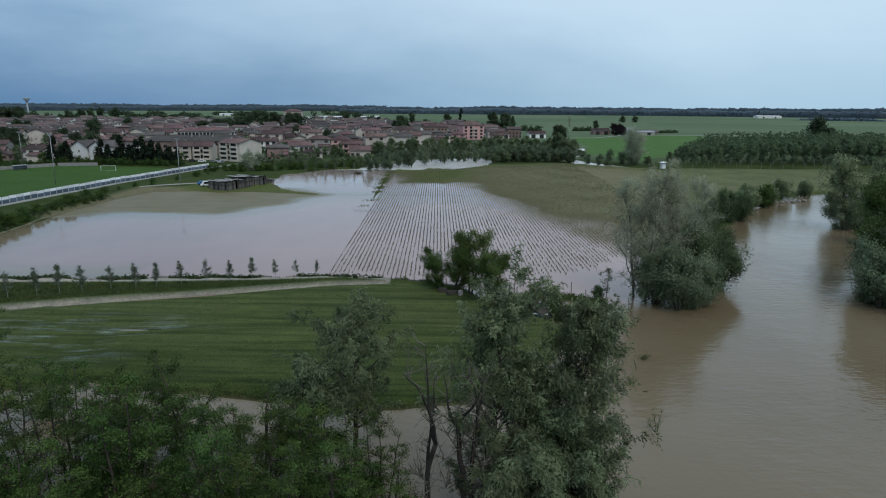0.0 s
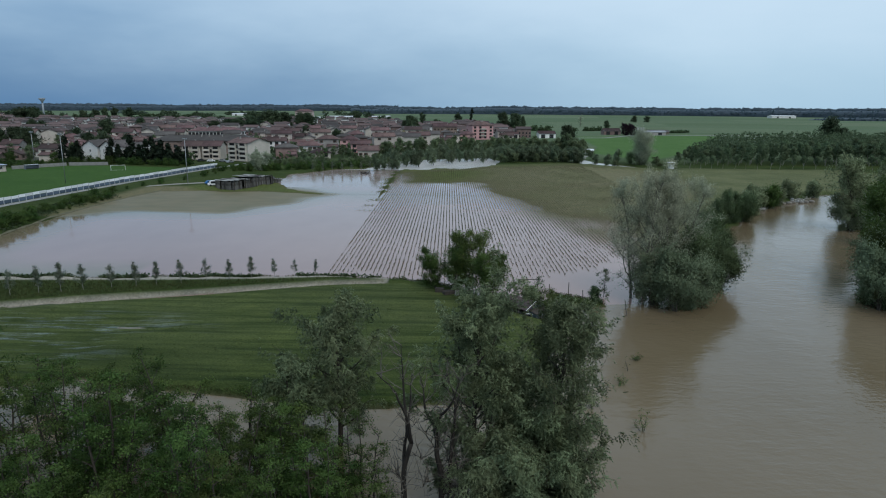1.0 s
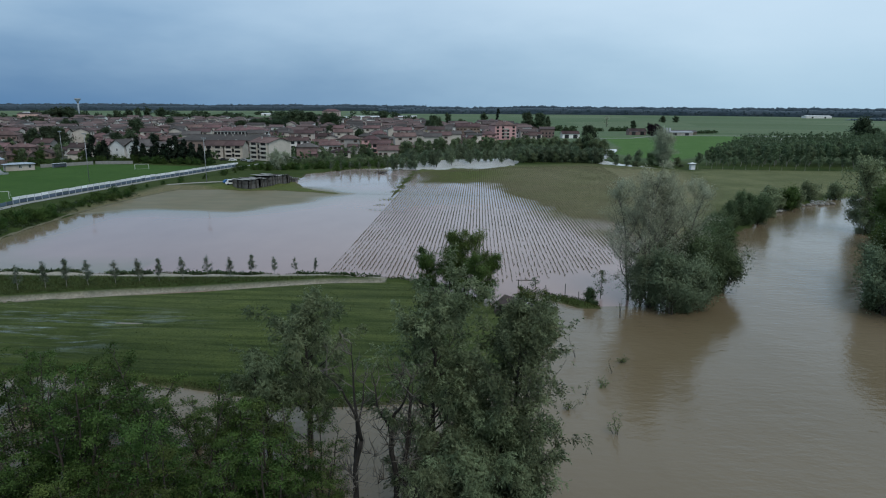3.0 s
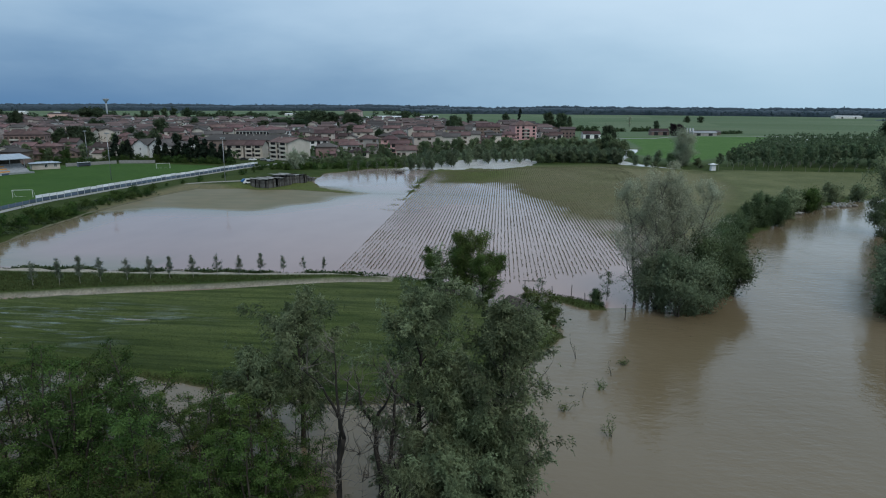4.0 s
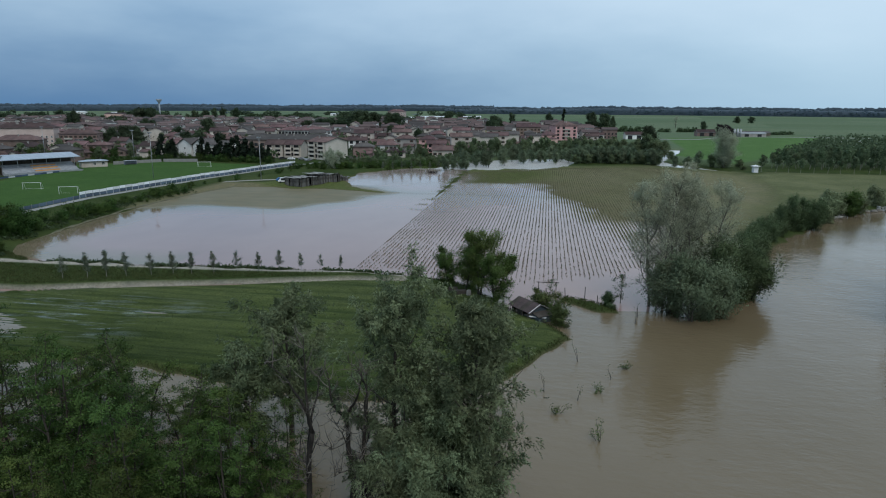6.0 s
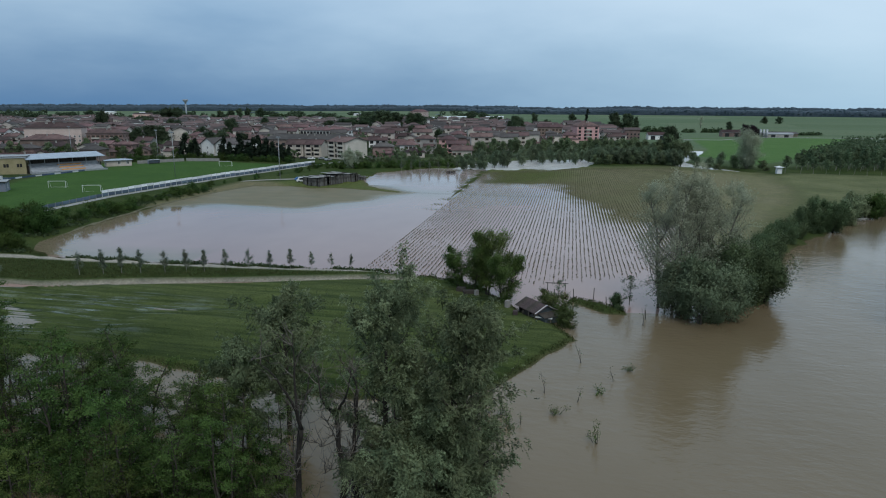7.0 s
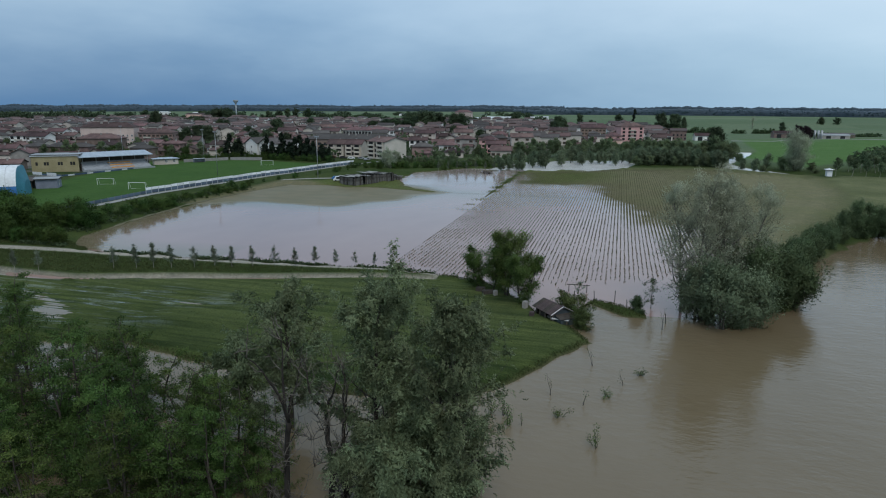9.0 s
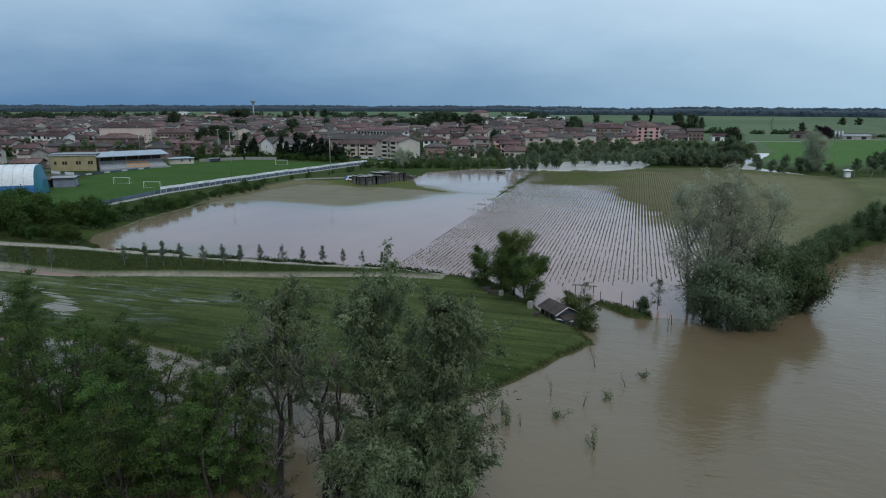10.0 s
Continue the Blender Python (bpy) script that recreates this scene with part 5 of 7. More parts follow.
PALEBUSH = tree_meshes(187, 9.5, 4.2, 0.16, 3, 11, 5, 0.10, 0.40, 14, 0.45, 0.1, POPLAR, leader=0.85, narrow=0.5)
plant("poplar_tree", PALEBUSH, at(-95, 303, 0.4), "pale feathery young poplar before the apartment block", group="scrub before the town")
# hedgerows between the far fields
rng = np.random.RandomState(185)
tips = []
for x0, y0, x1, y1, n, h in ((58, 784, 84, 786, 90, 6.5), (80, 742, 94, 746, 60, 8), (120, 786, 129, 786, 30, 4), (141, 792, 150, 793, 30, 5), (152, 795, 160, 796, 30, 5.5), (186, 742, 250, 752, 110, 3), (-690, 1372, -560, 1380, 260, 8), (1100, 1700, 1500, 1800, 240, 6)):
    t = rng.uniform(0, 1, n)
    for k in range(6):
        tips.append(np.stack((x0 + (x1 - x0) * t + rng.normal(size=n) * 1.2, y0 + (y1 - y0) * t + rng.normal(size=n) * 1.2, 0.9 + h * (0.6 + 0.4 * np.sin(9 * t)) * rng.uniform(0.05, 0.9, n)), 1))
tagged(new("field_hedges", quads("field_hedges", leaf_quads(rng, np.concatenate(tips), 2.2, 0.7, 2, 0, 0.7), LEAF_DARK)), "dark hedgerows between the far fields", "hedge", kind="stuff")

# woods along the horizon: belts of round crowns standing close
# the blue of distant haze is put into the leaf colour
HAZY_WOODS = foliage("hazed_far_wood_leaves", (0.052, 0.080, 0.100), (0.066, 0.096, 0.114), 0.2, 0.0)
rng = np.random.RandomState(190)
belts, fringe = Build(), []
for az0, az1, d0, deep, h, open_ in ((-10, 52, 2040, 200, 20, 0.0), (-10, 52, 2500, 300, 26, 0.0), (-68, -6, 2750, 260, 21, 0.0), (-68, -6, 3300, 400, 28, 0.0),
                                     (-43, -22, 2250, 90, 11, 0.75), (-30, -12, 1900, 60, 8, 0.85), (14, 46, 1650, 50, 8, 0.93)):
    n = int(math.radians(az1 - az0) * d0 / 7.0)
    az = np.radians(np.linspace(az0, az1, n))
    u = az * d0
    tall = h * (0.84 + 0.11 * ripple(u, u * 0, 60.0, 301) + 0.07 * ripple(u, u * 0, 14.0, 302) + 0.05 * rng.normal(size=n))
    if open_:
        tall = tall * np.clip((ripple(u, u * 0, 70.0, 303) - 1.5 * open_ + 0.75) * 3, 0, 1)
    near = d0 + 18 * ripple(u, u * 0, 40.0, 304)
    base = len(belts.v)
    for w, d_, t_ in zip(az, near, tall):
        for back, lift in ((0, -0.02), (0, 0.55), (5, 0.86), (13, 1.0), (deep, 0.96), (deep + 8, 0.0)):
            belts.v.append(((d_ + back) * math.sin(w), (d_ + back) * math.cos(w), 0.4 + t_ * lift))
    for i in range(n - 1):
        if tall[i] + tall[i + 1] < 1.0:
            continue
        for k in range(5):
            q = base + 6 * i + k
            belts.f.append((q, q + 6, q + 7, q + 1))
            belts.m.append(0)
    rows = np.repeat(np.arange(n), 5)
    rows = rows[tall[rows] > 2.5]
    lift = rng.uniform(0.25, 1.02, len(rows))
    dd = near[rows] + np.where(lift > 0.8, rng.uniform(0, 14, len(rows)), -1.0)
    fringe.append(np.stack((dd * np.sin(az[rows]) + rng.normal(size=len(rows)) * 3, dd * np.cos(az[rows]), tall[rows] * lift), 1))
tagged(new("far_woods", smooth(belts.mesh("far_woods", HAZY_WOODS))), "blue-green belt of woods along the horizon", "woods", kind="stuff")
tagged(new("far_wood_fringe", quads("far_wood_fringe", leaf_quads(rng, np.concatenate(fringe), 3.6, 0.9, 2, 0, 0.9), HAZY_WOODS)), "leafy rim of the woods along the horizon", "woods", kind="stuff")

rng = np.random.RandomState(195)
tips = []
for k in range(190):
    az, d_ = math.radians(rng.uniform(-62, -43)), rng.uniform(1230, 1420)
    h, w_ = rng.uniform(9, 20), rng.uniform(6, 10)
    p = rand_unit(rng, 70) * rng.uniform(0.6, 1.0, (70, 1)) * np.array([w_, w_, h * 0.5])
    tips.append(p + np.array([d_ * math.sin(az), d_ * math.cos(az), 0.8 + h * 0.5]))
for k in range(300):
    az = math.radians(rng.uniform(-46, -7))
    d_ = (1180, 1480, 1820)[k % 3] + 45 * math.sin(az * 31 + k % 3) + rng.uniform(-25, 25)
    if math.sin(az * 47 + 2.1 * (k % 3)) + 0.5 * math.sin(az * 131 + k % 3) < 0.05:
        continue
    h, w_ = rng.uniform(6, 13), rng.uniform(6, 13)
    p = rand_unit(rng, 50) * rng.uniform(0.6, 1.0, (50, 1)) * np.array([w_, w_, h * 0.5])
    tips.append(p + np.array([d_ * math.sin(az), d_ * math.cos(az), 0.8 + h * 0.5]))
tagged(new("far_copse", quads("far_copse", leaf_quads(rng, np.concatenate(tips), 3.0, 0.8, 2, 0, 0.8), SHADE)), "dark uneven copse beyond the town", "woods", kind="stuff")

# young crop in rows, half drowned
rng = np.random.RandomState(200)
pts = []
for k in range(-6, 140):
    x0 = -22.4 + ROW * k
    ya = np.interp(x0, (-22.4, -10, 15, 30, 40, 60, 80, 96), (121, 117.5, 118, 129, 150, 190, 230, 290)) + rng.uniform(-2, 4)
    yb = np.interp(x0, (-22.4, 22, 64, 100), (309, 337, 348, 322)) - 2
    yy = np.arange(ya, yb, 0.45)
    yy = yy + rng.uniform(-0.15, 0.15, len(yy))
    xx = x0 - 0.027 * (yy - 120) + rng.normal(size=len(yy)) * 0.05
    keep = rng.uniform(size=len(yy)) < 0.82 + 0.30 * ripple(xx, yy, 6.0, 21) - 0.5 * np.clip((150 - yy) / 40, 0, 1) * rng.uniform(0, 1)
    keep &= xx > -24.4 - 0.032 * (yy - 125)
    keep &= rng.uniform(size=len(yy)) > np.clip((xx - 55) / 35, 0, 0.8)
    keep &= rng.uniform(size=len(yy)) > np.clip(0.30 - k / 12.0, 0, 0.3) * np.clip(0.6 + 0.8 * ripple(xx, yy, 4.0, 51), 0, 1)
    pts.append(np.stack((xx, yy), 1)[keep])
pts = np.concatenate(pts)
dry = terrain(pts[:, 0], pts[:, 1])
pts = pts[(dry < 0.13) | (rng.uniform(size=len(pts)) < 0.8) & (pts[:, 0] < 62)]
pz = np.maximum(terrain(pts[:, 0], pts[:, 1]), 0.0)
crop = np.concatenate((pts, (pz + 0.09)[:, None]), 1)
tufts = []
for k in range(2):
    d = rng.normal(size=crop.shape) * np.array([0.35, 0.8, 0.3]) + np.array([0, 0, 0.8])
    d /= np.linalg.norm(d, axis=1, keepdims=True)
    s = np.cross(d, rand_unit(rng, len(crop)))
    s /= np.linalg.norm(s, axis=1, keepdims=True)
    ln = rng.uniform(0.22, 0.42, (len(crop), 1))
    c = crop + rng.normal(size=crop.shape) * np.array([0.04, 0.12, 0.02])
    tufts.append(np.stack((c - d * ln * 0.4, c + s * ln * 0.24, c + d * ln * 0.6, c - s * ln * 0.24), 1))
tagged(new("crop_rows", quads("crop_rows", np.concatenate(tufts), CROP)), "rows of young crop plants half drowned by the flood", "crop", kind="stuff")

# rank grass on the bund beside the crop
n = 2600
by = 190 + 122 * rng.uniform(0, 1, n) ** 0.7
bx = -25.4 - 0.032 * (by - 125) + rng.normal(size=n) * 1.3
keep = ripple(bx * 0.5, by, 3.0, 81) > -0.2 + 0.8 * np.clip((250 - by) / 60, 0, 1)
bx, by = bx[keep], by[keep]
tips = np.stack((bx, by, np.maximum(terrain(bx, by), 0) + rng.uniform(0.0, 0.14, len(bx))), 1)
tagged(new("bund_grass", quads("bund_grass", leaf_quads(rng, tips, 0.32, 0.14, 3, 0, 0.4), LEAF_LIGHT)), "rank grass on the low bund beside the crop", "grass", kind="stuff")

# coarse grass along the banks and the meadow's rim
rng = np.random.RandomState(210)
cand = np.stack((rng.uniform(-122, 26, 150000), rng.uniform(60, 119, 150000)), 1)
cz = terrain(cand[:, 0], cand[:, 1])
sel = cand[(cz > 0.06) & (cz < 0.28) & (signed(cand[:, 0], cand[:, 1], FLOOD_LANE) > 0.6) & (signed(cand[:, 0], cand[:, 1], FLOODED_GRASS) > 0)][:6000]
bank = cand[(cz > 0.25) & (signed(cand[:, 0], cand[:, 1], FLOOD_LANE) > 0.6) & (signed(cand[:, 0], cand[:, 1], MEADOW) > 0.5) & (signed(cand[:, 0], cand[:, 1], TRACK) > 1.0)][:14000]
g = np.concatenate((sel, bank))
g = np.concatenate((g, (terrain(g[:, 0], g[:, 1]) + 0.12)[:, None]), 1)
blades = []
for k in range(3):
    d = rng.normal(size=g.shape) * 0.4 + np.array([0, 0, 1.0])
    d /= np.linalg.norm(d, axis=1, keepdims=True)
    s = np.cross(d, rand_unit(rng, len(g)))
    ln = rng.uniform(0.18, 0.42, (len(g), 1))
    c = g + rng.normal(size=g.shape) * 0.12
    blades.append(np.stack((c - d * ln * 0.5, c + s * ln * 0.16, c + d * ln * 0.5, c - s * ln * 0.16), 1))
tagged(new("bank_grass", quads("bank_grass", np.concatenate(blades), REED)), "rough green grass along banks and meadow rim", "grass", kind="stuff")

# weeds along the pond's front edge and brambles on its side bank
rng = np.random.RandomState(215)
n = 3200
wx = rng.uniform(-112, -9, n)
wy = np.interp(wx, (-112, -90, -57, -33, -20, -9), (112.2, 113.2, 115.2, 116.9, 118.0, 116.4)) + rng.normal(size=n) * 0.35
keep = (ripple(wx, wy * 0, 3.0, 61) > -0.25) & (rng.uniform(size=n) < np.clip((-wx - 8) / 30, 0.15, 1))
wx, wy = wx[keep], wy[keep]
tips = [np.stack((wx, wy, np.maximum(terrain(wx, wy), 0) + rng.uniform(0.05, 0.55, len(wx)) * (0.7 + 0.6 * ripple(wx, wy * 0, 4.0, 62))), 1)]
n = 2600
by = rng.uniform(124, 214, n)
bx = np.interp(by, (124, 138, 158, 177, 197, 221, 246), (-104.8, -108.4, -111.8, -114.3, -115.0, -113.2, -108)) - 8.5 * rng.uniform(0, 1, n) ** 0.8
low_ = ripple(bx, by, 4.0, 63) > -0.2
tips.append(np.stack((bx, by, terrain(bx, by) + rng.uniform(0.0, 0.6, n)), 1)[low_])
tagged(new("bank_weeds", quads("bank_weeds", leaf_quads(rng, np.concatenate(tips), 0.5, 0.22, 4, 0, 0.5), LEAF_DARK)), "dark weeds and brambles along the pond's banks", "weeds", kind="stuff")

# tufts in the meadow's sward
rng = np.random.RandomState(220)
cand = np.stack((rng.uniform(-66, 17, 90000), rng.uniform(63, 113, 90000)), 1)
cz = terrain(cand[:, 0], cand[:, 1])
sward = (cz > 0.2) & (signed(cand[:, 0], cand[:, 1], MEADOW) < -0.4) & (rng.uniform(size=len(cand)) < 0.55 + 0.45 * ripple(cand[:, 0] * 0.12, cand[:, 1], 0.9, 41))
g = cand[sward][:6000]
g = np.concatenate((g, (terrain(g[:, 0], g[:, 1]) + 0.08)[:, None]), 1)
blades = []
for k in range(2):
    d = rng.normal(size=g.shape) * 0.5 + np.array([0, 0, 0.9])
    d /= np.linalg.norm(d, axis=1, keepdims=True)
    s = np.cross(d, rand_unit(rng, len(g)))
    ln = rng.uniform(0.10, 0.20, (len(g), 1))
    q = g + rng.normal(size=g.shape) * np.array([0.2, 0.1, 0.02])
    blades.append(np.stack((q - d * ln * 0.4, q + s * ln * 0.3, q + d * ln * 0.6, q - s * ln * 0.3), 1))
tagged(new("meadow_grass", quads("meadow_grass", np.concatenate(blades), GRASS)), "tufted green grass of the mown meadow", "grass", kind="stuff")


# ---- buildings ----
def window_mesh(w, h, frame_mat, shutters=False):
    """A window: frame set proud, panes set back, and shutters if it has them. Local y points out of the wall."""
    t, b = 0.09, Build()
    xs = [-w / 2, -w / 2 + t, -t / 2, t / 2, w / 2 - t, w / 2]
    if shutters:
        xs = [-w] + xs + [w]
    off = 1 if shutters else 0
    zs = [0, t, h - t, h]
    n = len(xs)
    b.v = [(x, 0.06, z) for z in zs for x in xs]
    for r in range(3):
        for k in range(n - 1):
            cell = [r * n + k, r * n + k + 1, (r + 1) * n + k + 1, (r + 1) * n + k]
            if r == 1 and k - off in (1, 3):
                m0 = len(b.v)
                b.v.extend((b.v[i][0], 0.012, b.v[i][2]) for i in cell)
                b.f.append(tuple(m0 + i for i in (3, 2, 1, 0)))
                b.m.append(1)
                for i in range(4):
                    b.f.append((cell[i], m0 + i, m0 + (i + 1) % 4, cell[(i + 1) % 4]))
                    b.m.append(0)
            else:
                b.f.append(tuple(cell[::-1]))
                b.m.append(2 if shutters and k in (0, n - 2) else 0)
    ring = [k for k in range(n)] + [n - 1 + n * r for r in (1, 2, 3)] + [3 * n + k for k in range(n - 2, -1, -1)] + [2 * n, n]
    m0 = len(b.v)
    b.v.extend((b.v[i][0], -0.05, b.v[i][2]) for i in ring)
    for i in range(len(ring)):
        j = (i + 1) % len(ring)
        b.f.append((ring[i], ring[j], m0 + j, m0 + i))
        b.m.append(0)
    return b.mesh("window", [frame_mat, GLASS, SHUTTER])


def glass_material():
    m, nt, b = material("window_glass")
    b.inputs["Base Color"].default_value = (0.02, 0.024, 0.028, 1)
    nt.links.new(nrange(nt, nnoise(nt, 2.0, 2), 0.3, 0.7, 0.05, 0.15), b.inputs["Roughness"])
    return m


GLASS = glass_material()
BLUEGREY = surface("blue_grey_panels", (0.17, 0.19, 0.24), (0.23, 0.25, 0.31), 0.5, 8, 0.6, 0.1)
SHUTTER = surface("brown_shutters", (0.075, 0.045, 0.030), (0.110, 0.070, 0.048), 3.0, 6, 0.7, 0.1, per_object=0.3)
WIN = [window_mesh(1.2, 1.5, PAINTWHITE), window_mesh(1.1, 1.5, TIMBER, True), window_mesh(2.2, 1.9, TIMBER_DARK)]


def roof_mesh(w, d, rise, hip, over=0.7):
    """A tiled roof slab with thickness, ridge and eaves; local z = 0 is the wall's top."""
    b = Build()
    W, D = w / 2 + over, d / 2 + over
    drop = -over * rise / (d / 2)
    r = W - D * 0.9 if hip and W > D else W
    th = 0.22
    A, B, C, E = (-W, -D, drop), (W, -D, drop), (W, D, drop), (-W, D, drop)
    R0, R1 = (-r, 0, rise), (r, 0, rise)
    up = lambda p: (p[0], p[1], p[2] + th)
    for face in ((A, B, R1, R0), (C, E, R0, R1)):
        b.face([up(p) for p in face])
        b.face(list(face)[::-1], 1)
    if hip:
        for face in ((B, C, R1), (E, A, R0)):
            b.face([up(p) for p in face])
            b.face(list(face)[::-1], 1)
    ring = (A, B, C, E) if hip else (A, B, R1, C, E, R0)
    for p, q in zip(ring, ring[1:] + ring[:1]):
        b.face([p, q, up(q), up(p)], 1)
    b.tube([(-r, 0, rise + th), (r, 0, rise + th)], [0.16, 0.16], 6, 0)
    return b


def walls_build(w, d, h, rise, hip):
    b = Build()
    b.box(-w / 2, w / 2, -d / 2, d / 2, -1.0, h)
    if not hip:
        for s in (-1, 1):
            x = s * w / 2
            tri = [(x, -d / 2, h), (x, d / 2, h), (x, 0, h + rise)]
            inner = [(x - s * 0.25, p[1], p[2]) for p in tri]
            b.face(tri if s > 0 else tri[::-1])
            b.face(inner[::-1] if s > 0 else inner)
    return b


def balcony_mesh(w, dep=1.2):
    b = Build()
    b.box(-w / 2, w / 2, 0, dep, -0.18, 0.0, 0)
    b.box(-w / 2, w / 2, dep - 0.06, dep, 0.0, 0.95, 1)
    for s in (-1, 1):
        b.box(s * w / 2 - 0.03, s * w / 2 + 0.03, 0, dep - 0.06, 0.0, 0.95, 1)
    return b.mesh("balcony", [CONCRETE, BALUSTRADE])


BALUSTRADE = surface("pale_balustrade", (0.42, 0.39, 0.34), (0.52, 0.49, 0.43), 1.0, 6, 0.8, 0.1)
BALC = [balcony_mesh(3.0), balcony_mesh(5.0)]


def house(name, w, d, storeys, rise, hip, wall, roof, label, category="house", group="town houses", win=0, gap=2.6, balconies=0, chimneys=1, seed=0, extra=0.0, m=None, faces=(0, 2, 3)):
    """A house: walls, roof with chimneys, windows on all four sides storey by storey, balconies on the front (local -y)."""
    rng = random.Random(seed)
    root = thing(name, m or Matrix(), label, category, group)
    h = storeys * 2.9 + 0.4 + extra
    part("wall", walls_build(w, d, h, rise, hip).mesh("wall", wall), root)
    rf = part("roof", roof_mesh(w, d, rise, hip).mesh("roof", [roof, TIMBER_DARK]), root, m=Matrix.Translation((0, 0, h)))
    for c in range(chimneys):
        b = Build()
        b.box(-0.35, 0.35, -0.3, 0.3, -0.8, 1.3, 0)
        b.box(-0.45, 0.45, -0.4, 0.4, 1.3, 1.42, 1)
        x, y = rng.uniform(-0.35, 0.35) * w * (0.5 if hip else 1), rng.choice((-1, 1)) * d * 0.14
        part("chimney", b.mesh("chimney", [GREYWALL, CONCRETE]), rf, m=Matrix.Translation((x, y, rise * 0.72)))
    for face, length, m0 in ((0, w, pose(0, -d / 2, 0, 0, 0, 180)), (1, w, pose(0, d / 2, 0, 0, 0, 0)), (2, d, pose(-w / 2, 0, 0, 0, 0, 90)), (3, d, pose(w / 2, 0, 0, 0, 0, -90))):
        if face not in faces:
            continue
        n = max(1, int(length / gap))
        for s in range(storeys):
            for i in range(n):
                if rng.random() < (0.12 if face == 0 else 0.45) + (0.22 if gap > 5 else 0):
                    continue
                x = (i + 0.5) * length / n - length / 2
                part("window", WIN[win], root, m=m0 @ Matrix.Translation((x, 0, 0.95 + 2.9 * s)))
    for s in range(1, storeys):
        for k in range(balconies):
            x = (k + 0.5) * w / balconies - w / 2
            part("balcony", BALC[0 if w / balconies < 6 else 1], root, m=pose(0, -d / 2, 0, 0, 0, 180) @ Matrix.Translation((x, 0, 2.9 * s + 0.1)))
    return root


Z0 = 0.9
# the buildings that face the sports ground and the flooded fields
house("apartment_block", 14.5, 17, 3, 2.2, False, PALE, ROOF, "cream apartment block with loggias and a tiled roof", "apartment block", "", 2, 16.0, 0, 2, 1, 0.6, pose(-117.6, 356.4, Z0, 0, 0, -25), (0,))
def loggia(w, h, floor_mat):
    """A balcony: a dark sheet on the wall for a deep recess's shade, side piers, slab and parapet."""
    b = Build()
    b.box(-w / 2, w / 2, 0.02, 0.06, 0.0, h, 1)
    b.box(-w / 2 - 0.15, w / 2 + 0.15, 0.0, 1.1, -0.2, 0.0, 0)
    b.box(-w / 2 - 0.15, w / 2 + 0.15, 1.0, 1.1, 0.0, 0.9, 0)
    for s in (-1, 1):
        b.box(s * (w / 2 + 0.05) - 0.12, s * (w / 2 + 0.05) + 0.12, 0.0, 1.0, 0.0, h, 0)
    return b.mesh("loggia", [floor_mat, BLACK_AND_SHADE])


block = bpy.data.objects["apartment_block"]
LOGGIA = loggia(4.6, 2.2, PALE)
LOGGIA_SMALL = loggia(3.2, 2.15, CREAM)
for st in range(4):
    for k in (-1, 1):
        part("loggia", LOGGIA, block, m=pose(0, -8.5, 0, 0, 0, 180) @ Matrix.Translation((3.6 * k, 0, 0.35 + 2.35 * st)))
for i, (x, y, wl) in enumerate(((-150.5, 361.5, CREAM), (-139.6, 362.6, CREAM))):
    row_house = house("terraced_house", 10.2, 11, 2, 2.3, False, wl, ROOF, "pinkish-cream terraced house with loggias and a brown roof", "house", "terraced houses", 2, 12.0, 0, 1, 10 + i, 1.2, pose(x, y, Z0, 0, 0, 4))
    for st in range(3):
        for k in (-1, 1):
            part("loggia", LOGGIA_SMALL, row_house, m=pose(0, -5.5, 0, 0, 0, 180) @ Matrix.Translation((2.5 * k, 0, 0.3 + 2.3 * st)))
for i, (x, y) in enumerate(((-203.5, 360.0), (-191.5, 356.0))):
    house("gabled_house", 12.0, 11.0, 2, 3.0, False, WHITE, ROOF_DARK, "white gabled house with dark roof and balconies", "house", "white gabled houses", 0, 3.4, 0, 1, 20 + i, 0.9, pose(x, y, Z0, 0, 0, -20 + 90))
house("gabled_house", 9.0, 10.0, 2, 2.4, False, WHITE, ROOF_DARK, "white gabled house with dark roof", "house", "white gabled houses", 0, 3.0, 0, 1, 23, 0.5, pose(-179.0, 356.0, Z0, 0, 0, -12))
house("long_block", 62, 17, 2, 3.0, True, BRICK, ROOF_DARK, "long brown building under a big grey-brown hipped roof", "building", "", 2, 4.0, 0, 4, 30, 1.8, pose(-160.0, 404.0, Z0, 0, 0, 6))
house("long_block", 40, 14, 3, 2.4, True, WHITE, ROOF, "long white-banded building with a brown roof", "building", "", 2, 2.6, 0, 3, 31, 0.5, pose(-192.0, 505.0, Z0, 0, 0, 6))
house("pink_apartment_block", 36, 14, 3, 3.0, True, PALEPINK, ROOF, "pale pink three-storey building with a hipped roof", "apartment block", "", 0, 3.0, 0, 3, 32, 4.6, pose(-350.0, 396.0, Z0, 0, 0, 26))
house("brick_apartment_block", 26, 14, 2, 2.5, True, BRICK, ROOF, "red-brown two-storey building with a hipped roof", "apartment block", "", 1, 3.0, 2, 2, 33, 2.4, pose(-311.0, 347.0, Z0, 0, 0, 24))
house("brick_apartment_block", 24, 14, 3, 2.8, True, BRICK, ROOF, "red-brown apartment building with a hipped roof", "apartment block", "", 1, 3.0, 2, 2, 34, 0.6, pose(-318.0, 408.0, Z0, 0, 0, 22))
house("pink_apartment_block", 20, 15, 4, 3.4, True, PINK, ROOF, "pink four-storey apartment block with a red-brown hipped roof", "apartment block", "", 2, 4.4, 1, 2, 35, 0.6, pose(12.5, 592.0, Z0, 0, 0, 22))
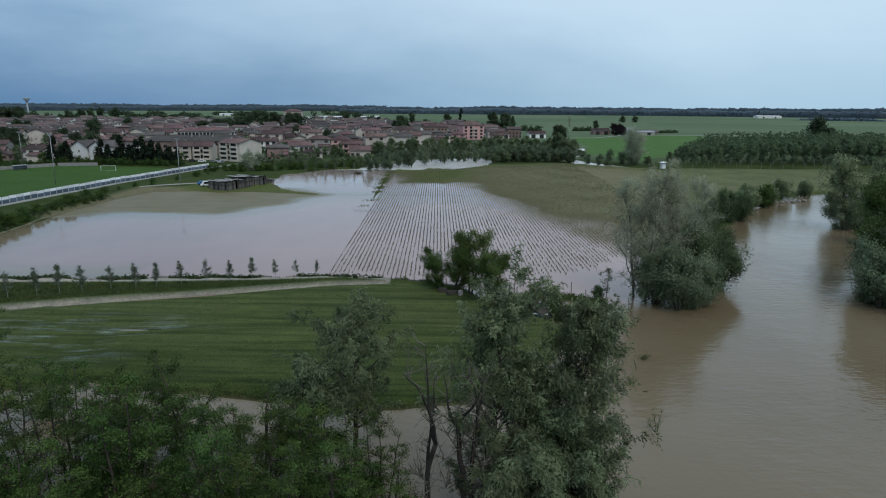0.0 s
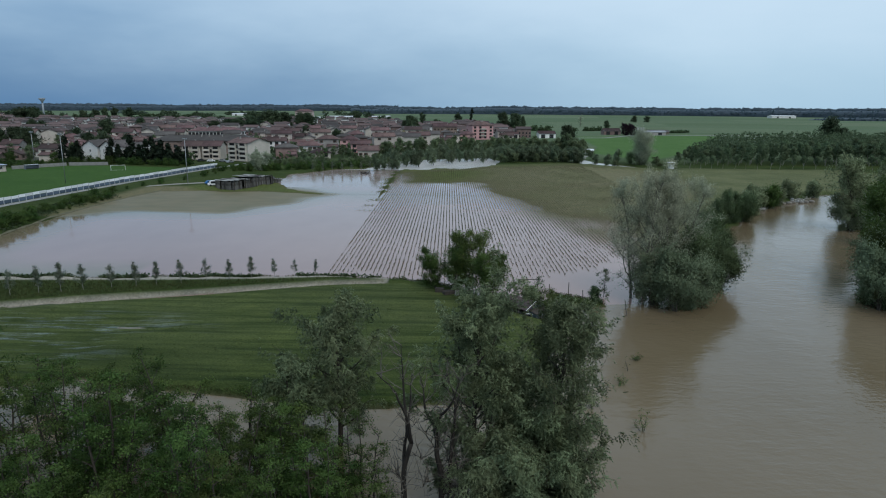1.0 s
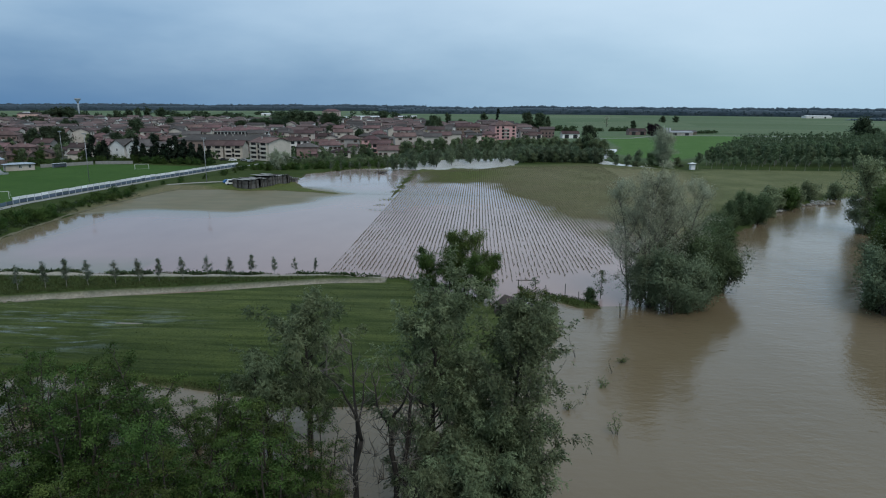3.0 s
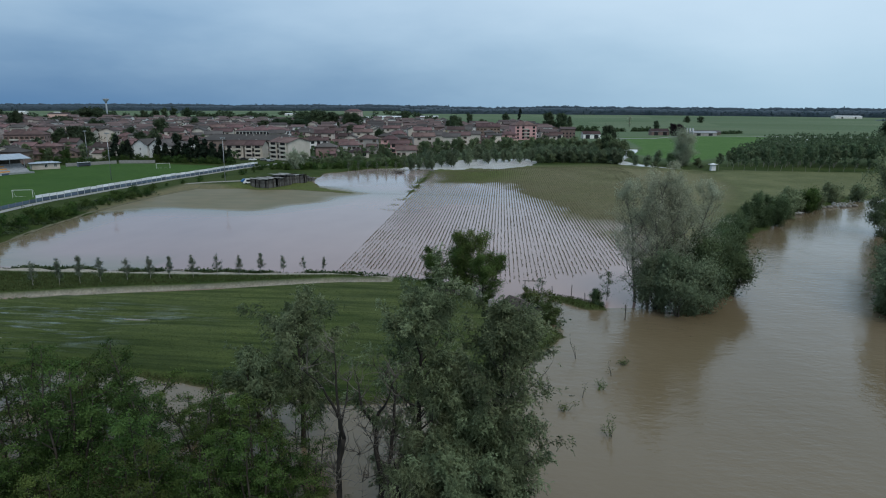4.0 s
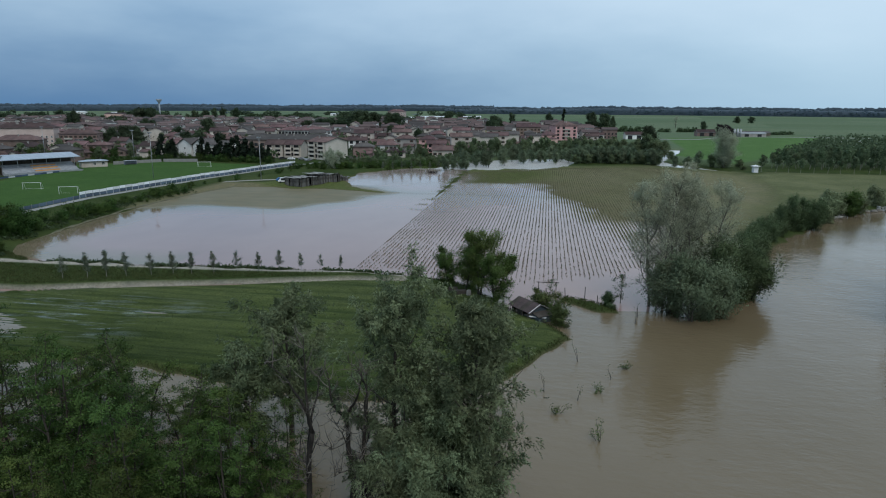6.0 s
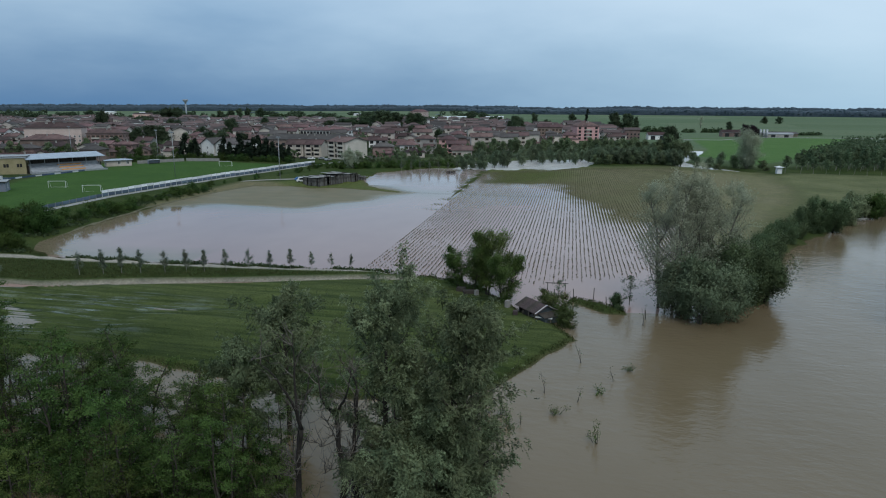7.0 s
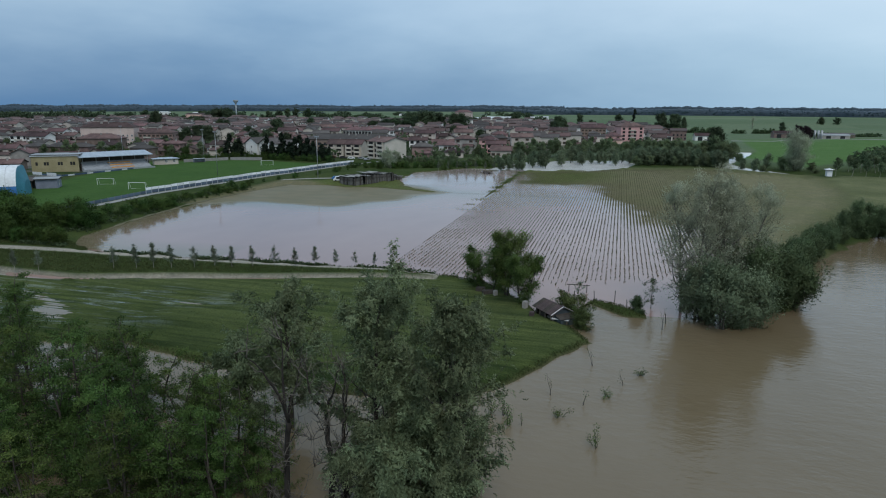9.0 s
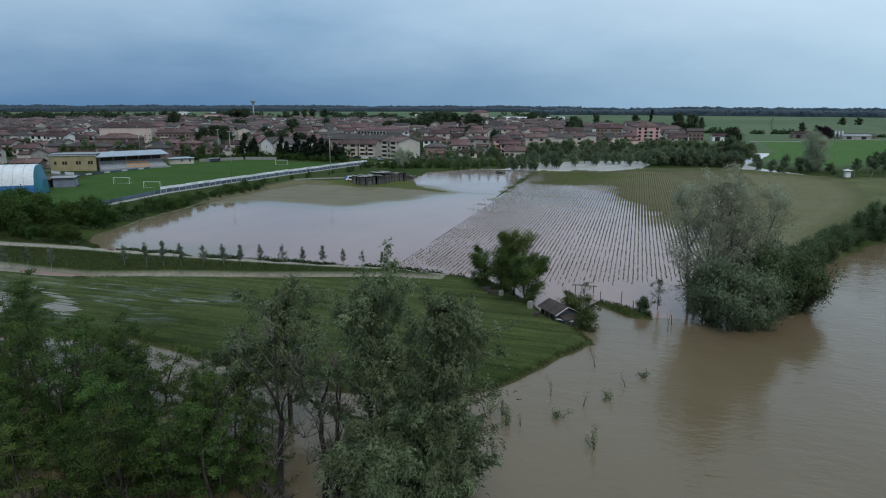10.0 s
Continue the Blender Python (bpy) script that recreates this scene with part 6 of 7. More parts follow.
house("ochre_house", 24, 12, 2, 2.6, False, YELLOW, ROOF_DARK, "ochre two-storey farm building with a grey-brown roof", "house", "", 1, 3.0, 0, 1, 36, 1.6, pose(-46.0, 606.0, Z0, 0, 0, 8))
house("red_house", 22, 12, 3, 2.6, False, BRICK, ROOF, "red-brown house with a tiled roof", "house", "", 1, 3.0, 0, 1, 37, 1.0, pose(-20.0, 622.0, Z0, 0, 0, 8))
house("villa", 12, 12, 1, 2.2, True, CREAM, ROOF, "low villa with a hipped orange-brown roof", "house", "", 1, 2.6, 0, 1, 38, 0.6, pose(-57.0, 388.0, Z0, 0, 0, 10))
house("villa", 13, 11, 2, 2.2, True, WHITE, ROOF, "pale two-storey villa with a hipped roof", "house", "", 1, 2.6, 1, 1, 39, 0.0, pose(-92.0, 392.0, Z0, 0, 0, 8))
house("tall_pale_block", 30, 18, 5, 3.5, True, PALEPINK, ROOF, "tall pink block with an orange roof far off in the town", "building", "", 0, 3.2, 0, 2, 40, 2.0, pose(-286.0, 1160.0, Z0, 0, 0, 4))

# the rest of the town: nearest houses one by one
KINDS = []
rng = random.Random(55)
for k in range(20):
    w, d = rng.uniform(9.5, 15.5), rng.uniform(8.0, 10.5)
    wall = rng.choice((WHITE, WHITE, CREAM, CREAM, PALE, PALE, BRICK, PINK, GREYWALL, CREAM))
    word = {"white_render": "white", "cream_render": "cream", "weathered_brick_render": "red-brown", "pink_render": "pink", "ochre_render": "ochre", "grey_render": "grey", "pale_cream_render": "pale cream"}[wall.name]
    st, hip = rng.choice((2, 2, 2, 3, 1)), rng.random() < 0.5
    KINDS.append(house("house", w, d, st, rng.uniform(1.5, 2.2), hip, wall, ROOF if rng.random() < 0.75 else ROOF_DARK, "%s %s-storey house with a %s brown tiled roof" % (word, ("one", "two", "three")[st - 1], "hipped" if hip else "gabled"), "house", "town houses", rng.choice((0, 1, 1, 2)), 3.6 if k < 10 else 5.2, rng.choice((0, 0, 1)) if k < 10 else 0, 1, 60 + k, faces=(0, 2, 3) if k < 10 else (0,)))
    # a lower wing with its own roof, and a rooflight or an aerial
    wing_w, wing_d, wing_h, side_ = w * rng.uniform(0.35, 0.6), d * rng.uniform(0.55, 0.8), rng.choice((2.6, 3.2, 4.6)), rng.choice((-1, 1))
    if st > 1:
        wm = Matrix.Translation((side_ * (w / 2 - wing_w / 2 - 0.4), -d / 2 - wing_d / 2 + 0.3, 0))
        part("wing", walls_build(wing_w, wing_d, wing_h, 1.2, True).mesh("wing", wall), KINDS[-1], m=wm)
        part("wing_roof", roof_mesh(wing_w, wing_d, 1.2, True, 0.5).mesh("wing_roof", [ROOF, TIMBER_DARK]), KINDS[-1], m=wm @ Matrix.Translation((0, 0, wing_h)))
taken = [(-350, 396, 26), (-338, 372, 14), (-322, 378, 14), (-318, 408, 18), (-311, 347, 20), (-117, 356, 15), (-145, 362, 13), (-197, 358, 16), (-179, 356, 8), (-160, 404, 36), (-135, 406, 20), (-185, 402, 20), (-192, 505, 24), (-338, 392, 24), (-318, 352, 20), (-298, 405, 18), (12, 592, 20), (-46, 606, 18), (-20, 622, 18)]
taken += [(-57, 388, 13), (-92, 392, 13), (-356, 660, 16), (-395, 470, 22), (-420, 730, 12), (-306, 552, 15), (-296, 535, 10), (-290, 428, 16), (-306, 424, 16), (-316, 424, 12), (-276, 412, 10), (-236, 770, 14), (-215, 815, 16), (-58, 668, 10), (-545, 690, 16), (-570, 788, 16)]
near_lots, far_lots = [], []
y = 352.0
while y < 1060:
    left, right = 30 - 1.36 * y, np.interp(y, (350, 380, 430, 520, 600, 700, 900, 1330), (-76, -62, -38, -10, 58, 42, 20, -120))
    if y < 365:
        right = -205
    x = right
    while x > left:
        px, py = x + rng.uniform(-2, 2), y + rng.uniform(-3, 3) + 0.10 * (x + 200) * (1 if y > 420 else 0.2)
        ok = all(math.hypot(px - a, py - b) > r + 6 for a, b, r in taken) and rng.random() > (0.14 if y < 700 else 0.30) and not (px < -222 and py < 318)
        if ok and not (y > 900 and px > -90):
            (near_lots if len(near_lots) < 262 and y < 640 else far_lots).append((px, py, rng.choice((0, 0, 0, 90)) + rng.choice((6, 9, 14)) + rng.uniform(-5, 5)))
        x -= rng.uniform(15.5, 20)
    y += rng.uniform(18, 21.5) if y < 640 else rng.uniform(21, 27)
for k in range(24):
    px, py = -246 - 13.5 * (k % 12) + rng.uniform(-2, 2), 306 + 22 * (k // 12) + 0.0 * k + rng.uniform(-4, 4)
    if all(math.hypot(px - a, py - b) > r + 5 for a, b, r in taken):
        near_lots.append((px, py, rng.choice((8, 14, 98, 104)) + rng.uniform(-5, 5)))
near_lots += [(-258, 236, 30), (-274, 258, 120), (-284, 224, 28), (-300, 250, 34), (-266, 280, 30), (-320, 222, 125), (-312, 282, 30), (-290, 198, 30), (-262, 212, 118), (-334, 254, 30)]
DULL = [k for k in range(20) if KINDS[k]["label"].split()[0] in ("red-brown", "grey", "cream") and "three" not in KINDS[k]["label"]]
for i, (x, y, a) in enumerate(near_lots):
    if i < len(KINDS):
        KINDS[i].matrix_basis = pose(x, y, Z0, 0, 0, a)
    else:
        copy_thing(KINDS[rng.choice(DULL)] if y < 405 and x < -212 else KINDS[rng.randrange(10) if y < 440 else rng.randrange(10, 20)], pose(x, y, Z0, 0, 0, a))

# further off the houses are too many to count
b = Build()
for x, y, a in far_lots:
    w, d, h, rise, hip = rng.uniform(10, 17), rng.uniform(8.5, 11), rng.choice((6.2, 6.2, 6.2, 8.6, 4.2)), rng.uniform(1.5, 2.3), rng.random() < 0.5
    turn = pose(x, y, Z0, 0, 0, a)
    wm, rm = rng.choice((0, 0, 1, 1, 2)), rng.choice((3, 3, 3, 4))
    for src, lift, mats in ((walls_build(w, d, h, rise, hip), 0, (wm, wm)), (roof_mesh(w, d, rise, hip), h, (rm, 5))):
        n = len(b.v)
        b.v.extend(tuple(turn @ Vector((p[0], p[1], p[2] + lift))) for p in src.v)
        b.f.extend(tuple(n + i for i in fc) for fc in src.f)
        b.m.extend(mats[k] for k in src.m)
    for s in range(int(h // 2.9)):
        for i in range(int(w / 3.2)):
            wx = (i + 0.5) * 3.2 - w / 2 + 0.3
            b.face([turn @ Vector(p) for p in ((wx, -d / 2 - 0.06, 1 + 2.9 * s), (wx + 1.3, -d / 2 - 0.06, 1 + 2.9 * s), (wx + 1.3, -d / 2 - 0.06, 2.5 + 2.9 * s), (wx, -d / 2 - 0.06, 2.5 + 2.9 * s))], 6)


def far_roofs():
    """Roof tiles whose tone changes from roof to roof."""
    m, nt, b = material("far_terracotta_roofs")
    geo = nt.nodes.new("ShaderNodeNewGeometry")
    tone = nmix(nt, geo.outputs["Random Per Island"], (0.056, 0.035, 0.034), (0.142, 0.088, 0.083))
    nt.links.new(nmix(nt, nrange(nt, nnoise(nt, 1.2, 4), 0.3, 0.7, 0.0, 0.4), tone, (0.080, 0.066, 0.062)), b.inputs["Base Color"])
    b.inputs["Roughness"].default_value = 0.85
    return m


ROOF_FAR = far_roofs()
tagged(new("far_town", b.mesh("far_town", [WHITE, CREAM, BRICK, ROOF_FAR, ROOF_DARK, TIMBER_DARK, GLASS])), "crowded brown-roofed houses of the town further off", "houses", kind="stuff")
# garden trees between the houses
GARDEN = [MID[1], MID[0], MID[5]]
for i in range(96):
    y = rng.uniform(346, 720)
    x = rng.uniform(max(-480, 30 - 1.3 * y), np.interp(y, (350, 430, 520, 600, 700), (-70, -38, -5, 60, 50)))
    if all(math.hypot(x - a, y - b) > r for a, b, r in taken[:21]):
        plant("garden_tree", GARDEN[i % 3], at(x, y, i, rng.uniform(0.5, 0.9), z=Z0), "dark green garden tree between the houses", group="garden trees in the town")


for i in range(22):
    x = -206 - 6.2 * i + rng.uniform(-3, 3)
    plant("garden_tree", CORNER if i % 2 else MID[0], at(x, np.interp(x, (-340, -250, -206), (292, 302, 336)) + rng.uniform(-8, 10), i, rng.uniform(0.7, 1.0), z=Z0), "dark green garden tree between the houses", group="garden trees in the town")
# hedges and shrubs in the gardens
srb = np.random.RandomState(77)
n = 900
yy = srb.uniform(345, 900, n)
xx = srb.uniform(np.maximum(-620, 30 - 1.3 * yy), np.interp(yy, (350, 430, 520, 600, 700, 900), (-70, -38, -5, 55, 40, 0)))
tips = [np.stack((xx + srb.normal(size=n) * 1.6, yy + srb.normal(size=n) * 1.6, Z0 + srb.uniform(0.3, 4.6, n)), 1) for k in range(9)]
tagged(new("garden_shrubs", quads("garden_shrubs", leaf_quads(srb, np.concatenate(tips), 1.9, 0.5, 2, 0, 0.8), LEAF_DARK)), "dark shrubs and hedges in the town's gardens", "shrub", kind="stuff")


# halls, silos and tower on the edge of the town
def hall(name, x, y, a, w, d, h, wall, roof, label, rise=1.2):
    root = thing(name, pose(x, y, Z0, 0, 0, a), label, "hall", "halls")
    part("wall", walls_build(w, d, h, rise, False).mesh("wall", wall), root)
    part("roof", roof_mesh(w, d, rise, False, 0.4).mesh("roof", [roof, GALV]), root, m=Matrix.Translation((0, 0, h)))
    bb = Build()
    bb.box(-2, 2, -0.08, 0.02, 0, min(3.6, h - 0.5))
    gate = bb.mesh("gate", BLACK_AND_SHADE)
    for k in (-0.25, 0.25):
        part("gate", gate, root, m=Matrix.Translation((k * w, -d / 2, 0)))
    return root


SHEETWHITE = surface("white_roof_sheets", (0.66, 0.67, 0.68), (0.76, 0.77, 0.78), 0.1, 10, 0.5, 0.0)
for x, y, a, w, d, h in ((-275, 1240, 4, 50, 30, 4.5), (-255, 1330, 4, 60, 30, 4.5), (-178, 1320, 5, 24, 20, 5), (-150, 1240, 5, 12, 10, 7), (-390, 1150, 3, 40, 14, 3.0), (795, 1708, 0, 60, 26, 5), (-1226, 1520, 10, 26, 16, 7), (-1180, 1600, 10, 30, 14, 4), (-560, 1620, 4, 40, 16, 4), (-640, 1560, 4, 30, 16, 4), (205, 505, 8, 26, 9, 5)):
    hall("hall", x, y, a, w, d, h, WHITE, SHEETWHITE, "pale industrial hall with a white sheet roof")
hall("barn", 152, 700, 8, 18, 10, 4.0, BRICK, ROOF, "brick barn with a red-brown roof", 2.4)
hall("farm_shed", 203, 722, 4, 30, 11, 3.0, TIMBER, ROOF_DARK, "long low farm shed with a grey roof")
hall("farm_shed", 196, 700, 4, 24, 9, 3.0, GREYWALL, ROOF_GREY, "low farm shed with a grey roof")
hall("farmhouse", 75, 620, 10, 16, 9, 4.0, WHITE, ROOF, "low white farmhouse with a brown roof", 2.4)
hall("farmhouse", 42, 612, 6, 13, 8, 3.6, CREAM, ROOF, "cream farmhouse with a brown roof", 2.0)
hall("storehouse", -855, 1165, 10, 40, 22, 8.5, PINK, ROOF, "long dull pink storehouse beyond the town", 2.5)
for i in range(3):
    root = thing("silo", pose(177.5 + 2.6 * i, 690 - 1.0 * i, Z0), "pale cylindrical farm silo with a domed cap", "silo", "farm silos")
    b = Build()
    b.tube([(0, 0, -0.5), (0, 0, 7.2)], [0.95, 0.95], 20)
    part("drum", smooth(b.mesh("drum", GALV)), root)
    b = Build()
    b.tube([(0, 0, 7.2), (0, 0, 7.6), (0, 0, 7.9)], [1.0, 0.7, 0.15], 20)
    part("cap", b.mesh("cap", GALV), root)
TOWERPAINT = surface("pale_tower_concrete", (0.26, 0.29, 0.32), (0.34, 0.37, 0.40), 0.2, 6, 0.8, 0.1)
root = thing("water_tower", pose(-717, 1098, Z0), "pale concrete water tower with a flared bowl", "water tower")
b = Build()
b.tube([(0, 0, -0.5), (0, 0, 29)], [1.5, 1.2], 20)
part("shaft", smooth(b.mesh("shaft", TOWERPAINT)), root)
b = Build()
b.tube([(0, 0, 29), (0, 0, 31.5), (0, 0, 35), (0, 0, 36.6), (0, 0, 37.0)], [1.3, 2.0, 4.9, 5.2, 3.0], 28)
part("bowl", smooth(b.mesh("bowl", TOWERPAINT)), root)

# ---- sports ground ----
def along(a, b, s):
    v = Vector((b[0] - a[0], b[1] - a[1], 0))
    return Vector((*a, 0)) + v.normalized() * s, math.atan2(v.y, v.x)


SHEETPALE = surface("pale_painted_metal", (0.50, 0.52, 0.54), (0.60, 0.62, 0.64), 0.5, 6, 0.6, 0.05)
FENCE = [(-141.5, 128), (-138.2, 149), (-139.6, 190), (-133.0, 252), (-120.2, 316)]
root = thing("sports_ground_fence", pose(0, 0, 0), "grey fence with white boards along the football ground", "fence")
post = Build()
post.box(-0.07, 0.07, -0.05, 0.05, 0, 2.0)
post = post.mesh("post", SHEETPALE)
dull_post = Build()
dull_post.box(-0.04, 0.04, -0.04, 0.04, 0, 1.3)
dull_post = dull_post.mesh("post", GREYWALL)
board = Build()
board.box(-1.45, 1.45, -0.03, 0.03, 1.15, 2.05)
BOARD_PAINT = surface("white_fence_boards", (0.70, 0.72, 0.74), (0.82, 0.83, 0.84), 0.5, 6, 0.6, 0.05, per_object=0.18)
board = board.mesh("board", BOARD_PAINT)
mesh_b = Build()
mesh_b.box(-1.45, 1.45, -0.015, 0.015, 0.05, 1.12)
FENCE_LOW = surface("blue_grey_fence_panel", (0.070, 0.105, 0.150), (0.120, 0.160, 0.210), 0.8, 6, 0.7, 0.1, per_object=0.3)
mesh_b = mesh_b.mesh("panel", FENCE_LOW)
for p, q in zip(FENCE, FENCE[1:]):
    length = math.hypot(q[0] - p[0], q[1] - p[1])
    n = max(1, round(length / 3))
    for i in range(n):
        c, ang = along(p, q, (i + 0.5) * length / n)
        zz = gz_at(c.x, c.y)
        mm = Matrix.Translation((c.x, c.y, zz)) @ Matrix.Rotation(ang, 4, "Z")
        part("panel", mesh_b, root, m=mm)
        if c.y > 187:
            part("board", board, root, m=mm @ pose(0, 0, rng.uniform(-0.08, 0.08)))
        part("post", post if c.y > 187 else dull_post, root, m=mm @ Matrix.Translation((-1.5, -0.09, 0)))

# the lane beside it
b = Build()
LANE_MID = [(-144, 118), (-136.0, 149), (-137.4, 190), (-130.8, 252), (-118.0, 317), (-108, 350)]
for p, q in zip(LANE_MID, LANE_MID[1:]):
    n = 10
    for i in range(n):
        quad = []
        for k, s in ((i, -1), (i + 1, -1), (i + 1, 1), (i, 1)):
            x, y = p[0] + (q[0] - p[0]) * k / n, p[1] + (q[1] - p[1]) * k / n
            x += s * 1.5
            quad.append((x, y, gz_at(x, y) + 0.06))
        b.face(quad[::-1])
tagged(new("lane", b.mesh("lane", CONCRETE)), "pale narrow lane along the sports ground", "road", kind="structure")
bank_path = Build()
BANK_LINE = [(-102.8, 124), (-106.3, 132), (-109.5, 145), (-111.9, 160), (-113.6, 176), (-114.1, 192), (-113.5, 208), (-111.7, 224), (-109.3, 236)]
for p, q in zip(BANK_LINE, BANK_LINE[1:]):
    for i in range(8):
        quad = []
        for k, side_ in ((i, -1), (i + 1, -1), (i + 1, 1), (i, 1)):
            x, y = p[0] + (q[0] - p[0]) * k / 8, p[1] + (q[1] - p[1]) * k / 8
            x += side_ * (0.32 + 0.15 * math.sin(y * 0.9))
            quad.append((x, y, gz_at(x, y) + 0.07))
        bank_path.face(quad[::-1])
b = Build()
SIDE = [(-118, 240), (-111, 246), (-100, 252), (-88, 256), (-82, 262)]
for p, q in zip(SIDE, SIDE[1:]):
    for i in range(4):
        quad = []
        for k, s in ((i, -1), (i + 1, -1), (i + 1, 1), (i, 1)):
            x, y = p[0] + (q[0] - p[0]) * k / 4, p[1] + (q[1] - p[1]) * k / 4 + s * 2.0
            quad.append((x, y, gz_at(x, y) + 0.06))
        b.face(quad)
tagged(new("bank_path", bank_path.mesh("bank_path", surface("trodden_bank_earth", (0.095, 0.092, 0.055), (0.150, 0.140, 0.090), 0.8, 8, 0.95, 0.3))), "trodden pale path along the pond's edge", "path", kind="structure")
tagged(new("gravel_path", b.mesh("gravel_path", surface("pale_gravel", (0.24, 0.22, 0.19), (0.33, 0.31, 0.27), 0.5, 10, 0.95, 0.3))), "pale gravel path to the shed", "road", kind="structure")

b = Build()
FARM_ROAD = [(98, 622), (132, 628), (168, 680), (196, 690), (232, 694), (300, 690), (420, 700)]
for p, q in zip(FARM_ROAD, FARM_ROAD[1:]):
    b.face([(p[0], p[1] - 3.5, 0.98), (q[0], q[1] - 3.5, 0.98), (q[0], q[1] + 3.5, 0.98), (p[0], p[1] + 3.5, 0.98)])
tagged(new("farm_road", b.mesh("farm_road", CONCRETE)), "pale farm road between green fields", "road", kind="structure")


def goal(x, y, ang, w=6.0):
    root = thing("football_goal", Matrix.Translation((x, y, gz_at(x, y))) @ Matrix.Rotation(ang, 4, "Z"), "white football goal on the grass", "goal", "football goals")
    for s in (0, w):
        b = Build()
        b.tube([(s, 0, -0.1), (s, 0, 2.44)], [0.065, 0.065], 10)
        part("post", b.mesh("post", PAINTWHITE), root)
    b = Build()
    b.tube([(-0.06, 0, 2.44), (w + 0.06, 0, 2.44)], [0.065, 0.065], 10)
    part("crossbar", b.mesh("crossbar", PAINTWHITE), root)
    b = Build()
    for s in (0, w):
        b.tube([(s, 0, 2.40), (s, 1.0, 2.2), (s, 2.0, 0.0)], [0.03, 0.03, 0.03], 6)
    b.tube([(0, 2.0, 0.03), (w, 2.0, 0.03)], [0.03, 0.03], 6)
    part("net_frame", b.mesh("net_frame", PAINTWHITE), root)


goal(-176.2, 203.6, 0.36)
goal(-155.0, 196.2, 0.34)
goal(-161.0, 293.4, 0.35)
goal(-161.5, 145.5, 0.35)

# floodlight masts, and second a utility pole by the lane with their lamp bar
for x, y, h in ((-153.2, 246.5, 18.5), (-106.5, 249.6, 17.0), (-213, 318, 16), (-252, 300, 18)):
    root = thing("floodlight_mast", pose(x, y, 0.8), "slim grey floodlight mast at the football ground", "mast", "floodlight masts")
    b = Build()
    b.tube([(0, 0, -0.3), (0, 0, h)], [0.15, 0.09], 10)
    part("pole", smooth(b.mesh("pole", GALV)), root)
    b = Build()
    b.box(-0.9, 0.9, -0.08, 0.08, h, h + 0.14)
    for k in (-0.7, 0, 0.7):
        b.box(k - 0.22, k + 0.22, -0.25, 0.12, h + 0.14, h + 0.5)
    part("lamp_bar", b.mesh("lamp_bar", GALV), root)
# grandstand: stepped seats under a blue-grey roof, with ochre changing rooms at its end
STAND = Matrix.Translation((-214.5, 255.0, 0.9)) @ Matrix.Rotation(math.atan2(25.7, 13.7), 4, "Z")
root = thing("grandstand", STAND, "football grandstand with orange and grey seats under a blue-grey roof", "grandstand")
SEATGREY = surface("grey_seat_steps", (0.32, 0.33, 0.35), (0.42, 0.43, 0.45), 0.8, 8, 0.8, 0.2)
SEATORANGE = surface("orange_seats", (0.62, 0.28, 0.07), (0.70, 0.36, 0.12), 0.8, 8, 0.7, 0.1)
for k in range(8):
    b = Build()
    b.box(-15, 15, 1.25 * k - 4.0, 1.25 * k - 2.75, -0.5, 0.45 + 0.48 * k)
    part("step", b.mesh("step", SEATGREY), root)
    if k in (1, 3, 5):
        b = Build()
        for s in range(14):
            b.box(-3 + 0.72 * s, -3 + 0.72 * s + 0.66, 1.25 * k - 3.75, 1.25 * k - 3.05, 0.45 + 0.48 * k, 0.92 + 0.48 * k)
        part("seat_row", b.mesh("seat_row", SEATORANGE), root, "row of orange seats")
# the back wall's dark colour stands in for the shade under the roof
b = Build()
b.box(-15.2, 15.2, 6.0, 6.3, -0.5, 7.0)
for s in (-15.2, 15.0):
    b.box(s, s + 0.2, 0.5, 6.0, -0.5, 3.4)
part("back_wall", b.mesh("back_wall", TIMBER_DARK), root)
STANDROOF = surface("blue_grey_roof_sheet", (0.30, 0.35, 0.41), (0.40, 0.45, 0.51), 0.2, 10, 0.45, 0.05, stretch=(6, 1, 1))
b = Build()
b.face([(-16.5, -1.5, 6.4), (16.5, -1.5, 6.4), (16.5, 8.5, 8.0), (-16.5, 8.5, 8.0)])
b.face([(-16.5, -1.5, 6.15), (-16.5, 8.5, 7.75), (16.5, 8.5, 7.75), (16.5, -1.5, 6.15)])
b.face([(-16.5, -1.5, 6.15), (16.5, -1.5, 6.15), (16.5, -1.5, 6.4), (-16.5, -1.5, 6.4)])
for s in (-1, 1):
    pts = [(s * 16.5, -1.5, 6.15), (s * 16.5, 8.5, 7.75), (s * 16.5, 8.5, 8.0), (s * 16.5, -1.5, 6.4)]
    b.face(pts if s > 0 else pts[::-1])
part("roof", b.mesh("roof", STANDROOF), root)
for k in range(6):
    b = Build()
    b.box(-14.6 + 5.8 * k, -14.4 + 5.8 * k, 0.6, 0.8, 0.8, 6.6)
    part("column", b.mesh("column", GALV), root)
b = Build()
b.box(-16, 16, -4.4, -4.3, 0.0, 0.8)
part("railing", b.mesh("railing", GALV), root)
club = house("clubhouse", 19, 10, 2, 0.4, True, YELLOW, ROOF_GREY, "ochre clubhouse with paired dark windows and a flat roof", "clubhouse", "", 2, 3.4, 0, 0, 70, 1.4, pose(-233.5, 240.0, Z0, 0, 0, 34), faces=())
SLOT = window_mesh(0.9, 1.5, TIMBER_DARK)
for x in (-7.6, -6.5, -2.6, -1.5, 3.0, 4.1, 7.4):
    part("window", SLOT, club, m=pose(0, -5, 0, 0, 0, 180) @ Matrix.Translation((x, 0, 3.0)))
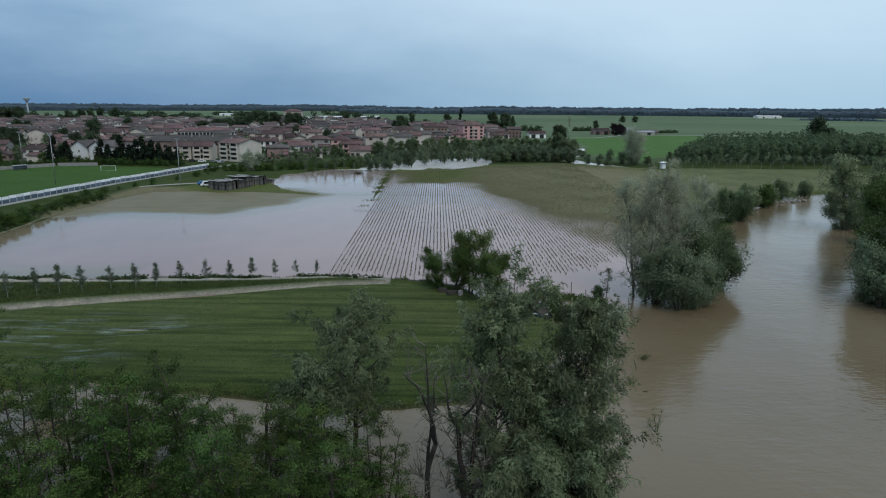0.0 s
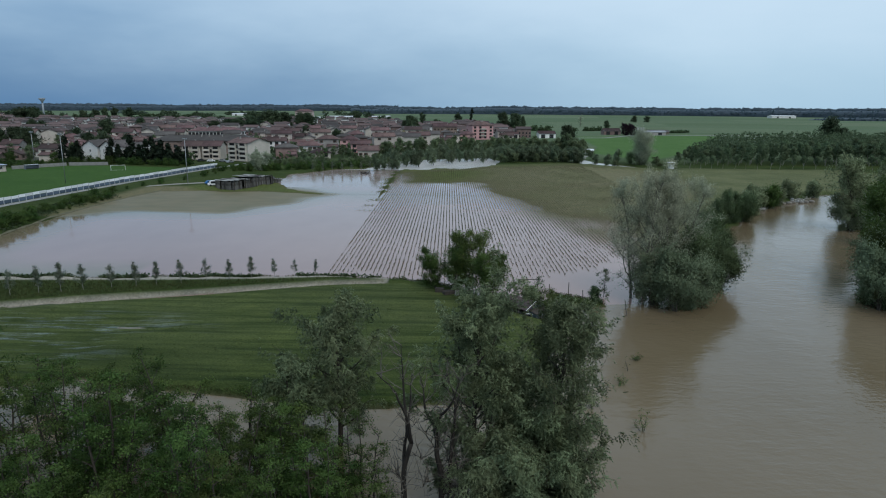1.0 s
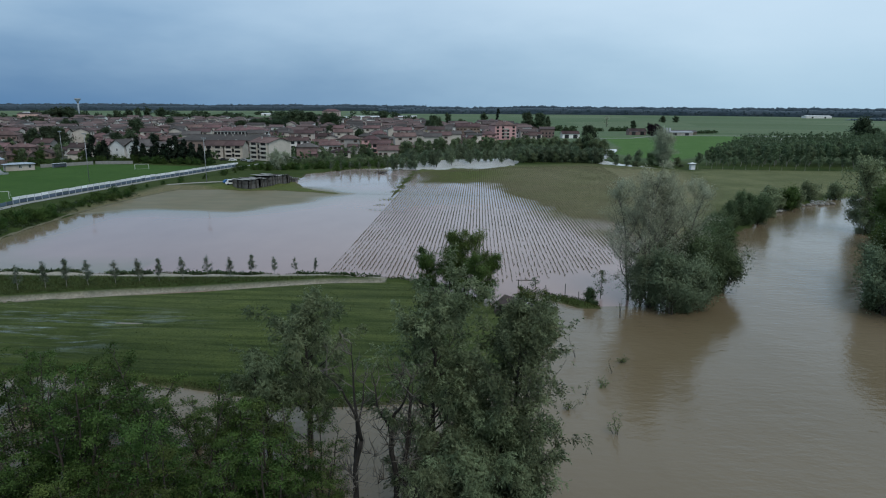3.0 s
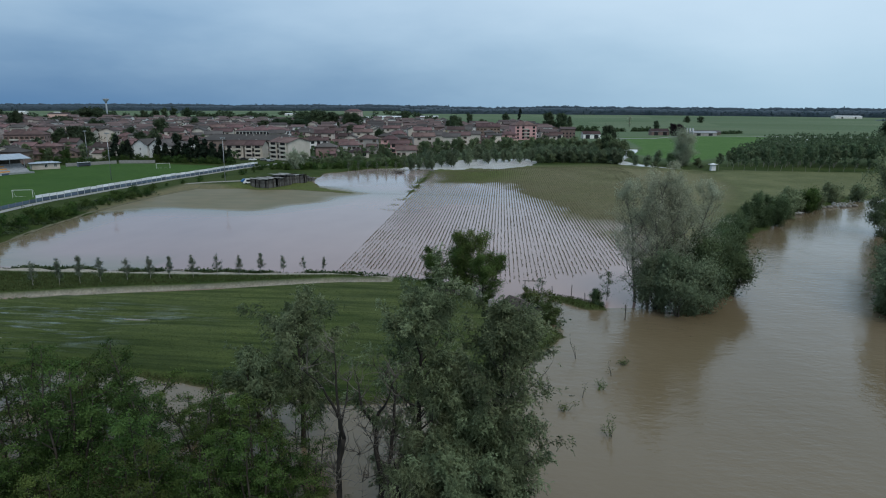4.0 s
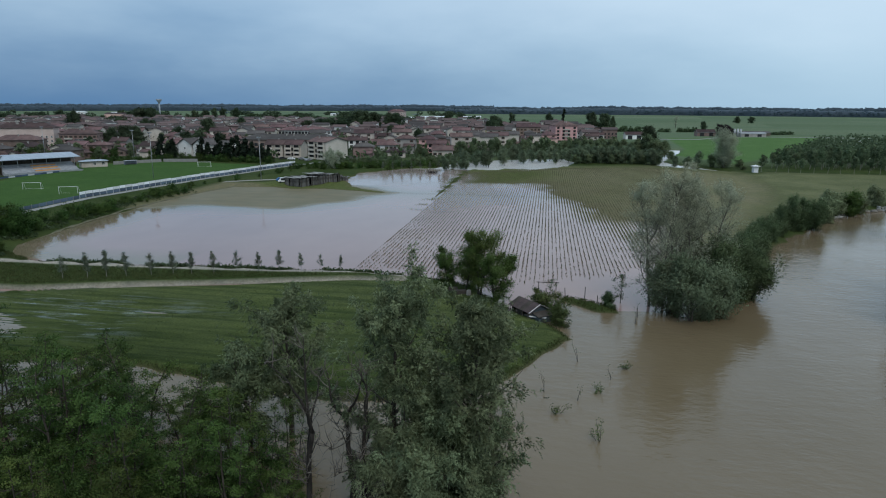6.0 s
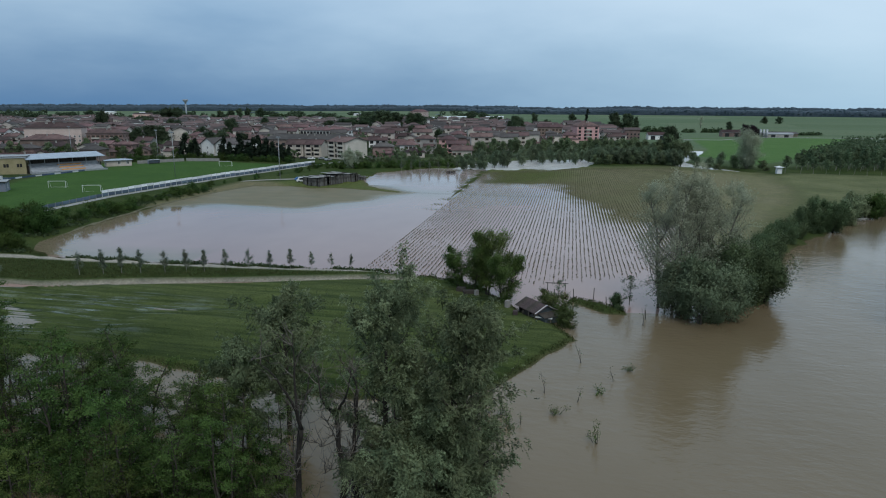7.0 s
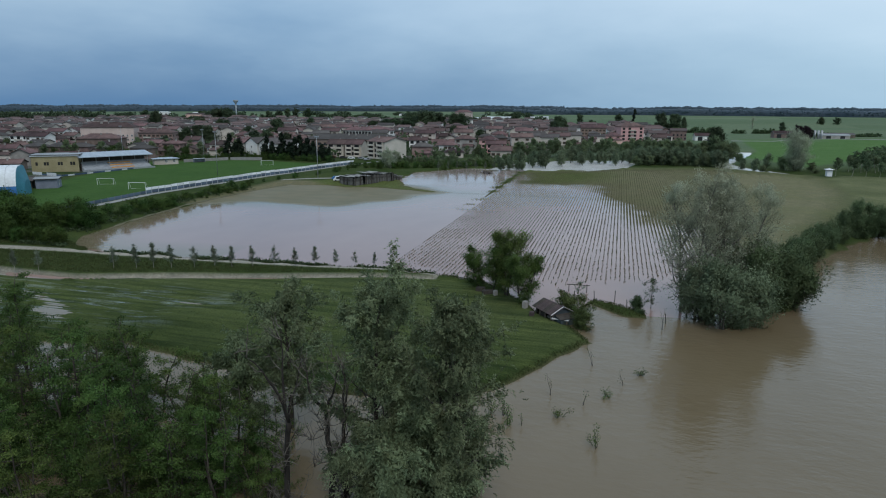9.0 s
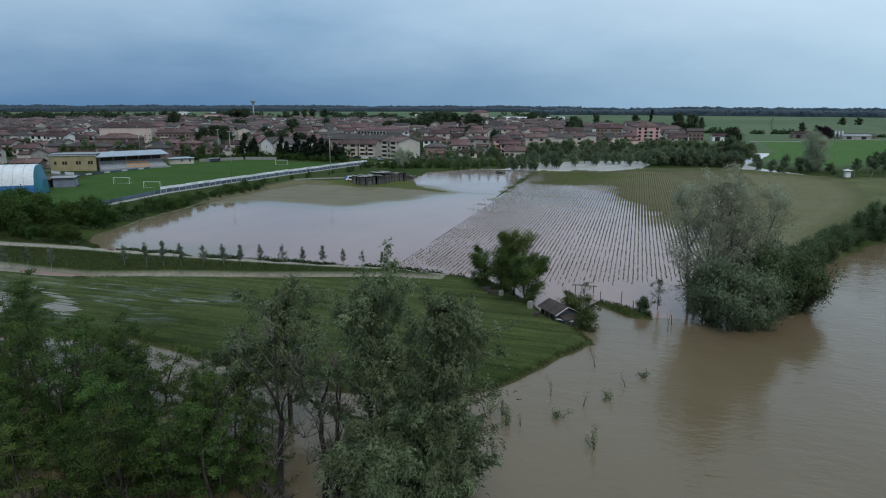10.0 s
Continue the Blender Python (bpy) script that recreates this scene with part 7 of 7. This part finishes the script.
for y in (-2.4, -1.2, 2.0):
    part("window", SLOT, club, m=pose(9.5, 0, 0, 0, 0, -90) @ Matrix.Translation((y, 0, 3.0)))
b = Build()
b.box(-9.9, 9.9, -5.45, -5.35, 7.0, 7.5)
part("fascia", b.mesh("fascia", SHEETPALE), club, "pale band along the roof's edge")
# boards round the pitch before the clubhouse and the stand
barrier = thing("pitch_barrier", pose(0, 0, 0.85), "low blue and white barrier along the football pitch", "barrier")
TARPWHITE = surface("white_banner_cloth", (0.52, 0.54, 0.56), (0.66, 0.68, 0.70), 0.8, 6, 0.7, 0.1)
NAVY = surface("blue_barrier_boards", (0.045, 0.075, 0.130), (0.070, 0.110, 0.180), 0.8, 6, 0.6, 0.1, per_object=0.3)
slab = []
for mt, hh in ((TARPWHITE, 1.3), (NAVY, 0.7), (SHEETPALE, 0.6)):
    b = Build()
    b.box(-1.45, 1.45, -0.05, 0.05, 0.0, hh)
    slab.append(b.mesh("board", mt))
for p, q, pick in (((-231, 224), (-213, 222), (0, 0, 1)), ((-213, 222), (-206, 272), (1, 2, 1))):
    length = math.hypot(q[0] - p[0], q[1] - p[1])
    for i in range(int(length / 3)):
        c, ang = along(p, q, 3 * i + 1.5)
        part("board", slab[pick[i % 3]], barrier, m=Matrix.Translation((c.x, c.y, 0)) @ Matrix.Rotation(ang, 4, "Z"))
house("kiosk", 11.5, 5, 1, 0.4, True, CREAM, STANDROOF, "low cream kiosk with a grey roof beside the grandstand", "kiosk", "", 0, 3.0, 0, 0, 71, -0.5, pose(-211.0, 284.0, Z0, 0, 0, 50))
house("storage_block", 7, 7, 1, 0.3, True, BLUEGREY, ROOF_GREY, "blue-grey flat-roofed storage block at the pitch", "hut", "", 0, 9.0, 0, 0, 72, 0.2, pose(-186.0, 191.0, Z0, 0, 0, 36))

house("store_shed", 5, 8, 1, 0.8, False, TIMBER_DARK, ROOF_DARK, "dark low store shed beside the storage block", "shed", "", 2, 9.0, 0, 0, 73, -0.4, pose(-193.5, 188.5, Z0, 0, 0, 36))
# a boundary wall and a players' shelter behind the pitch
edge_wall = thing("boundary_wall", pose(0, 0, 0.8), "low grey concrete wall behind the football pitch", "wall")
b = Build()
b.box(-1.48, 1.48, -0.1, 0.1, -0.2, 1.7)
wall_slab = b.mesh("slab", CONCRETE)
for p, q in (((-209.0, 295.5), (-194.5, 316.0)), ((-194.5, 316.0), (-176.0, 320.0))):
    for i in range(int(math.hypot(q[0] - p[0], q[1] - p[1]) / 3)):
        c, ang = along(p, q, 3 * i + 1.5)
        part("slab", wall_slab, edge_wall, m=Matrix.Translation((c.x, c.y, 0)) @ Matrix.Rotation(ang, 4, "Z"))
shelter = thing("players_shelter", pose(-201.5, 298.5, 0.85, 0, 0, 55), "small grey shelter beside the football pitch", "shelter")
b = Build()
b.box(-3.0, 3.0, -0.9, 0.9, 2.0, 2.12)
part("roof", b.mesh("roof", SHEETPALE), shelter)
b = Build()
b.box(-2.9, 2.9, 0.75, 0.85, 0.0, 2.0)
for k in (-2.9, 2.8):
    b.box(k, k + 0.1, -0.7, 0.75, 0.0, 2.0)
part("shell", b.mesh("shell", BLUEGREY), shelter)
b = Build()
b.box(-2.7, 2.7, 0.25, 0.65, 0.35, 0.5)
part("bench", b.mesh("bench", TIMBER_DARK), shelter)

# air dome over a court: white skin above a blue skirt
root = thing("air_dome", pose(-178.2, 173.6, 0.9, 0, 0, 218), "white and blue vaulted membrane hall over a sports court", "air dome")
DOMEWHITE = surface("white_membrane", (0.66, 0.68, 0.70), (0.74, 0.76, 0.78), 0.2, 6, 0.55, 0.05)
TEAL = surface("teal_membrane", (0.030, 0.170, 0.230), (0.045, 0.210, 0.280), 0.3, 6, 0.55, 0.05)
arch = []
for k in range(33):
    w = math.pi * k / 32
    arch.append((8.9 * math.copysign(abs(math.cos(w)) ** 0.6, math.cos(w)), 10.2 * math.sin(w) ** 0.75 - 0.2))
for name, mt, inside, flank in (("skirt", BLUE, False, 1), ("skirt", BLUE, False, -1), ("skin", DOMEWHITE, True, 0)):
    b = Build()
    for p, q in zip(arch, arch[1:]):
        if (min(p[1], q[1]) > 3.0) == inside and (flank == 0 or (p[0] + q[0]) * flank > 0):
            for i in range(12):
                b.face([(3.0 * i, p[0], p[1]), (3.0 * i, q[0], q[1]), (3.0 * i + 3.0, q[0], q[1]), (3.0 * i + 3.0, p[0], p[1])])
    part(name, smooth(b.mesh(name, mt)), root, "blue lower skirt" if name == "skirt" else "")
for name, x0, out in (("end_wall", 0.0, -1.6), ("end_wall", 36.0, 1.6)):
    b = Build()
    for p, q in zip(arch, arch[1:]):
        mid_p, mid_q = (x0 + out, p[0] * 0.55, p[1] * 0.5), (x0 + out, q[0] * 0.55, q[1] * 0.5)
        b.face([(x0, p[0], p[1]), (x0, q[0], q[1]), mid_q, mid_p])
        b.face([mid_p, mid_q, (x0 + out, 0, -0.2)])
    part(name, b.mesh(name, TEAL), root, "teal end wall")
for k in range(11):
    b = Build()
    b.tube([(3.0 + 3.0 * k, p[0] * 1.006, p[1] * 1.006) for p in arch], [0.05] * len(arch), 4)
    part("cable", b.mesh("cable", GALV), root)

# ---- the long ruined shed at the pond ----
root = thing("ruined_shed", Matrix.Translation((-82.4, 248.2, 0.35)) @ Matrix.Rotation(radians(68), 4, "Z") @ Matrix.Diagonal((1.0, 1.0, 1.25, 1.0)), "long weathered shed with stained dark boards and a sagging flat roof", "shed")
srng = random.Random(80)
BOARD_STAINED = surface("stained_grey_boards", (0.030, 0.027, 0.025), (0.225, 0.215, 0.200), 1.1, 6, 0.95, 0.5, stretch=(1.6, 1, 0.6), per_object=0.25)
plank_m = []
for k in range(8):
    plank = Build()
    hgt, wid = 3.1 + 0.12 * math.sin(k * 2.1), 0.36 + 0.06 * math.cos(k * 1.7)
    lop = 0.35 * math.sin(k * 3.3)
    plank.box(-wid, wid, -0.03, 0.03, 0, hgt)
    plank.v = [(x, y, z + (lop * x / wid * 0.3 if z > 1 else 0)) for x, y, z in plank.v]
    plank_m.append(plank.mesh("plank", BOARD_STAINED))
for i in range(34):
    x = -11.6 + 0.64 * i
    if srng.random() < 0.05 or 6 < i < 9 or i in (21,):
        continue
    part("plank", srng.choice(plank_m), root, m=pose(x, -3.6 + srng.uniform(-0.12, 0.12), -0.6 + srng.uniform(-0.2, 0.1), srng.uniform(-2, 2), srng.uniform(-1.5, 1.5), srng.uniform(-5, 5)))
for i in range(13):
    for s in (-11.9, 10.2):
        if srng.random() < 0.12:
            continue
        part("plank", srng.choice(plank_m), root, m=pose(s, -3.4 + 0.66 * i, -0.6 + srng.uniform(-0.3, 0.1), 0, srng.uniform(-3, 3), 90))
# near-black floor and partitions put the shed's inner shade into their colour
b = Build()
b.box(-11.7, 10, -3.4, 5.3, -1.0, 0.15)
b.box(-11.7, 10, 5.1, 5.3, 0.15, 2.5)
b.box(-11.7, 10, -1.0, -0.8, 0.15, 2.4)
b.box(-9.0, -8.8, -3.4, 5.1, 0.15, 2.4)
part("floor", b.mesh("floor", BLACK_AND_SHADE), root)
ROOF_FELT = surface("mossy_grey_roof_felt", (0.190, 0.185, 0.175), (0.380, 0.375, 0.360), 0.4, 7, 0.95, 0.3)
for i in range(9):
    x0 = -12.2 + 2.5 * i
    n = 5
    b = Build()
    up = [[(x0 + 2.44 * (r / 2), -4.1 + 9.8 * k / n + srng.uniform(-0.15, 0.15), 0.16 * srng.uniform(-1, 1) - 0.12 * (1 - (2 * k / n - 1) ** 2)) for k in range(n + 1)] for r in range(3)]
    for r in range(2):
        for k in range(n):
            q = [up[r][k], up[r + 1][k], up[r + 1][k + 1], up[r][k + 1]]
            b.face(q)
            b.face([(p[0], p[1], p[2] - 0.08) for p in q[::-1]])
    part("roof_sheet", b.mesh("roof_sheet", (ROOF_FELT, ROOF_FELT, RUST)[i % 3]), root, m=pose(0, 0, 2.62 + (0.55 if 3 < i < 7 else 0.0) + srng.uniform(-0.12, 0.12), srng.uniform(-3, 0), 0, 0))
shed_post = Build()
shed_post.box(-0.05, 0.05, -0.05, 0.05, 0, 1.9)
shed_post = shed_post.mesh("post", TIMBER_DARK)
for i in range(8):
    part("post", shed_post, root, m=pose(-11.8 + 3.0 * i, -3.85, -0.3, srng.uniform(-3, 3), srng.uniform(-4, 4), 0) @ Matrix.Scale(1.7, 4))
# a collapsed lean-to at its end
root = thing("lean_to", Matrix.Translation((-77.0, 262.5, 0.3)) @ Matrix.Rotation(1.1, 4, "Z"), "collapsed lean-to of grey boards and sheet metal", "shed")
for i in range(12):
    part("plank", plank_m[i % 8], root, m=pose(-3.4 + 0.5 * i, -2 + srng.uniform(-0.5, 0.5), -1.0 - 0.08 * i, srng.uniform(-12, 12), srng.uniform(-16, 16), 0))
for i in range(3):
    b = Build()
    b.box(-1.3, 1.3, -2.4, 2.4, 0, 0.08)
    part("roof_sheet", b.mesh("roof_sheet", ROOF_GREY if i != 1 else ROOF_FELT), root, m=pose(-2.6 + 2.2 * i, 0, 1.9 - 0.4 * i + srng.uniform(-0.3, 0.2), srng.uniform(-14, 0), srng.uniform(2, 16), 0))
b = Build()
b.box(-3.4, 3, 1.6, 1.8, -0.6, 1.6)
part("back_wall", b.mesh("back_wall", TIMBER_DARK), root)


def vehicle(name, x, y, ang, paint, label, l=4.2, w=1.75, h=1.45):
    root = thing(name, Matrix.Translation((x, y, max(gz_at(x, y), 0.0))) @ Matrix.Rotation(ang, 4, "Z"), label, "car", "parked vehicles")
    bm = bmesh.new()
    prof = [(-l / 2, 0.35), (-l / 2, 0.85), (-l * 0.40, 0.95), (-l * 0.30, h), (l * 0.12, h), (l * 0.26, 0.95), (l / 2 - 0.1, 0.80), (l / 2, 0.35)]
    left = [bm.verts.new((px, -w / 2, pz)) for px, pz in prof]
    right = [bm.verts.new((px, w / 2, pz)) for px, pz in prof]
    bm.faces.new(left[::-1])
    bm.faces.new(right)
    for i in range(len(prof)):
        j = (i + 1) % len(prof)
        bm.faces.new((left[i], left[j], right[j], right[i]))
    bmesh.ops.bevel(bm, geom=bm.edges[:], offset=0.07, segments=2, affect="EDGES")
    bmesh.ops.recalc_face_normals(bm, faces=bm.faces)
    me = bpy.data.meshes.new("body")
    bm.to_mesh(me)
    bm.free()
    me.materials.append(paint)
    part("body", me, root)
    for s in (-1, 1):
        b = Build()
        b.box(-l * 0.27, l * 0.14, s * w / 2 - 0.02, s * w / 2 + 0.02, 0.98, h - 0.12)
        part("side_window", b.mesh("side_window", GLASS), root)
        for px in (-l * 0.31, l * 0.31):
            b = Build()
            b.tube([(px, s * (w / 2 - 0.2), 0.32), (px, s * (w / 2 + 0.02), 0.32)], [0.32, 0.32], 14)
            part("wheel", b.mesh("wheel", BLACK_AND_SHADE), root)


vehicle("van", -93.5, 243.0, 0.5, PAINTWHITE, "white van parked beside the ruined shed", 4.8, 1.9, 1.95)
vehicle("car", -96.5, 247.0, 0.6, BLUE, "blue car parked beside the ruined shed")
CARS = [surface("silver_car_paint", (0.35, 0.36, 0.37), (0.40, 0.41, 0.42), 2, 4, 0.3, 0, 0.4), PAINTWHITE, surface("dark_car_paint", (0.03, 0.03, 0.035), (0.045, 0.045, 0.05), 2, 4, 0.3, 0), surface("red_car_paint", (0.25, 0.02, 0.02), (0.30, 0.03, 0.03), 2, 4, 0.3, 0)]
CARWORD = ("silver", "white", "dark", "red")
for i, (x, y) in enumerate(((-128, 344), (-134, 343), (-140, 345), (-147, 345), (-122, 338), (-158, 341), (-36, 560), (-28, 563), (-20, 566), (-8, 570), (-12, 552), (-108, 340), (-170, 339), (-224, 296), (-230, 290))):
    vehicle("car", x, y, 0.3 * i, CARS[i % 4], "%s car parked before the houses" % CARWORD[i % 4])

# ---- hut at the meadow's corner ----
TARP = surface("blue_grey_tarpaulin", (0.050, 0.066, 0.075), (0.085, 0.102, 0.112), 0.8, 6, 0.6, 0.2)
HUT = Matrix.Translation((11.0, 98.4, gz_at(11.0, 98.4))) @ Matrix.Rotation(-0.85, 4, "Z") @ Matrix.Scale(0.84, 4)
root = thing("garden_hut", HUT, "low patched hut with a rusty sheet roof and grey board walls", "hut")
for i in range(11):
    for y0, skip in ((-1.8, (1, 2, 3, 4, 6, 7, 8)), (1.8, ())):
        if i in skip:
            continue
        b = Build()
        b.box(-0.24, 0.24, -0.025, 0.025, -0.3, 1.85)
        part("board", b.mesh("board", (TIMBER_DARK, TIMBER, TIMBER_DARK)[i % 3]), root, m=pose(-2.6 + 0.52 * i, y0, 0, 0, srng.uniform(-1.5, 1.5), 0))
for s in (-2.85, 2.85):
    b = Build()
    b.box(s - 0.03, s + 0.03, -1.8, 1.8, -0.3, 1.85)
    b.face([(s, -1.8, 1.85), (s, 1.8, 1.85), (s, 0, 2.85)])
    part("gable_wall", b.mesh("gable_wall", TARP if s > 0 else TIMBER_DARK), root)
for s in (-1, 1):
    for i in range(6):
        b = Build()
        for k in range(8):
            x0, x1 = -0.55 + 1.1 * k / 8, -0.55 + 1.1 * (k + 1) / 8
            z0, z1 = (0.03 if k % 2 else -0.03), (-0.03 if k % 2 else 0.03)
            b.face([(x0, -s * 0.0, z0), (x1, -s * 0.0, z1), (x1, s * 2.45, z1 - 1.22), (x0, s * 2.45, z0 - 1.22)][::s])
            b.face([(x0, s * 2.45, z0 - 1.25), (x1, s * 2.45, z1 - 1.25), (x1, 0, z1 - 0.03), (x0, 0, z0 - 0.03)][::s])
        part("roof_sheet", b.mesh("roof_sheet", RUST if (i + (s > 0)) % 3 else TIMBER_DARK), root, m=pose(-2.75 + 1.1 * i, 0, 2.98 + srng.uniform(0, 0.05)))
b = Build()
b.box(-1.2, -0.2, -1.86, -1.8, -0.3, 1.75)
part("door", b.mesh("door", TIMBER_DARK), root, "dark wooden door")
for s in (-1, 1):
    b = Build()
    b.tube([(2.98, 0, 3.02), (2.98, s * 2.45, 1.78)], [0.06, 0.06], 4)
    part("barge_board", b.mesh("barge_board", PAINTWHITE), root, "white board along the gable's edge")
for x0 in (-2.7, -0.9, 0.9, 2.6):
    b = Build()
    b.tube([(x0, -2.3, -0.4), (x0, -2.3, 1.8)], [0.06, 0.05], 6)
    part("post", b.mesh("post", TIMBER), root)
lean = Build()
lean.box(2.9, 4.6, -1.5, 1.7, -0.3, 1.45)
part("side_room", lean.mesh("side_room", TARP), root, "side room hung with blue-grey tarpaulin")
lean = Build()
lean.face([(2.8, -1.75, 1.78), (4.85, -1.75, 1.42), (4.85, 1.95, 1.42), (2.8, 1.95, 1.78)])
lean.face([(2.8, -1.75, 1.70), (2.8, 1.95, 1.70), (4.85, 1.95, 1.34), (4.85, -1.75, 1.34)])
part("side_roof", lean.mesh("side_roof", TIMBER_DARK), root)
for i, (x, y, h) in enumerate(((-2.0, -1.2, 0.9), (-1.1, -0.6, 1.2), (0.3, -1.0, 0.7), (1.3, -0.7, 1.0), (2.1, -1.2, 0.6))):
    box_ = Build()
    box_.box(-0.36, 0.36, -0.3, 0.3, -0.2, h)
    part("stored_crate", box_.mesh("stored_crate", (TIMBER, RUST, GREYWALL)[i % 3]), root, m=pose(x, y, 0, 0, 0, 13 * i))
root = thing("bench", Matrix.Translation((12.4, 95.4, gz_at(12.4, 95.4))) @ Matrix.Rotation(-0.15, 4, "Z") @ Matrix.Scale(0.85, 4), "white plank table on trestles before the hut", "table")
b = Build()
b.box(-1.5, 1.5, -0.35, 0.35, 0.62, 0.70)
part("tabletop", b.mesh("tabletop", PAINTWHITE), root)
for s in (-1.2, 1.2):
    b = Build()
    b.box(s - 0.05, s + 0.05, -0.3, 0.3, -0.1, 0.62)
    part("leg", b.mesh("leg", TIMBER), root)
for i, (x, y, w, h, mt, nm, lab) in enumerate(((-2.4, 107.4, 1.5, 0.6, TIMBER_DARK, "crate", "dark crate in the grass under the trees"), (-0.8, 106.2, 1.9, 0.5, TIMBER_DARK, "crate", "dark wooden crate in the grass under the trees"), (0.6, 105.4, 0.7, 0.8, GREYWALL, "water_tank", "grey water tank under the trees"), (6.4, 100.3, 0.9, 1.0, GREYWALL, "water_tank", "grey water tank beside the hut"), (8.0, 97.0, 1.0, 0.5, RUST, "crate", "rusty crate beside the hut"))):
    root = thing(nm, at(x, y, 0.4 * i), lab, "container", "clutter by the hut")
    bm = bmesh.new()
    bmesh.ops.create_cube(bm, size=1.0, matrix=Matrix.Translation((0, 0, h / 2 - 0.05)) @ Matrix.Diagonal((w, w * 0.7, h + 0.1, 1)))
    bmesh.ops.bevel(bm, geom=bm.edges[:], offset=0.06, segments=2, affect="EDGES")
    me = bpy.data.meshes.new("body")
    bm.to_mesh(me)
    bm.free()
    me.materials.append(mt)
    part("body", me, root)
    b = Build()
    b.box(-w * 0.4, w * 0.4, -w * 0.28, w * 0.28, h, h + 0.05)
    part("lid", b.mesh("lid", mt), root)
# old fence posts with a rail in the shallows
for i, (x, y, h) in enumerate(((13.2, 108.6, 1.6), (16.4, 108.9, 1.7), (19.6, 109.4, 1.9), (21.6, 106.6, 1.4), (27.2, 100.6, 1.5))):
    root = thing("fence_post", pose(x, y, 0, srng.uniform(-5, 5), srng.uniform(-5, 5), 0), "weathered wooden post standing in the flood", "post", "fence posts in the water")
    b = Build()
    b.tube([(0, 0, -0.6), (0, 0, h)], [0.07, 0.06], 7)
    part("post", b.mesh("post", TIMBER_DARK), root)
rail = thing("old_rail", pose(0, 0, 0), "dark wooden rail on posts standing in the flood", "fence")
b = Build()
b.tube([(11.4, 113.2, 1.3), (15.3, 113.6, 1.25)], [0.07, 0.06], 6)
part("rail", b.mesh("rail", TIMBER_DARK), rail)
for x, y in ((11.8, 113.25), (14.8, 113.55)):
    b = Build()
    b.tube([(x, y, -0.6), (x, y, 1.4)], [0.08, 0.07], 6)
    part("post", b.mesh("post", TIMBER_DARK), rail)
# white hut before the plantation
house("white_hut", 2.1, 2.0, 1, 0.3, True, PAINTWHITE, SHEETWHITE, "small white hut at the edge of the plantation", "hut", "", 0, 2.2, 0, 0, 90, -0.2, pose(102.5, 327, 0.7, 0, 0, 10), faces=())
DRIFT = surface("pale_drift_rubbish", (0.30, 0.29, 0.27), (0.52, 0.51, 0.49), 1.5, 5, 0.9, 0.2)
for x, y, w in ((92.5, 203.0, 1.0), (95.5, 206.5, 0.8), (112.0, 222.5, 1.3), (115.0, 225.0, 1.0), (87.0, 197.5, 0.7), (119.0, 229.0, 0.9)):
    dr = np.random.RandomState(int(x * 7))
    b = Build()
    for k in range(9):
        px_, py_, pz_ = dr.normal() * 0.9 * w, dr.normal() * 0.4 * w, dr.uniform(0.1, 0.9) * w
        b.box(-0.5 * w, 0.5 * w, -0.12, 0.12, -0.08, 0.08, 0, Matrix.Translation((px_, py_, pz_)) @ Matrix.Rotation(dr.uniform(0, 3), 4, "Z") @ Matrix.Rotation(dr.uniform(-0.5, 0.5), 4, "X"))
    tagged(new("drift_debris", b.mesh("drift_debris", DRIFT)), "pale boards and rubbish washed against the bank", "debris", "drift debris on the bank").matrix_basis = Matrix.Translation((x, y, 0.05))
WETSTONE = surface("wet_bank_stone", (0.11, 0.10, 0.085), (0.24, 0.22, 0.19), 0.9, 6, 0.7, 0.4)
# low bank stones where the river cuts the field
for i in range(6):
    srng.seed(300 + i)
    bm = bmesh.new()
    bmesh.ops.create_icosphere(bm, subdivisions=2, radius=0.8)
    for v in bm.verts:
        v.co *= 1 + 0.25 * noise.noise(v.co * 1.3 + Vector((i * 3.1, 0, 0)))
    me = bpy.data.meshes.new("stone")
    bm.to_mesh(me)
    bm.free()
    me.materials.append(WETSTONE)
    x = 106 + i * 2.3
    tagged(new("bank_stone", me), "pale boulder on the eroded river bank", "stone", "bank stones").matrix_basis = Matrix.Translation((x, 217.5 + i * 1.05 + srng.uniform(-1, 1), 0.2)) @ Matrix.Diagonal((1.2, 1, 0.7, 1))
